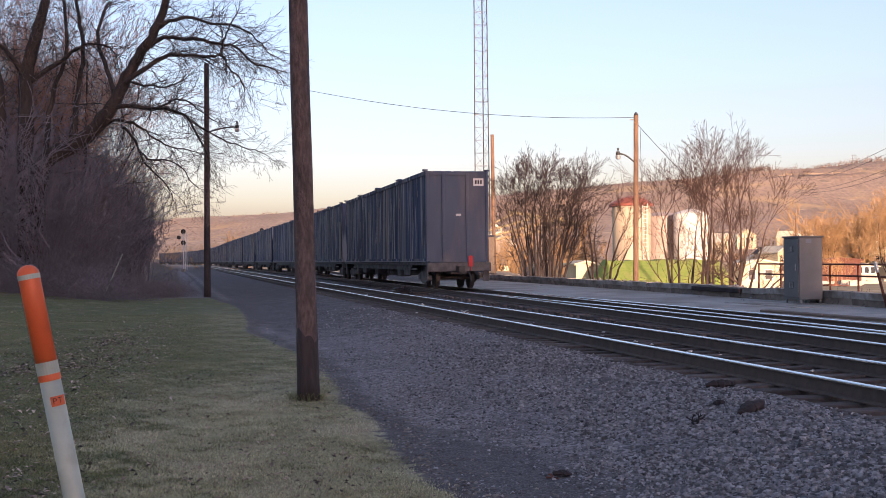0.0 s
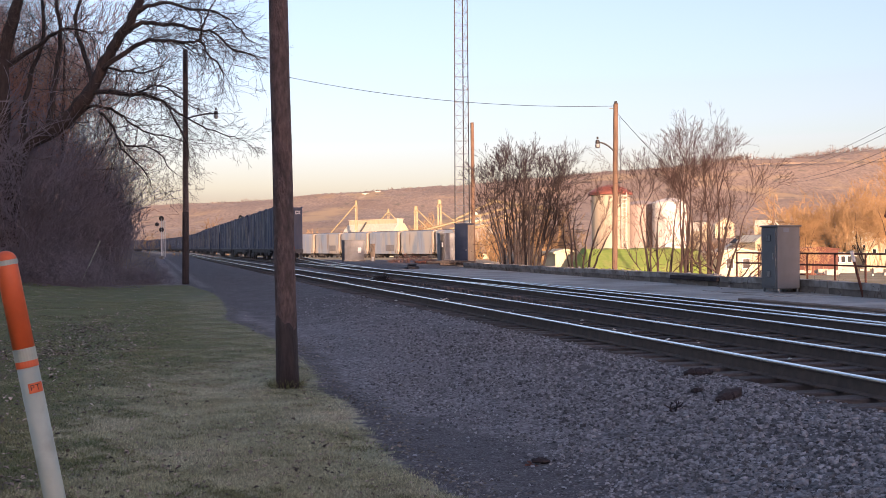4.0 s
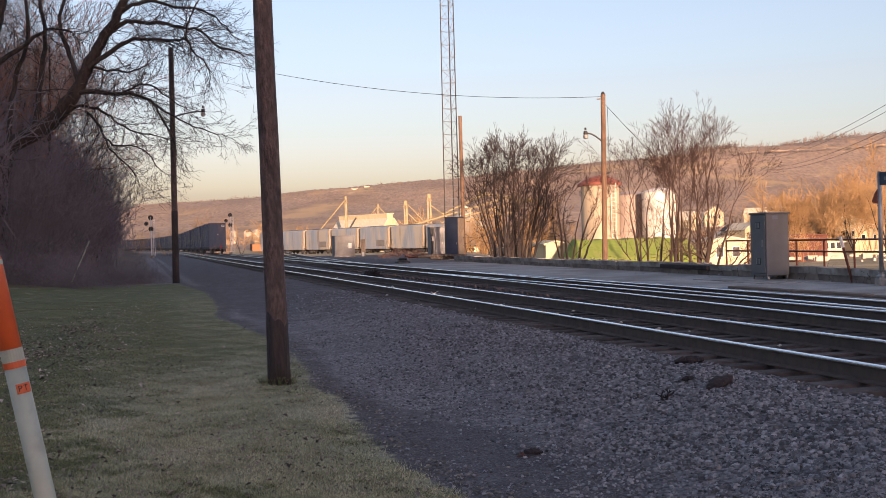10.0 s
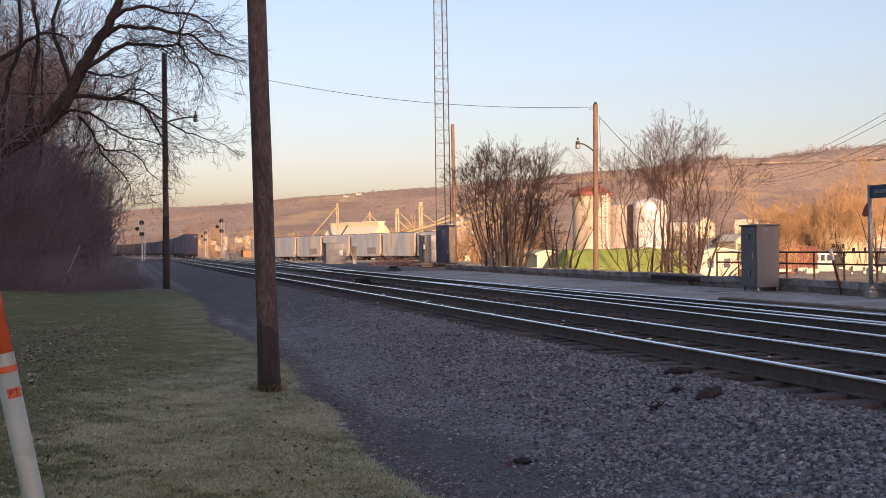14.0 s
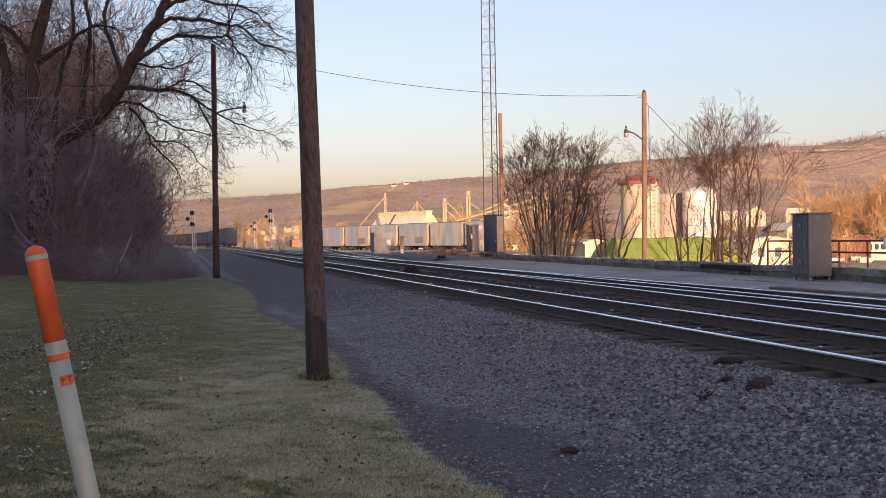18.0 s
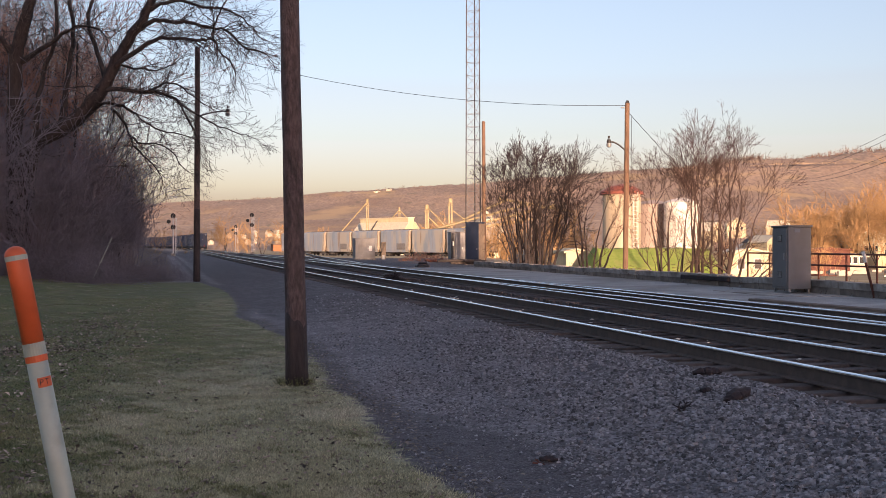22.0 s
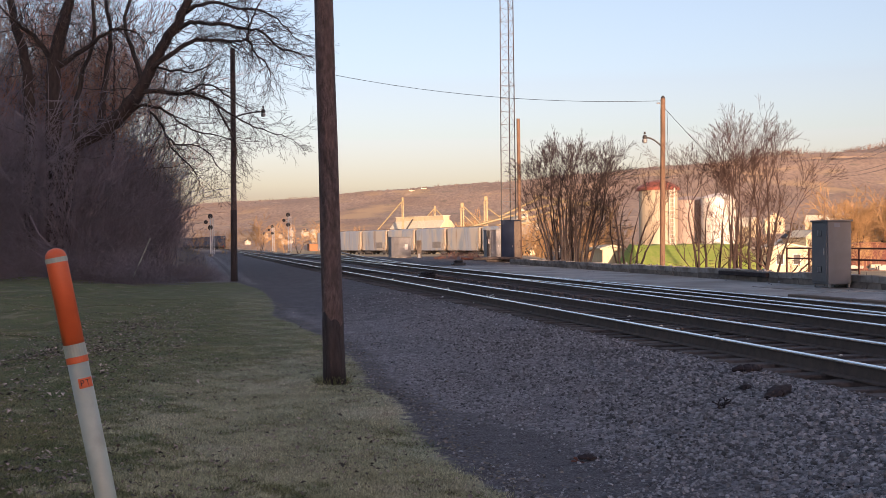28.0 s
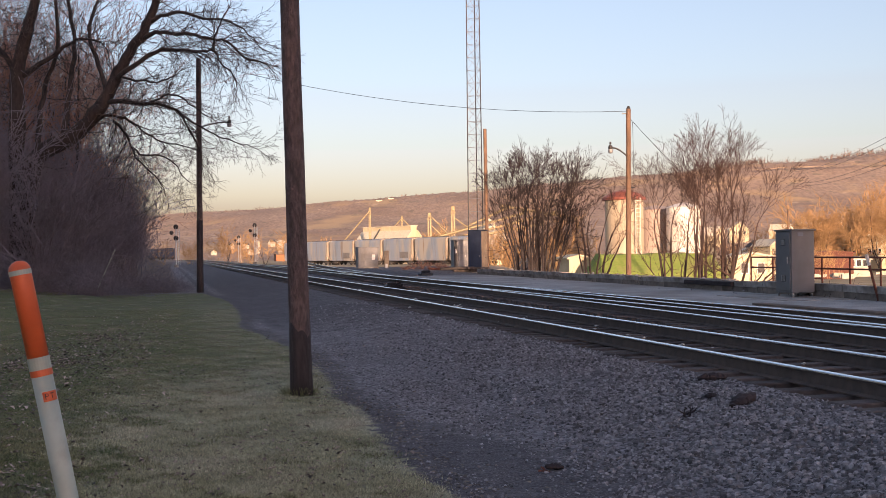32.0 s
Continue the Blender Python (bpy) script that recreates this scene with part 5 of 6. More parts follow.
for k in (4, 5, 7, 8, 10, 12, 13):
    y = 59 + rt.uniform(0, 9)
    x = -y * (0.285 + 0.0125 * k + rt.uniform(-0.008, 0.008))
    make_tree(pose(x, y, float(ground_z(x, y)) - 0.3, 0, 0, rt.uniform(0, 360)), rt.uniform(10, 14), 150 + k, (M_TWIG_SUN_RED, M_TWIG)[k % 2], "bare slender tree in the wood's edge", 2, 0.7, 6, 3, 0.11, 0.2, 0.008)
# two clumps behind the platform wall


def make_clump(x, y, z, foot, crown, height, stems, seed, mat, label, lean=0.0, r=0.06, stem_mat=M_STEM, level=4, low=4, group="bare trees behind the wall"):
    """Stems that rise from one root, bend outwards and fork into an upswept crown."""
    rnd = random.Random(seed)
    tree = thing("bare_tree", pose(x, y, z), label, "tree", group)
    rows = []
    for k in range(stems):
        f = (k + rnd.uniform(0.2, 0.8)) / stems * 2 - 1
        b, by = f * foot, rnd.uniform(-0.5, 0.5)
        tip = f * crown * 0.55 + lean + rnd.gauss(0, 0.15)
        ty = by + rnd.uniform(-0.3, 0.3) * crown
        h = height * (0.44 + rnd.uniform(-0.06, 0.08)) * math.sqrt(1 - 0.35 * f * f)
        n = 7
        pts = [Vector((b + (tip - b) * (i / n) ** 1.4 + rnd.gauss(0, 0.025), by + (ty - by) * (i / n) ** 1.4 + rnd.gauss(0, 0.025), h * i / n)) for i in range(n + 1)]
        r0 = r * rnd.uniform(0.7, 1.25)
        radii = [r0 * (1 - 0.55 * i / n) for i in range(n + 1)]
        part("stem", tube(bmesh.new(), pts, radii, 7), stem_mat, tree)
        rest = height * math.sqrt(1 - 0.35 * f * f) - h
        for i in range(low, n + 1):
            if i == n or rnd.random() < 0.45:
                d = pts[i] - pts[i - 1]
                if i < n:
                    d = d.normalized() + Vector((rnd.gauss(0, 0.55), rnd.gauss(0, 0.55), 0.0))
                fork(rnd, rows, pts[i], d, rest * (0.30 if i == n else 0.24) * rnd.uniform(0.85, 1.1), radii[i] * (0.9 if i == n else 0.5), level + 1 if i == n else level - (i < 4), 0.55, 0.045, 0.13, 0.00010 * y, 0.745, 0.44)
    seg_mesh("crown", rows, mat, 3, tree)


make_clump(5.75, 66.0, 0.0, 1.2, 3.9, 8.6, 16, 300, M_TWIG_SHADED, "dense clump of bare stems coloured as shaded, behind the wall", 0.0, 0.085, M_BARK_SHADED, 5, 1)
make_clump(9.0, 65.0, -0.3, 0.7, 2.3, 7.0, 6, 301, M_TWIG_BROWN, "smaller clump of bare stems behind the wall", 0.25, 0.075, M_STEM, 4, 2)
make_clump(10.43, 51.0, -0.9, 0.22, 0.9, 8.0, 3, 302, M_TWIG_BROWN, "slender bare tree in low sun behind the wall", -0.1, 0.075, M_STEM, 5, 2)
make_clump(11.6, 50.0, -0.9, 0.65, 1.1, 8.5, 7, 303, M_TWIG_BROWN, "tall bare tree in low sun behind the wall", 0.1, 0.068, M_STEM, 5, 2)
make_clump(13.2, 51.0, -0.9, 0.35, 1.6, 8.2, 5, 304, M_TWIG_BROWN, "spreading bare tree in low sun behind the wall", 0.3, 0.10, M_STEM, 5, 2)
make_clump(13.5, 49.5, -0.9, 0.2, 1.0, 3.6, 4, 305, M_TWIG_BROWN, "low arching bare shrub behind the fence", 1.3, 0.05)
# dense trees behind the large tree at the wood's corner
for x, y, top, wide, seed in ((-22.6, 75.0, 17.5, 2.8, 310), (-25.2, 80.0, 18.5, 3.0, 311), (-20.2, 72.0, 10.5, 2.0, 312), (-24.6, 74.0, 17.0, 2.6, 313)):
    make_clump(x, y, float(ground_z(x, y)) - 0.3, 0.6, wide, top, 6, seed, M_TWIG_SUN_RED, "dense bare tree with sun-reddened twigs at the wood's corner", 0.0, 0.09, M_STEM, 5, 2, "bare trees")
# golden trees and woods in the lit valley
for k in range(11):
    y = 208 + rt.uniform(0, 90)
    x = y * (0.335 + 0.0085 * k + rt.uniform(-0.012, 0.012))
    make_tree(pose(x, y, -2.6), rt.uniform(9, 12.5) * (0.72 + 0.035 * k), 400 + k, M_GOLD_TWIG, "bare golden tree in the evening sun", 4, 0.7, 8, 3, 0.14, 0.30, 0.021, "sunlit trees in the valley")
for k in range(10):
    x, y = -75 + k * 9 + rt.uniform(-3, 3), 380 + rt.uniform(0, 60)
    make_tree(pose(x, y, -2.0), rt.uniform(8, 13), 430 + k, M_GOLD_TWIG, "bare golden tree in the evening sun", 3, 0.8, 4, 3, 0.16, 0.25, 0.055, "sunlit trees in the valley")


def make_golden_scrub():
    rnd = random.Random(41)
    shapes = []
    for k in range(5):
        rows = []
        for _ in range(5):
            grow(rnd, rows, (rnd.uniform(-1, 1), rnd.uniform(-1, 1), 0), (rnd.gauss(0, 0.25), rnd.gauss(0, 0.25), 1), rnd.uniform(3, 5), 0.05, 2, 5, 0.12, 0.04, 0.7, 0.6, 4, 0.022)
        shapes.append(np.array(rows))
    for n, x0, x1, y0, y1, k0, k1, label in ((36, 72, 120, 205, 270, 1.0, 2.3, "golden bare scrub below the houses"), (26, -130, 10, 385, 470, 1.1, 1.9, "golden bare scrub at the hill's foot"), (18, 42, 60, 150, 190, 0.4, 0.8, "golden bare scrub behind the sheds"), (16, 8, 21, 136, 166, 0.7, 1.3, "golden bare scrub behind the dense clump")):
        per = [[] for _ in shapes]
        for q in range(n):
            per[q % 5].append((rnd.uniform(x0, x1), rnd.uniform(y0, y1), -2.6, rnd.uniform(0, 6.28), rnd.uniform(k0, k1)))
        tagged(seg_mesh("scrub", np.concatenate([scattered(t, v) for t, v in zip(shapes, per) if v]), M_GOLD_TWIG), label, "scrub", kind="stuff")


make_golden_scrub()


def make_thicket():
    rnd = random.Random(31)
    shapes = []
    for k in range(8):
        rows = []
        for _ in range(7):
            a = rnd.uniform(0, 6.28)
            d = Vector((0.45 * math.cos(a), 0.45 * math.sin(a), 1)).normalized()
            grow(rnd, rows, (0.4 * math.cos(a), 0.4 * math.sin(a), 0), tuple(d), rnd.uniform(1.6, 3.2), 0.014, 2, 3, 0.16, -0.02, 0.7, 0.6, 4, 0.0085)
        shapes.append(np.array(rows))
    tangle = []
    for k in range(6):
        rows = []
        for _ in range(9):
            a, e = rnd.uniform(0, 6.28), rnd.uniform(0.2, 1.2)
            d = Vector((math.cos(a), math.sin(a), e)).normalized()
            grow(rnd, rows, (rnd.gauss(0, 0.5), rnd.gauss(0, 0.5), 0), tuple(d), rnd.uniform(0.9, 1.8), 0.009, 2, 3, 0.3, -0.08, 0.8, 0.6, 3, 0.008)
        tangle.append(np.array(rows))

    hedge = []
    for k in range(6):
        rows = []
        for _ in range(8):
            a = rnd.uniform(0, 6.28)
            grow(rnd, rows, (0.5 * math.cos(a), 0.5 * math.sin(a), 0), (0.16 * math.cos(a), 0.16 * math.sin(a), 1), rnd.uniform(1.9, 3.1), 0.011, 2, 4, 0.13, 0.02, 0.55, 0.42, 4, 0.0062)
        hedge.append(np.array(rows))

    def patch(n, s0, s1, y0, y1, k0, k1, r, shapes=shapes, thin=1.0, fine=1.0):
        per = [[] for _ in shapes]
        for _ in range(n):
            y = y0 + (y1 - y0) * rnd.random() ** r
            s = rnd.uniform(s0, s1)
            x = (s - 0.2341 * y) / 0.9722
            per[rnd.randrange(len(shapes))].append((x, y, float(ground_z(x, y)) - 0.1, rnd.uniform(0, 6.28), rnd.uniform(k0, k1)))
        rows = np.concatenate([scattered(t, p) for t, p in zip(shapes, per) if p])
        if fine < 1.0:
            least = np.array([rnd.random() for _ in range(len(rows))]) < fine
            rows = rows[least | (rows[:, 6] > 0.022)]
        rows[:, 6:8] *= thin
        return rows

    for rows, label in (
        (patch(76, -18, -5.0, 51, 54, 1.0, 1.9, 1.0, shapes, 0.75), "dense grey bramble thicket along the lawn's end"),
        (patch(120, -21, -6.2, 53, 62, 1.1, 2.1, 1.0, shapes, 1.15, 0.48), "tall grey thicket under the large tree"),
        (patch(40, -20, -6.0, 60, 90, 1.3, 2.1, 1.0, shapes, 1.0, 0.6), "tall dark thicket at the wood's edge"),
        (patch(34, -16, -8.8, 60, 76, 2.2, 3.0, 1.0, shapes, 1.0, 0.45), "high thicket of saplings inside the wood"),
        (patch(80, -9, -3.4, 66, 190, 1.1, 1.7, 1.5, hedge, 1.7, 0.5), "trackside thicket of bare stems"),
        (patch(48, -15, -5.8, 49.3, 51.5, 1.6, 2.3, 1.0, shapes, 0.62), "tall bramble thicket before the large tree"),
        (patch(100, -23, -8.5, 58, 72, 2.0, 2.8, 1.0, shapes, 1.0, 0.4), "tall tangled thicket in the wood"),
        (patch(150, -18, -2.6, 48.6, 51, 0.6, 1.25, 1.0, tangle), "tangled brambles in front of the thicket"),
        (patch(100, -18, -4.6, 49.5, 52, 1.2, 2.0, 1.0, tangle, 0.62), "high tangle of brambles and vines"),
        (patch(110, -8.0, -3.3, 51.5, 60, 1.05, 1.55, 1.0, hedge, 1.3, 0.6), "upright bare hedge beside the track bed"),
        (patch(85, -6.0, -2.2, 58, 68, 1.15, 1.65, 1.0, hedge, 1.4, 0.6), "dense upright bare hedge at the wood's corner"),
        (patch(75, -9.0, -3.4, 57, 66, 1.6, 2.1, 1.0, hedge, 1.2, 0.55), "high upright bare hedge behind the corner"),
        (patch(85, -13.0, -6.5, 52, 60, 1.6, 2.2, 1.0, hedge, 1.25, 0.55), "tall upright bare hedge under the large tree"),
        (patch(90, -4.2, 0.6, 53, 66, 0.35, 0.75, 1.0, tangle), "low brown scrub beside the track bed"),
    ):
        tagged(seg_mesh("thicket", rows, M_BRUSH, 3), label, "thicket", kind="stuff")


make_thicket()
white_stake = thing("white_stake", None, "thin pale stake leaning in the scrub", "stake")
part("stake", rodded((-15.0, 49.5, 0.3), (-14.2, 49.5, 2.05), 0.028), M_POST_WHITE, white_stake)

# ---- huts by the mast ----


def make_hut(m, w, d, h, mat, label, panel=None):
    """A small equipment hut with a door and a roof rim."""
    hut = thing("equipment_hut", m, label, "hut", "equipment huts")
    part("body", boxed(0, w, 0, d, 0.08, h, bevel=0.02), mat, hut)
    part("roof", boxed(-0.06, w + 0.06, -0.06, d + 0.06, h, h + 0.07, bevel=0.015), mat, hut)
    part("base", boxed(-0.1, w + 0.1, -0.1, d + 0.1, -0.5, 0.08), M_CONCRETE, hut)
    door = part("door", boxed(w * 0.3, w * 0.3 + 0.75, -0.035, -0.004, 0.15, min(h - 0.15, 1.95)), mat, hut)
    part("handle", boxed(w * 0.3 + 0.62, w * 0.3 + 0.68, -0.07, -0.036, 0.95, 1.1), M_GALV, door)
    if panel:
        part("notice", boxed(*panel), M_WHITE, hut, "pale notice board")
    return hut


tall_hut = make_hut(pose(2.42, 88.5, 0.38, 0, 0, -28), 1.10, 1.10, 3.05, M_HUT_BLUE, "tall blue-grey equipment hut at the mast's foot")
grey_hut = make_hut(pose(1.4, 99.0, 0.40, 0, 0, 12), 1.3, 1.2, 2.40, M_HUT, "grey equipment hut with a dark side")
part("dark_panel", boxed(0.02, 0.32, -0.03, -0.004, 0.12, 2.36), M_STEEL_DARK, grey_hut, "dark steel corner panel")
part("gauge", boxed(0.10, 0.24, -0.05, -0.031, 1.25, 1.65), M_GALV, grey_hut, "pale plate on the dark panel")
make_hut(pose(-7.58, 107.0, 0.35, 0, 0, 14), 1.9, 1.6, 1.95, M_HUT, "low grey equipment hut beside the siding", (1.3, 1.6, -0.04, -0.004, 0.8, 1.3))
# warm sun on the hut's right face is imitated by a tan sheet
part("sunlit_side", boxed(1.104, 1.12, 0.03, 1.07, 0.12, 3.0), M_TAN_WOOD, tall_hut, "side face tinted tan as if sunlit")
post = thing("gate_post", None, "short weathered timber post with a white plate", "post")
part("post", boxed(-5.12, -4.70, 107.0, 107.3, 0.0, 2.0, bevel=0.02), M_TAN_WOOD, post)
part("plate", boxed(-5.02, -4.80, 106.97, 106.995, 0.3, 0.75), M_WHITE, post)


def make_switch_machine(m, label):
    sm = thing("switch_machine", m, label, "switch machine", "switch machines")
    part("housing", boxed(-0.28, 0.28, -0.35, 0.35, 0.0, 0.18, bevel=0.05), M_STEEL_DARK, sm)
    part("motor_cover", boxed(-0.2, 0.2, -0.2, 0.22, 0.18, 0.28, bevel=0.05), M_STEEL_DARK, sm)
    part("base_tie", boxed(-0.5, 1.2, -0.6, -0.38, -0.10, 0.01), M_TIE, sm)
    part("base_tie", boxed(-0.5, 1.2, 0.38, 0.6, -0.10, 0.01), M_TIE, sm)
    part("throw_rod", rodded((0.26, 0, 0.04), (1.2, 0, 0.04), 0.025), M_RAIL, sm)


make_switch_machine(pose(-1.95, 47.0, 0.24, 0, 0, 12), "dark steel switch machine between the tracks")
make_switch_machine(pose(-0.75, 66.0, 0.33, 0, 0, 190) @ Matrix.Scale(1.35, 4), "dark steel switch machine beside the turnout")


def make_ties_pile(x, y, z, seed, mat, label, n=7):
    rnd = random.Random(seed)
    pile = thing("timber_pile", pose(x, y, z), label, "timber pile")
    for k in range(n):
        ob = part("timber", boxed(-1.2, 1.2, -0.1, 0.1, 0, 0.16, bevel=0.02), mat, pile)
        ob.matrix_basis = pose(rnd.uniform(-0.7, 0.7), rnd.uniform(-0.5, 0.5), 0.17 * (k // 3), 0, rnd.uniform(-3, 3), rnd.uniform(-25, 25))


make_ties_pile(1.0, 88.0, 0.38, 4, M_RUST, "heap of rusty red timbers beside the siding", 3)
make_ties_pile(1.95, 76.5, 0.40, 5, M_TIE, "scattered broken slabs at the platform's end", 6)


def make_debris():
    rnd = random.Random(6)
    for x, y, k, a, label in ((3.01, 12.43, 1.05, 8, "flat dark log end half sunk in the ballast"), (2.67, 11.08, 0.5, 40, "small dark chunk of rotten wood"), (2.84, 10.55, 1.25, 42, "rounded dark rotten log lying on the ballast"), (0.88, 8.75, 0.45, -8, "dark splintered stick on the gravel")):
        d = thing("rotten_wood", pose(x, y, float(ground_z(x, y)) + 0.012, 0, -13 if k > 1.2 else -4, a), label, "driftwood", "wood scraps")
        bm = bmesh.new()
        n = 11
        pts = [((u - 0.5) * 0.31 * k, rnd.gauss(0, 0.008), 0.028 * k + 0.008 * math.sin(u * 5)) for u in (i / n for i in range(n + 1))]
        tube(bm, pts, [0.008 + 0.046 * k * math.sin(math.pi * (0.08 + 0.84 * i / n)) ** 0.6 * rnd.uniform(0.85, 1.1) for i in range(n + 1)], 9)
        for v in bm.verts:
            v.co.y *= rnd.uniform(1.0, 1.25)
            v.co.z = 0.028 * k + (v.co.z - 0.028 * k) * 0.8 + rnd.gauss(0, 0.004)
        part("chunk", bm, M_DEBRIS, d)
    for x, y, z, n, mat, label in ((2.2, 10.24, 0.05, 5, M_DEBRIS, "dark twisted root sticking out of the ballast"), (0.80, 8.72, 0.012, 3, M_RUST, "reddish scraps of bark on the gravel")):
        d = thing("dead_branch", pose(x, y, float(ground_z(x, y))), label, "branch", "wood scraps")
        rows = []
        for k in range(n):
            fork(rnd, rows, (rnd.gauss(0, 0.03), rnd.gauss(0, 0.03), 0.0), (rnd.gauss(0, 1), rnd.gauss(0, 1), 0.0), 0.9 * z + 0.018, 0.014, 2, 0.5, 0.0, 0.25, 0.004)
        seg_mesh("stick", rows, mat, 4, d)


make_debris()


def make_dark_brush():
    """A low dark bush between the tracks."""
    rnd = random.Random(91)
    rows = []
    for k in range(34):
        fork(rnd, rows, (rnd.gauss(0, 0.12), rnd.gauss(0, 0.15), 0.0), (rnd.gauss(0, 0.7), rnd.gauss(0, 0.7), 1.0), 0.17, 0.010, 3, 0.6, 0.0, 0.2, 0.005)
    bush = thing("dead_bush", pose(-1.72, 46.2, float(ground_z(-1.72, 46.2))), "low tangled dark bush between the tracks", "bush")
    seg_mesh("twigs", rows, M_DEBRIS, 3, bush)


make_dark_brush()


def make_platform_litter():
    """Rubble on the wall's top and on the asphalt, with low weeds along the edge."""
    rnd = random.Random(61)
    curb = thing("timber_curb", pose(7.07, 27.1, 0.40, 0, 0, 14.5), "long weathered timber laid along the platform's edge", "timber")
    y = -18.6
    while y < -2.4:
        length = rnd.uniform(2.3, 2.7)
        ob = part("timber", boxed(-0.13, 0.13, y, y + length - 0.03, -0.05, 0.05 + rnd.uniform(-0.01, 0.01), bevel=0.015), M_CURB, curb)
        ob.matrix_basis = pose(rnd.uniform(-0.02, 0.02), 0, 0, 0, 0, rnd.uniform(-0.3, 0.3))
        y += length
    rows = []
    bm = bmesh.new()
    for k in range(150):
        if k < 90:
            y = rnd.uniform(14, 62)
            x, z, q = float(wall_x(y)) + 0.2 + rnd.uniform(-0.16, 0.16), 0.735, rnd.uniform(0.02, 0.07)
        else:
            y = rnd.uniform(16, 60)
            x, z, q = float(wall_x(y)) - rnd.uniform(0.05, 1.3) ** 1.5, 0.43, rnd.uniform(0.015, 0.05)
        vs = [bm.verts.new((x + q * rnd.uniform(-1, 1), y + q * rnd.uniform(-1, 1), z + q * (i > 3) * rnd.uniform(0.4, 1.1))) for i in range(7)]
        for a, b, c in ((0, 1, 4), (1, 2, 5), (2, 3, 6), (3, 0, 4), (4, 5, 6), (1, 4, 5), (2, 5, 6), (3, 4, 6)):
            bm.faces.new((vs[a], vs[b], vs[c]))
    tagged(part("rubble", bm, M_SCUFF), "broken concrete crumbs on and below the wall", "rubble", kind="stuff")
    for k in range(170):
        y = rnd.uniform(16, 64)
        x = float(wall_x(y)) - rnd.uniform(0.0, 0.12) if rnd.random() < 0.5 else float(wall_x(y)) + 0.42 + rnd.uniform(0, 0.4)
        z = 0.41 if x < wall_x(y) else 0.3
        grow(rnd, rows, (x, y, z), (rnd.gauss(0, 0.4), rnd.gauss(0, 0.4), 1), rnd.uniform(0.1, 0.3) + (0.3 if x > wall_x(y) else 0), 0.006, 1, 2, 0.2, 0.0, 0.6, 0.6, 3, 0.004)
    tagged(seg_mesh("weeds", rows, M_TWIG_BROWN), "dry weeds growing along the wall", "weeds", kind="stuff")
    rows = []
    for k in range(120):
        x, y = rnd.uniform(-2.9, 0.9), rnd.uniform(89, 94)
        h = 0.5 * math.exp(-((x + 0.9) / 1.7) ** 2) + 0.12
        grow(rnd, rows, (x, y, 0.3), (rnd.gauss(0, 0.6), rnd.gauss(0, 0.6), 1), h * rnd.uniform(0.6, 1.1), 0.008, 2, 4, 0.25, -0.02, 0.8, 0.6, 3, 0.006)
    tagged(seg_mesh("scrub", rows, M_TWIG_SUN_RED), "low reddish scrub beside the equipment huts", "scrub", kind="stuff")
    rows = []
    for k in range(160):
        a, q = rnd.uniform(0, 6.28), rnd.uniform(0.10, 0.24)
        x, y = -1.70 + q * math.cos(a), 13.75 + q * math.sin(a)
        grow(rnd, rows, (x, y, 0.0), (0.5 * math.cos(a), 0.5 * math.sin(a), 1), rnd.uniform(0.05, 0.13), 0.0035, 0, 2, 0.15, -0.1, 0.6, 0.6, 3, 0.0018)
    tagged(seg_mesh("grass_tuft", rows, M_GRASS), "uncut grass round the pole's foot", "grass", kind="stuff")
    yard = bmesh.new()
    for k in range(70):
        x, y, q = rnd.uniform(56, 86), rnd.uniform(150, 190), rnd.uniform(0.15, 0.7)
        box(yard, x, x + q * rnd.uniform(0.6, 3), y, y + q, -2.7, -2.6 + q * rnd.uniform(0.3, 1.2))
    tagged(part("yard_clutter", yard, M_SIDING), "pale heaps of clutter in the sunlit yard", "clutter", kind="stuff")


make_platform_litter()

# ---- block signals ----


def make_signal(m, height, heads, label, case=True):
    """A colour-light mast; heads are rows of (x, height)."""
    sg = thing("railway_signal", m, label, "railway signal", "railway signals")
    part("mast", rodded((0, 0, 0), (0, 0, height - 0.3), 0.12, sides=10), M_SIGNAL, sg)
    for x, z in heads:
        disc = bmesh.new()
        rod(disc, (x, -0.10, z), (x, -0.06, z), 0.42 if x == 0 else 0.34, sides=20)
        hd = part("head", disc, M_LENS_DARK, sg, "black signal head")
        hood = bmesh.new()
        for a in (90, 210, 330):
            cx, cz = x + 0.17 * math.cos(radians(a)), z + 0.17 * math.sin(radians(a))
            rod(hood, (cx, -0.40, cz), (cx, -0.11, cz), 0.11, sides=10)
        part("hood", hood, M_LENS_DARK, hd)
        part("bracket", rodded((0, 0, z - 0.1), (x, -0.05, z), 0.04), M_SIGNAL, sg)
    ladder = bmesh.new()
    for dx in (0.32, 0.58):
        rod(ladder, (dx, 0.15, 0), (dx, 0.05, height - 0.8), 0.045, sides=5)
    z = 0.3
    while z < height - 0.9:
        rod(ladder, (0.32, 0.12, z), (0.58, 0.12, z), 0.03, sides=4)
        z += 0.3
    part("ladder", ladder, M_SIGNAL, sg)
    if case:
        part("case", boxed(-1.2, -0.5, -0.3, 0.3, 0.0, 2.0, bevel=0.03), M_WHITE, sg)
    part("footing", boxed(-0.35, 0.35, -0.35, 0.35, -0.6, 0.12), M_CONCRETE, sg)
    return sg


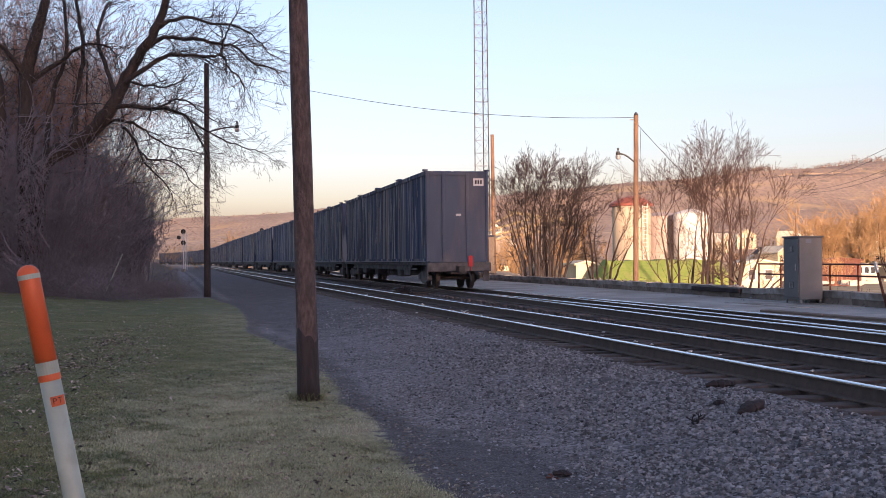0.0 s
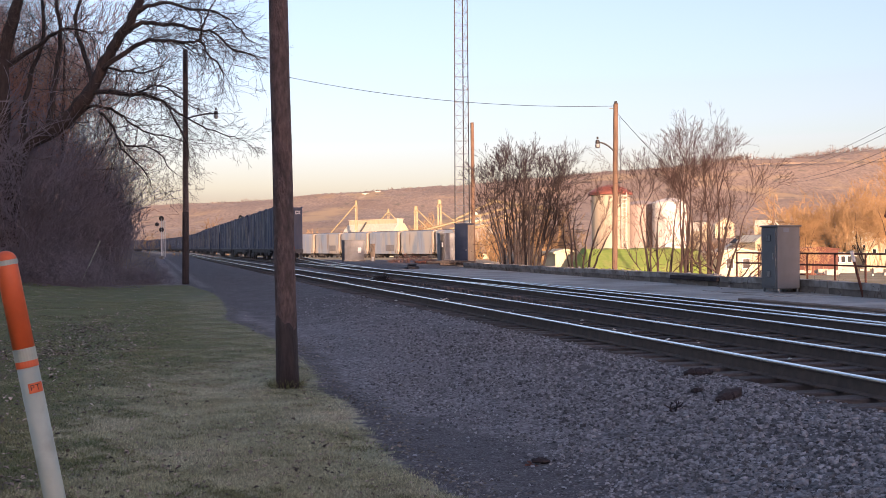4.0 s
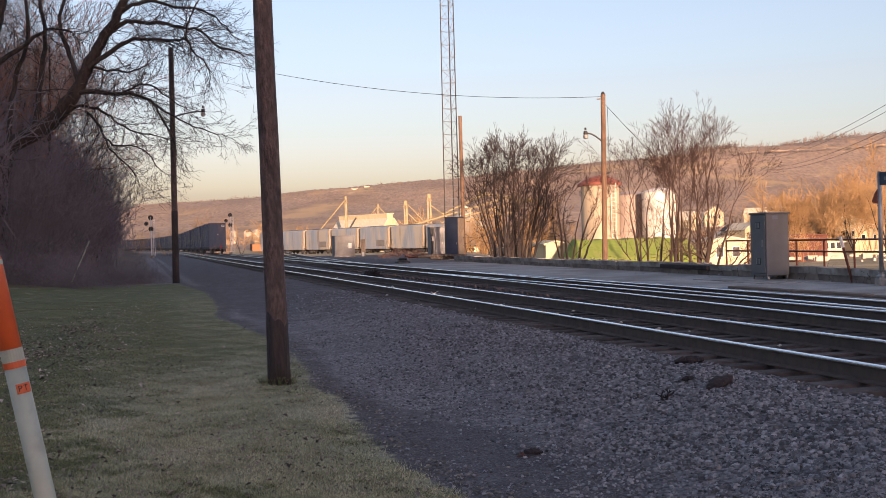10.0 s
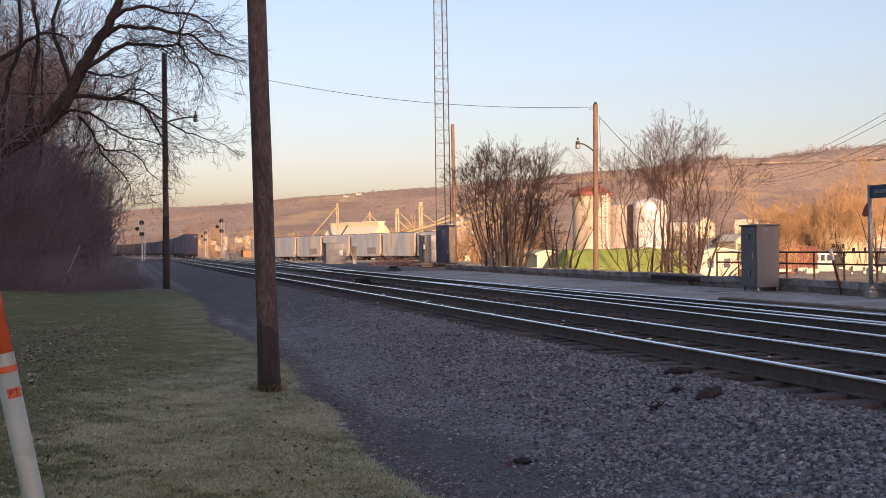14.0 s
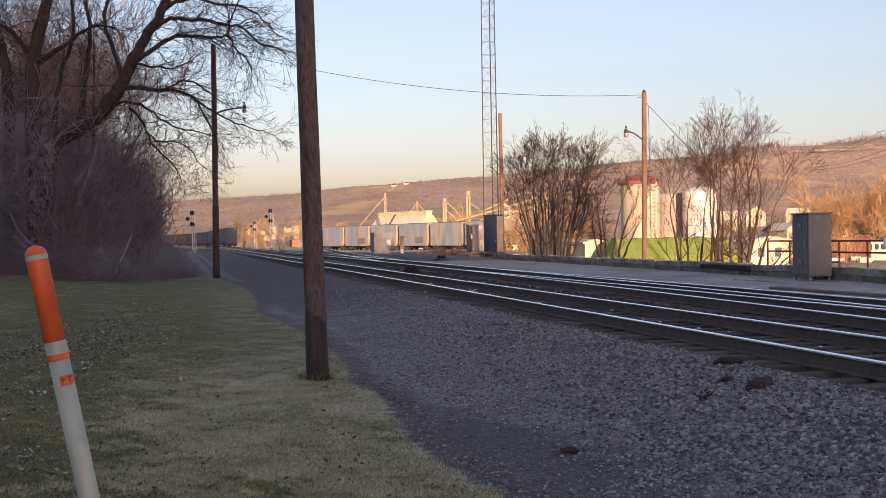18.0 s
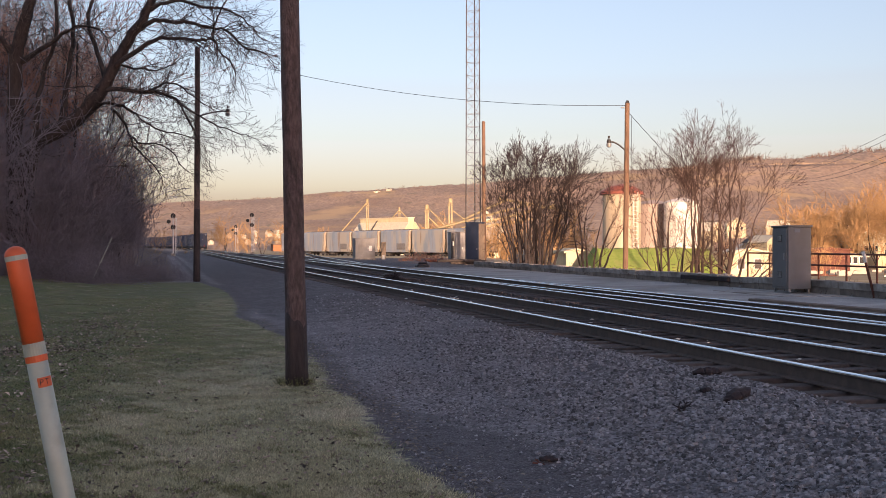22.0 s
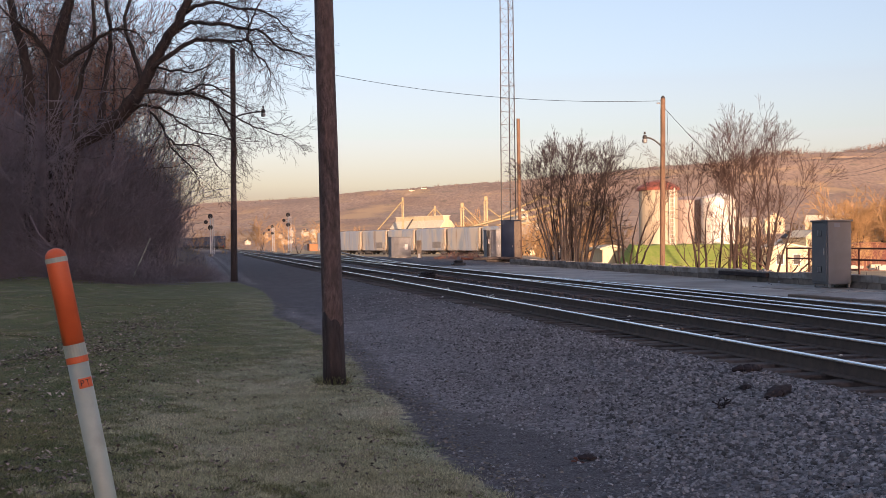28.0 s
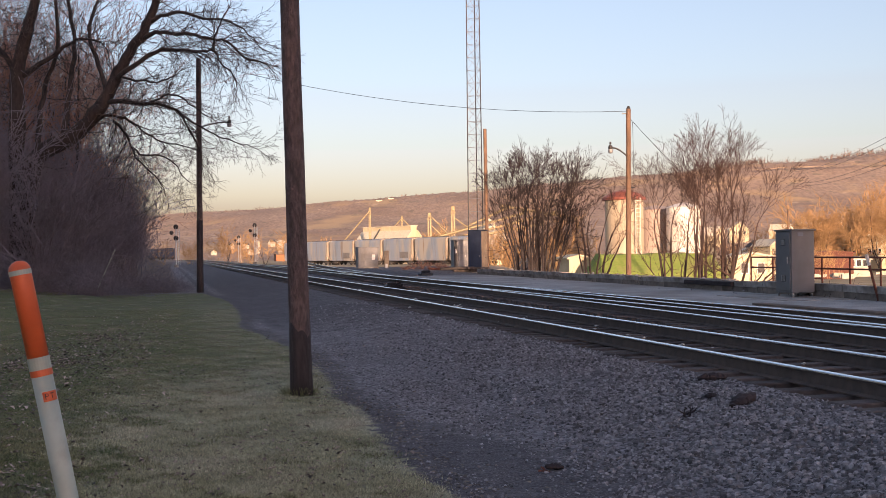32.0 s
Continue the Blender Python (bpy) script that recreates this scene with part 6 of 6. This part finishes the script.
make_signal(pose(-44.4, 191.0, 0.25), 7.0, ((0, 6.5), (0, 4.6), (-0.75, 5.5)), "colour-light signal mast with a ladder", False)
make_signal(pose(-36.75, 226.0, 0.3), 8.0, ((0, 7.5), (0, 5.5), (-0.85, 6.4)), "tall colour-light signal mast in the evening sun", False)
make_signal(pose(-53.1, 300.0, 0.0), 7.2, ((0, 6.7), (0, 4.9), (-0.85, 5.8)), "distant colour-light signal mast", False)

# ---- hopper cars on the siding ----


def make_truck(parent, y, r=0.44, wheel_mat=M_WHEEL):
    tr = part("truck", boxed(-1.05, 1.05, y - 0.18, y + 0.18, 0.40, 0.62, bevel=0.03), M_UNDER, parent)
    for x in (-1.03, 1.03):
        side = [(-1.15, 0.36), (-1.15, 0.56), (-0.45, 0.72), (0.45, 0.72), (1.15, 0.56), (1.15, 0.36), (0.75, 0.36), (0.38, 0.22), (-0.38, 0.22), (-0.75, 0.36)]
        bm = bmesh.new()
        prism(bm, side, -0.06, 0.06)
        for v in bm.verts:
            v.co = Vector((x + v.co.y, y + v.co.x, v.co.z))
        part("side_frame", bm, M_UNDER, tr)
    for dy in (-0.88, 0.88):
        bm = rodded((-0.8, y + dy, r), (0.8, y + dy, r), 0.08)
        for x in (-1, 1):
            rod(bm, (x * 0.70, y + dy, r), (x * 0.83, y + dy, r), r, sides=20)
            rod(bm, (x * 0.665, y + dy, r), (x * 0.70, y + dy, r), r + 0.025, sides=20)
        part("wheelset", bm, M_WHEEL, tr, "steel wheels on an axle")


def make_hopper(panel):
    """Short two-bay covered hopper wagon with bowed sides."""
    car = thing("hopper_car", None, "pale blue-grey covered hopper car streaked with rust", "freight car", "hopper cars")
    half = 5.42
    prof = [(-1.50, 0.80), (-1.56, 1.7), (-1.60, 2.6), (-1.60, 4.1), (-1.57, 4.45), (-0.9, 4.60), (0, 4.65), (0.9, 4.60), (1.57, 4.45), (1.60, 4.1), (1.60, 2.6), (1.56, 1.7), (1.50, 0.80)]
    bm = prism(bmesh.new(), prof, -half + 0.45, half - 0.45)
    part("body", bm, M_HOPPER, car, smooth=False)
    for e in (-1, 1):
        bm = bmesh.new()
        a = [bm.verts.new((x, e * (half - 0.448), z)) for x, z in prof]
        b = [bm.verts.new((x * 0.97, e * (half - 0.15), max(z, 1.6))) for x, z in prof]
        for i in range(len(prof)):
            bm.faces.new((a[i], a[(i + 1) % len(prof)], b[(i + 1) % len(prof)], b[i]))
        bm.faces.new(b)
        # warm sun on the car's ends is put into their tan colour
        part("slope_end", bm, M_TAN, car, "sloping end tinted tan as in warm sun")
        frame_bm = bmesh.new()
        for x in (-1.3, 1.3):
            rod(frame_bm, (x, e * (half - 0.05), 1.1), (x, e * (half - 0.10), 4.2), 0.06, sides=4)
            rod(frame_bm, (x, e * (half - 0.05), 1.15), (x, e * (half - 0.12), 2.6), 0.05, sides=4)
        for z in (1.1, 2.0, 2.9):
            rod(frame_bm, (-1.3, e * (half - 0.08), z), (1.3, e * (half - 0.08), z), 0.04, sides=4)
        part("end_frame", frame_bm, M_TAN, car, "rust-brown end frame")
        part("sill", boxed(-1.4, 1.4, min(e * (half - 1.7), e * half), max(e * (half - 1.7), e * half), 0.95, 1.12), M_UNDER, car)
        make_truck(car, e * (half - 1.7))
        part("coupler", boxed(-0.12, 0.12, min(e * half, e * (half + 0.55)), max(e * half, e * (half + 0.55)), 0.75, 0.98), M_STEEL_DARK, car)
        for y in (0.15, 1.15):
            part("end_brace", rodded((-1.52, e * (half - 0.65), 2.4), (-1.52, e * (half - y), 0.95), 0.085, sides=5), M_TAN, car, "rust-brown end brace")
    if panel:
        part("placard", boxed(-1.64, -1.615, -4.0, -1.0, 1.25, 2.3), M_HUT, car, "grey stencilled panel")
    for y in (-2.1, 2.1):
        bm = bmesh.new()
        prof2 = [(-1.46, 1.0), (1.46, 1.0), (0.6, 0.40), (-0.6, 0.40)]
        prism(bm, prof2, y - 0.9, y + 0.9)
        part("chute", bm, M_UNDER, car)
    part("roof_walk", boxed(-0.4, 0.4, -half + 0.6, half - 0.6, 4.66, 4.72), M_UNDER, car)
    return car


hop_dir = Vector((-0.5, 0.866, 0))
hoppers = []
for k in range(7):
    c = Vector((2.9, 180.0, -0.30)) + hop_dir * 11.45 * (k - 0.5)
    m = pose(c.x, c.y, c.z, 0, 0, 30.0)
    if k < 2:
        hoppers.append(make_hopper(k == 0))
        hoppers[k].matrix_basis = m
    else:
        copy_thing(hoppers[k % 2], m)

# ---- grain works ----


def make_grain_shed():
    """Long shed with a roof monitor; its gable end looks down the valley."""
    shed = thing("grain_shed", pose(-14.4, 334.0, -2.0, 0, 0, -48), "cream sheet-steel grain shed with a raised roof ridge", "industrial building")
    half, wide = 11.5, 4.2
    outline = [(-wide, 0), (-wide, 6.4), (-1.2, 10.2), (1.2, 10.2), (wide, 6.4), (wide, 0)]
    body = bmesh.new()
    prism(body, outline, -half, half)
    for v in body.verts:
        v.co = Vector((v.co.y, v.co.x, v.co.z))
    part("wall", body, M_CREAM, shed)
    for sgn in (-1, 1):
        rf = bmesh.new()
        prism(rf, [(sgn * (wide + 0.3), 6.25), (sgn * (wide + 0.3), 6.45), (sgn * 1.2, 10.45), (sgn * 1.2, 10.22)], -half - 0.2, half + 0.2)
        for v in rf.verts:
            v.co = Vector((v.co.y, v.co.x, v.co.z))
        part("roof", rf, M_SHED_ROOF, shed)
    part("monitor", boxed(-half + 0.4, half - 0.4, -1.15, 1.15, 10.2, 11.6), M_CREAM, shed)
    part("monitor_roof", boxed(-half + 0.2, half - 0.2, -1.4, 1.4, 11.6, 11.8), M_SHED_ROOF, shed)
    part("gutter_pipe", rodded((-3.6, -wide - 0.4, 6.0), (-2.6, -1.4, 11.0), 0.22), M_STEEL_DARK, shed)


make_grain_shed()


def make_leg(x, y, top, label, pipes, w=0.9):
    """A bucket-elevator leg with spouts."""
    leg = thing("grain_elevator_leg", pose(x, y, -2.0), label, "elevator leg", "grain elevator legs")
    t = top + 2
    part("trunk", boxed(-w, -w * 0.2, -0.3, 0.3, 0, t - 1.0), M_LEG, leg)
    part("trunk", boxed(w * 0.2, w, -0.3, 0.3, 0, t - 1.0), M_LEG, leg)
    part("head", boxed(-w * 0.9, w * 0.9, -0.5, 0.5, t - 1.0, t + 0.4, bevel=0.12), M_LEG, leg)
    part("platform", boxed(-w * 1.5, w * 1.5, -0.9, 0.9, t - 1.6, t - 1.45), M_LEG, leg)
    for dx, dz0, dx2, dz1 in pipes:
        part("spout", rodded((dx, -0.4, dz0 + 2), (dx2, -0.4, dz1 + 2), 0.19, sides=8), M_LEG, leg)
    return leg


make_leg(-19.6, 326.0, 14.8, "tall thin grain elevator leg with a long spout", ((0, 14.2, -8.4, 4.6),), 0.35)
make_leg(-10.6, 335.0, 12.6, "small distributor frame on the shed roof", ((-0.2, 12.0, -2.4, 9.6), (0.2, 12.0, 2.4, 9.6)), 0.3)
make_leg(-2.3, 320.0, 12.8, "cream grain elevator leg with sloping spouts", ((0.6, 12.0, 5.4, 6.8), (0.6, 9.5, 4.5, 5.6)), 0.55)
make_leg(4.4, 320.0, 14.6, "tall cream grain elevator leg", ((0.6, 11.5, 7.6, 6.2),), 0.6)
conveyor = thing("conveyor", None, "long sloping cream conveyor gallery", "conveyor")
for a, b in (((-1, 318, 6.0), (28, 318, 13.6)), ((5.5, 319, 6.0), (34, 319, 13.0)), ((1.0, 317, 4.6), (30, 317, 9.6)), ((8.0, 321, 9.0), (20, 321, 14.4)), ((18.0, 321, 15.0), (40, 321, 11.0))):
    part("gallery", rodded(a, b, 0.34, sides=6), M_LEG, conveyor)
for x in (2, 9, 16, 23):
    z = 6.2 + (x + 1) * 0.262
    part("bent", rodded((x, 318, -2), (x, 318, z), 0.18, sides=5), M_CREAM, conveyor)
bin_house = thing("grain_bin", pose(15.0, 330.0, -2), "cream conical grain bin", "grain bin", "grain bins")
part("shell", lathe(bmesh.new(), [(7.0, 0), (7.0, 6.5)], 28), M_CREAM, bin_house)
part("roof", lathe(bmesh.new(), [(7.3, 6.5), (1.0, 13.0), (0.6, 13.6)], 28), M_SHED_ROOF, bin_house)

# ---- tanks and turf bank ----


def make_tanks():
    silo = thing("storage_silo", pose(21.6, 130.0, -2.5), "cream storage silo with a red domed roof and ladder cage", "silo")
    part("shell", lathe(bmesh.new(), [(2.2, 0), (2.2, 10.0)], 28), M_SILO, silo, smooth=False)
    part("roof", lathe(bmesh.new(), [(2.6, 10.0), (2.5, 10.3), (1.5, 10.9), (0.3, 11.2)], 28), M_RED_ROOF, silo, "red domed roof")
    lad = bmesh.new()
    for dx in (0.9, 1.45):
        rod(lad, (dx, -2.35, 0), (dx, -2.35, 10.2), 0.05, sides=4)
    z = 0.4
    while z < 10:
        rod(lad, (0.9, -2.35, z), (1.45, -2.35, z), 0.035, sides=4)
        z += 0.45
    part("ladder", lad, M_TANK, silo)
    for x, y, r, h, mat, label in ((28.7, 131.0, 2.0, 9.1, M_TANK, "white upright storage tank in full sun"), (26.1, 135.0, 2.3, 9.0, M_TANK_DULL, "dull pinkish upright storage tank with rust streaks")):
        tank = thing("storage_tank", pose(x, y, -2.5), label, "tank", "storage tanks")
        part("shell", lathe(bmesh.new(), [(r, 0), (r, h)], 36), mat, tank)
        part("roof", lathe(bmesh.new(), [(r + 0.1, h), (r * 0.5, h + 0.4), (0.3, h + 0.55)], 36), mat, tank)
        for z in (3.0, 6.1):
            part("seam", lathe(bmesh.new(), [(r + 0.03, z), (r + 0.03, z + 0.12)], 36), mat, tank)
    bank = bmesh.new()
    rnd = random.Random(9)
    prev = None
    for k in range(39):
        x = 13.5 + k * 0.42
        j = rnd.uniform(-0.08, 0.08)
        taper = min(1.0, 0.15 + k / 7, 0.15 + (38 - k) / 7)
        ring = [bank.verts.new((x, y, -3.0 + (z + 3.0 + (j if z > 0 else 0)) * taper)) for y, z in ((104, -3.0), (107.5, -0.4), (111, 1.30), (114, 1.38), (119, -3.0))]
        if prev:
            for i in range(4):
                bank.faces.new((prev[i], prev[i + 1], ring[i + 1], ring[i]))
        else:
            bank.faces.new(ring)
        prev = ring
    bank.faces.new(prev)
    tagged(part("turf_bank", bank, M_BERM), "bright green turf bank in front of the tanks", "bank", kind="structure")


make_tanks()

# ---- houses ----


def make_house(m, w, d, h, wall_mat, roof_mat, label, rise=2.0, windows=3, group="houses in the valley"):
    hs = thing("house", m, label, "house", group)
    part("wall", prism(bmesh.new(), [(-w / 2, -1.5), (-w / 2, h), (0, h + rise), (w / 2, h), (w / 2, -1.5)], -d / 2, d / 2), wall_mat, hs)
    rf = bmesh.new()
    for s in (-1, 1):
        prism(rf, [(s * (w / 2 + 0.3), h - 0.15), (s * (w / 2 + 0.3), h + 0.05), (0, h + rise + 0.22), (0, h + rise + 0.02)], -d / 2 - 0.3, d / 2 + 0.3)
    part("roof", rf, roof_mat, hs)
    for k in range(windows):
        x = (k + 0.5) / windows * w * 0.8 - w * 0.4
        win = part("window", boxed(x - 0.45, x + 0.45, -d / 2 - 0.05, -d / 2 - 0.004, h * 0.45, h * 0.45 + 1.2), M_WHITE, hs)
        part("pane", boxed(x - 0.36, x + 0.36, -d / 2 - 0.08, -d / 2 - 0.054, h * 0.45 + 0.08, h * 0.45 + 1.12), M_PANE, win)
    return hs


make_house(pose(72.0, 194.0, -2.6, 0, 0, 4), 4.2, 3.0, 2.2, M_SIDING, M_SIDING, "small white cabin with dark windows", 0.35, 3)
make_house(pose(61.0, 175.0, -2.6), 6.0, 4.0, 3.5, M_BRICK_RED, M_BRICK_RED, "low red shed beyond the fence", 0.12, 0)
make_house(pose(35.0, 128.0, -2.6), 4.6, 6.0, 3.4, M_CREAM, M_SHED_ROOF, "low white storage building", 0.3, 2)
make_house(pose(12.7, 173.5, -2.4, 0, 0, 8), 4.4, 5.0, 5.9, M_CASE, M_HUT, "grey works building beside the hopper cars", 0.25, 1)
make_house(pose(14.2, 118.0, -2.4, 0, 0, 10), 2.1, 4.0, 3.4, M_CREAM, M_CREAM, "cream works building behind bare trees", 0.15, 0)
rh = random.Random(77)
for k in range(15):
    y = 232 + rh.uniform(0, 50)
    x = y * (0.275 + 0.0095 * k)
    make_house(pose(x, y, -2.6, 0, 0, rh.uniform(-25, 25)), rh.uniform(3, 6), rh.uniform(4, 6), rh.uniform(3.0, 6.5), (M_CREAM, M_SIDING)[k % 2], (M_SHED_ROOF, M_ROOF_DARK)[k % 2], "small cream house among golden trees", rh.uniform(0.6, 1.4), 2)
for k in range(34):
    x, y = rh.uniform(70, 180), rh.uniform(290, 440)
    z = -2.5 + 0.035 * max(0, y - 190)
    make_house(pose(x, y, z, 0, 0, rh.uniform(-60, 60)), rh.uniform(4, 8), rh.uniform(5, 9), rh.uniform(2.4, 4.2), (M_SIDING, M_CREAM)[k % 2], (M_ROOF_DARK, M_SHED_ROOF)[k % 2], "small house in the sunlit valley", rh.uniform(1.4, 2.6), rh.choice((2, 3)))
for k in range(10):
    y = rh.uniform(640, 760)
    x = -y * rh.uniform(0.13, 0.205)
    make_house(pose(x, y, 3.0 + rh.uniform(0, 7), 0, 0, rh.uniform(-50, 50)), rh.uniform(2.0, 3.6), rh.uniform(3, 4), rh.uniform(0.9, 1.5), M_SIDING, (M_ROOF_DARK, M_SHED_ROOF)[k % 2], "distant pale house below the hill", rh.uniform(0.8, 1.4), 0)
caboose = thing("equipment_container", pose(-41.5, 301.0, 0.0, 0, 0, 14), "rusty orange freight container beside the far tracks", "container")
part("box", boxed(-1.8, 1.8, 0, 6, 0.1, 1.9, bevel=0.04), M_ORANGE_RUST, caboose)
part("roof", boxed(-1.9, 1.9, -0.1, 6.1, 1.9, 2.0), M_STEEL_DARK, caboose)

# ---- the train ----
CAR_LENGTH, REAR_Y = 26.8, 46.15
run = spline([(0, 0), (1, 14.75), (2, 29.6), (3, 43.9), (4, 57.4), (6, 84.1), (9, 124.2), (13, 178.3), (20, 273.1), (32, 435.8)])


def make_container(parent, y0, number, mat, tan):
    """One tall ribbed waste container, 6.1 m long."""
    w, z0, z1, length = 1.33, 1.12, 4.90, 6.02
    con = part("container", boxed(-w + 0.05, w - 0.05, y0, y0 + length, z0, z1 - 0.06, bevel=0.01), mat, parent)
    ribs = bmesh.new()
    n = 7
    for s in (-1, 1):
        for k in range(n):
            y = y0 + 0.10 + (length - 0.2) * k / (n - 1)
            box(ribs, min(s * (w - 0.06), s * (w - 0.036)), max(s * (w - 0.06), s * (w - 0.036)), y - 0.16, y + 0.16, z0 + 0.05, z1 - 0.05)
        box(ribs, min(s * (w - 0.06), s * (w + 0.02)), max(s * (w - 0.06), s * (w + 0.02)), y0, y0 + length, z0, z0 + 0.14)
        box(ribs, min(s * (w - 0.06), s * (w + 0.02)), max(s * (w - 0.06), s * (w + 0.02)), y0, y0 + length, z1 - 0.16, z1)
    part("side_ribs", ribs, mat, con)
    lid = bmesh.new()
    box(lid, -w, w, y0 + 0.02, y0 + length - 0.02, z1 - 0.06, z1, bevel=0.02)
    for s in (-1, 1):
        for y in (y0 + 0.12, y0 + length - 0.12):
            box(lid, s * w - 0.1, s * w + 0.1, y - 0.1, y + 0.1, z1, z1 + 0.07)
    part("lid", lid, mat, con)
    # pale strip stands in for the bright line along the container's lower edge
    part("edge_highlight", boxed(-w - 0.024, -w - 0.006, y0 + 0.05, y0 + length - 0.05, z0 - 0.005, z0 + 0.03), M_SCUFF, con, "pale strip that imitates a highlight along the bottom edge")
    if number in (1, 2):
        part("corner_post", boxed(-w - 0.014, -w + 0.02, y0 + 0.01, y0 + 0.11, z0 + 0.16, z1 - 0.18), M_SCUFF, con, "corner post with scraped pale paint")
    if tan:
        part("dusty_panel", boxed(-w - 0.022, -w - 0.008, y0 + 0.35, y0 + 1.15, z0 + 0.2, z1 - 1.2), M_TAN, con, "tan dust-stained side panel")
    return con


def make_freight_car(rear):
    car = thing("freight_car", None, "long flat car loaded with four dark blue waste containers", "freight car", "cars of the freight train")
    half = CAR_LENGTH / 2 - 0.5
    part("deck", boxed(-1.33, 1.33, -half, half, 0.98, 1.10, bevel=0.02), M_UNDER, car)
    part("centre_sill", boxed(-0.35, 0.35, -half, half, 0.62, 0.98), M_UNDER, car)
    bm = prism(bmesh.new(), [(-half + 3.6, 0.98), (half - 3.6, 0.98), (half - 4.2, 0.76), (-half + 4.2, 0.76)], -0.04, 0.04)
    for s in (-1, 1):
        b2 = bm.copy()
        for v in b2.verts:
            v.co = Vector((s * 1.22 + v.co.y, v.co.x, v.co.z))
        part("side_sill", b2, M_UNDER, car)
    bm.free()
    for y in (-half + 2.0, half - 2.0):
        make_truck(car, y)
    rnd = random.Random(14 + rear)
    for k in range(34):
        y, h = rnd.uniform(-half + 0.6, half - 0.6), rnd.uniform(0.2, 1.0) ** 2 * 2.4
        z = rnd.uniform(1.3, 4.6 - h)
        part("scuff", boxed(-1.318, -1.300, y, y + rnd.uniform(0.02, 0.07), z, z + h), M_SCUFF if k % 3 else M_TAN, car, "pale scraped paint")
    part("brake_reservoir", rodded((-0.85, -3.2, 0.66), (-0.85, -1.4, 0.66), 0.22, sides=12), M_UNDER, car)
    for y, w, z0 in ((-8.6, 1.5, 0.52), (-6.2, 0.8, 0.44), (4.4, 1.2, 0.50), (7.4, 0.7, 0.40)):
        part("equipment_box", boxed(-1.24, -0.72, y, y + w, z0, 0.96, bevel=0.03), M_UNDER, car)
    part("brake_pipe", rodded((-1.18, -half + 3.0, 0.80), (-1.18, half - 3.0, 0.80), 0.035), M_SCUFF, car)
    part("brake_box", boxed(-1.1, -0.5, 1.0, 2.2, 0.45, 0.80, bevel=0.03), M_UNDER, car)
    part("brake_rod", rodded((0.55, -8.0, 0.62), (0.55, 8.0, 0.62), 0.03), M_UNDER, car)
    for y in (-half + 0.5, half - 0.5):
        for x in (-1.25, 1.25):
            part("grab_ladder", boxed(x - 0.03, x + 0.03, y - 0.2, y + 0.2, 0.35, 0.98), M_UNDER, car)
    for e in (-1, 1):
        part("end_beam", boxed(-1.36, 1.36, min(e * half, e * (half + 0.1)), max(e * half, e * (half + 0.1)), 0.72, 1.08, bevel=0.02), M_UNDER, car)
        part("coupler", boxed(-0.14, 0.14, min(e * half, e * (half + 0.52)), max(e * half, e * (half + 0.52)), 0.68, 0.95, bevel=0.03), M_STEEL_DARK, car)
    for k in range(4):
        con = make_container(car, -half + 0.25 + k * 6.22, k, M_NAVY, (not rear) and k == 0)
    if rear:
        y = -half + 0.25
        face = part("end_face", boxed(-1.31, 1.31, y - 0.03, y - 0.002, 1.13, 4.86), M_NAVY_END, car, "dark end wall, greyer than the sides")
        for x in (-1.27, -0.60, 0.42, 1.27):
            part("end_post", boxed(x - 0.06, x + 0.06, y - 0.09, y - 0.031, 1.15, 4.84, bevel=0.01), M_NAVY_END, face)
        for z in (1.17, 4.78):
            part("end_rail", boxed(-1.2, 1.2, y - 0.08, y - 0.033, z - 0.06, z + 0.06), M_NAVY_END, face)
        plate = part("number_plate", boxed(0.70, 1.14, y - 0.052, y - 0.032, 4.28, 4.60), M_WHITE, face, "white number plate with unreadable marks")
        for k in range(3):
            part("mark", boxed(0.77 + k * 0.11, 0.84 + k * 0.11, y - 0.058, y - 0.0525, 4.36, 4.52), M_STEEL_DARK, plate)
        part("notice", boxed(-0.06, 0.16, y - 0.05, y - 0.032, 3.02, 3.12), M_WHITE, face, "small white notice")
        part("marker_flag", boxed(0.38, 0.56, y - 0.42, y - 0.38, 0.92, 1.36, bevel=0.01), M_RED, car, "red rear-end marker")
        part("marker_pole", rodded((0.47, y - 0.36, 0.75), (0.47, y - 0.36, 1.4), 0.02), M_RED, car)
        part("ladder_step", boxed(1.05, 1.3, y - 0.2, y - 0.12, 0.30, 0.98), M_UNDER, car)
        part("air_hose", tube(bmesh.new(), [(0.35, y - 0.3, 0.75), (0.4, y - 0.55, 0.55), (0.42, y - 0.6, 0.3)], [0.03] * 3, 6), M_STEEL_DARK, car)
    return car


CARS = [make_freight_car(True)]
plain_car = make_freight_car(False)
CARS.append(plain_car)
for k in range(16):
    CARS.append(copy_thing(plain_car, pose(0, 0, 0)))


def path_table():
    ys = np.arange(-20, 1000, 1.0)
    xs = track_far(ys)
    d = np.concatenate([[0], np.cumsum(np.hypot(np.diff(xs), np.diff(ys)))])
    return d, xs, ys


def motions():
    d, xs, ys = path_table()
    d0 = float(np.interp(REAR_Y, ys, d))

    def at(u):
        return Vector((float(np.interp(u, d, xs)), float(np.interp(u, d, ys)), RAIL_TOP))

    for k, car in enumerate(CARS):
        rows = []
        for i in range(0, 65):
            t = i * 0.5
            mid = d0 + float(run(t)) + CAR_LENGTH * (k + 0.5)
            if mid > d[-1] - 20:
                mid = d[-1] - 20 - 0.01 * (32 - t)
            a, b = at(mid - 9), at(mid + 9)
            rows.append((t, pose(*((a + b) / 2), 0, 0, math.degrees(math.atan2(-(b.x - a.x), b.y - a.y)))))
        walk(car, rows)


motions()
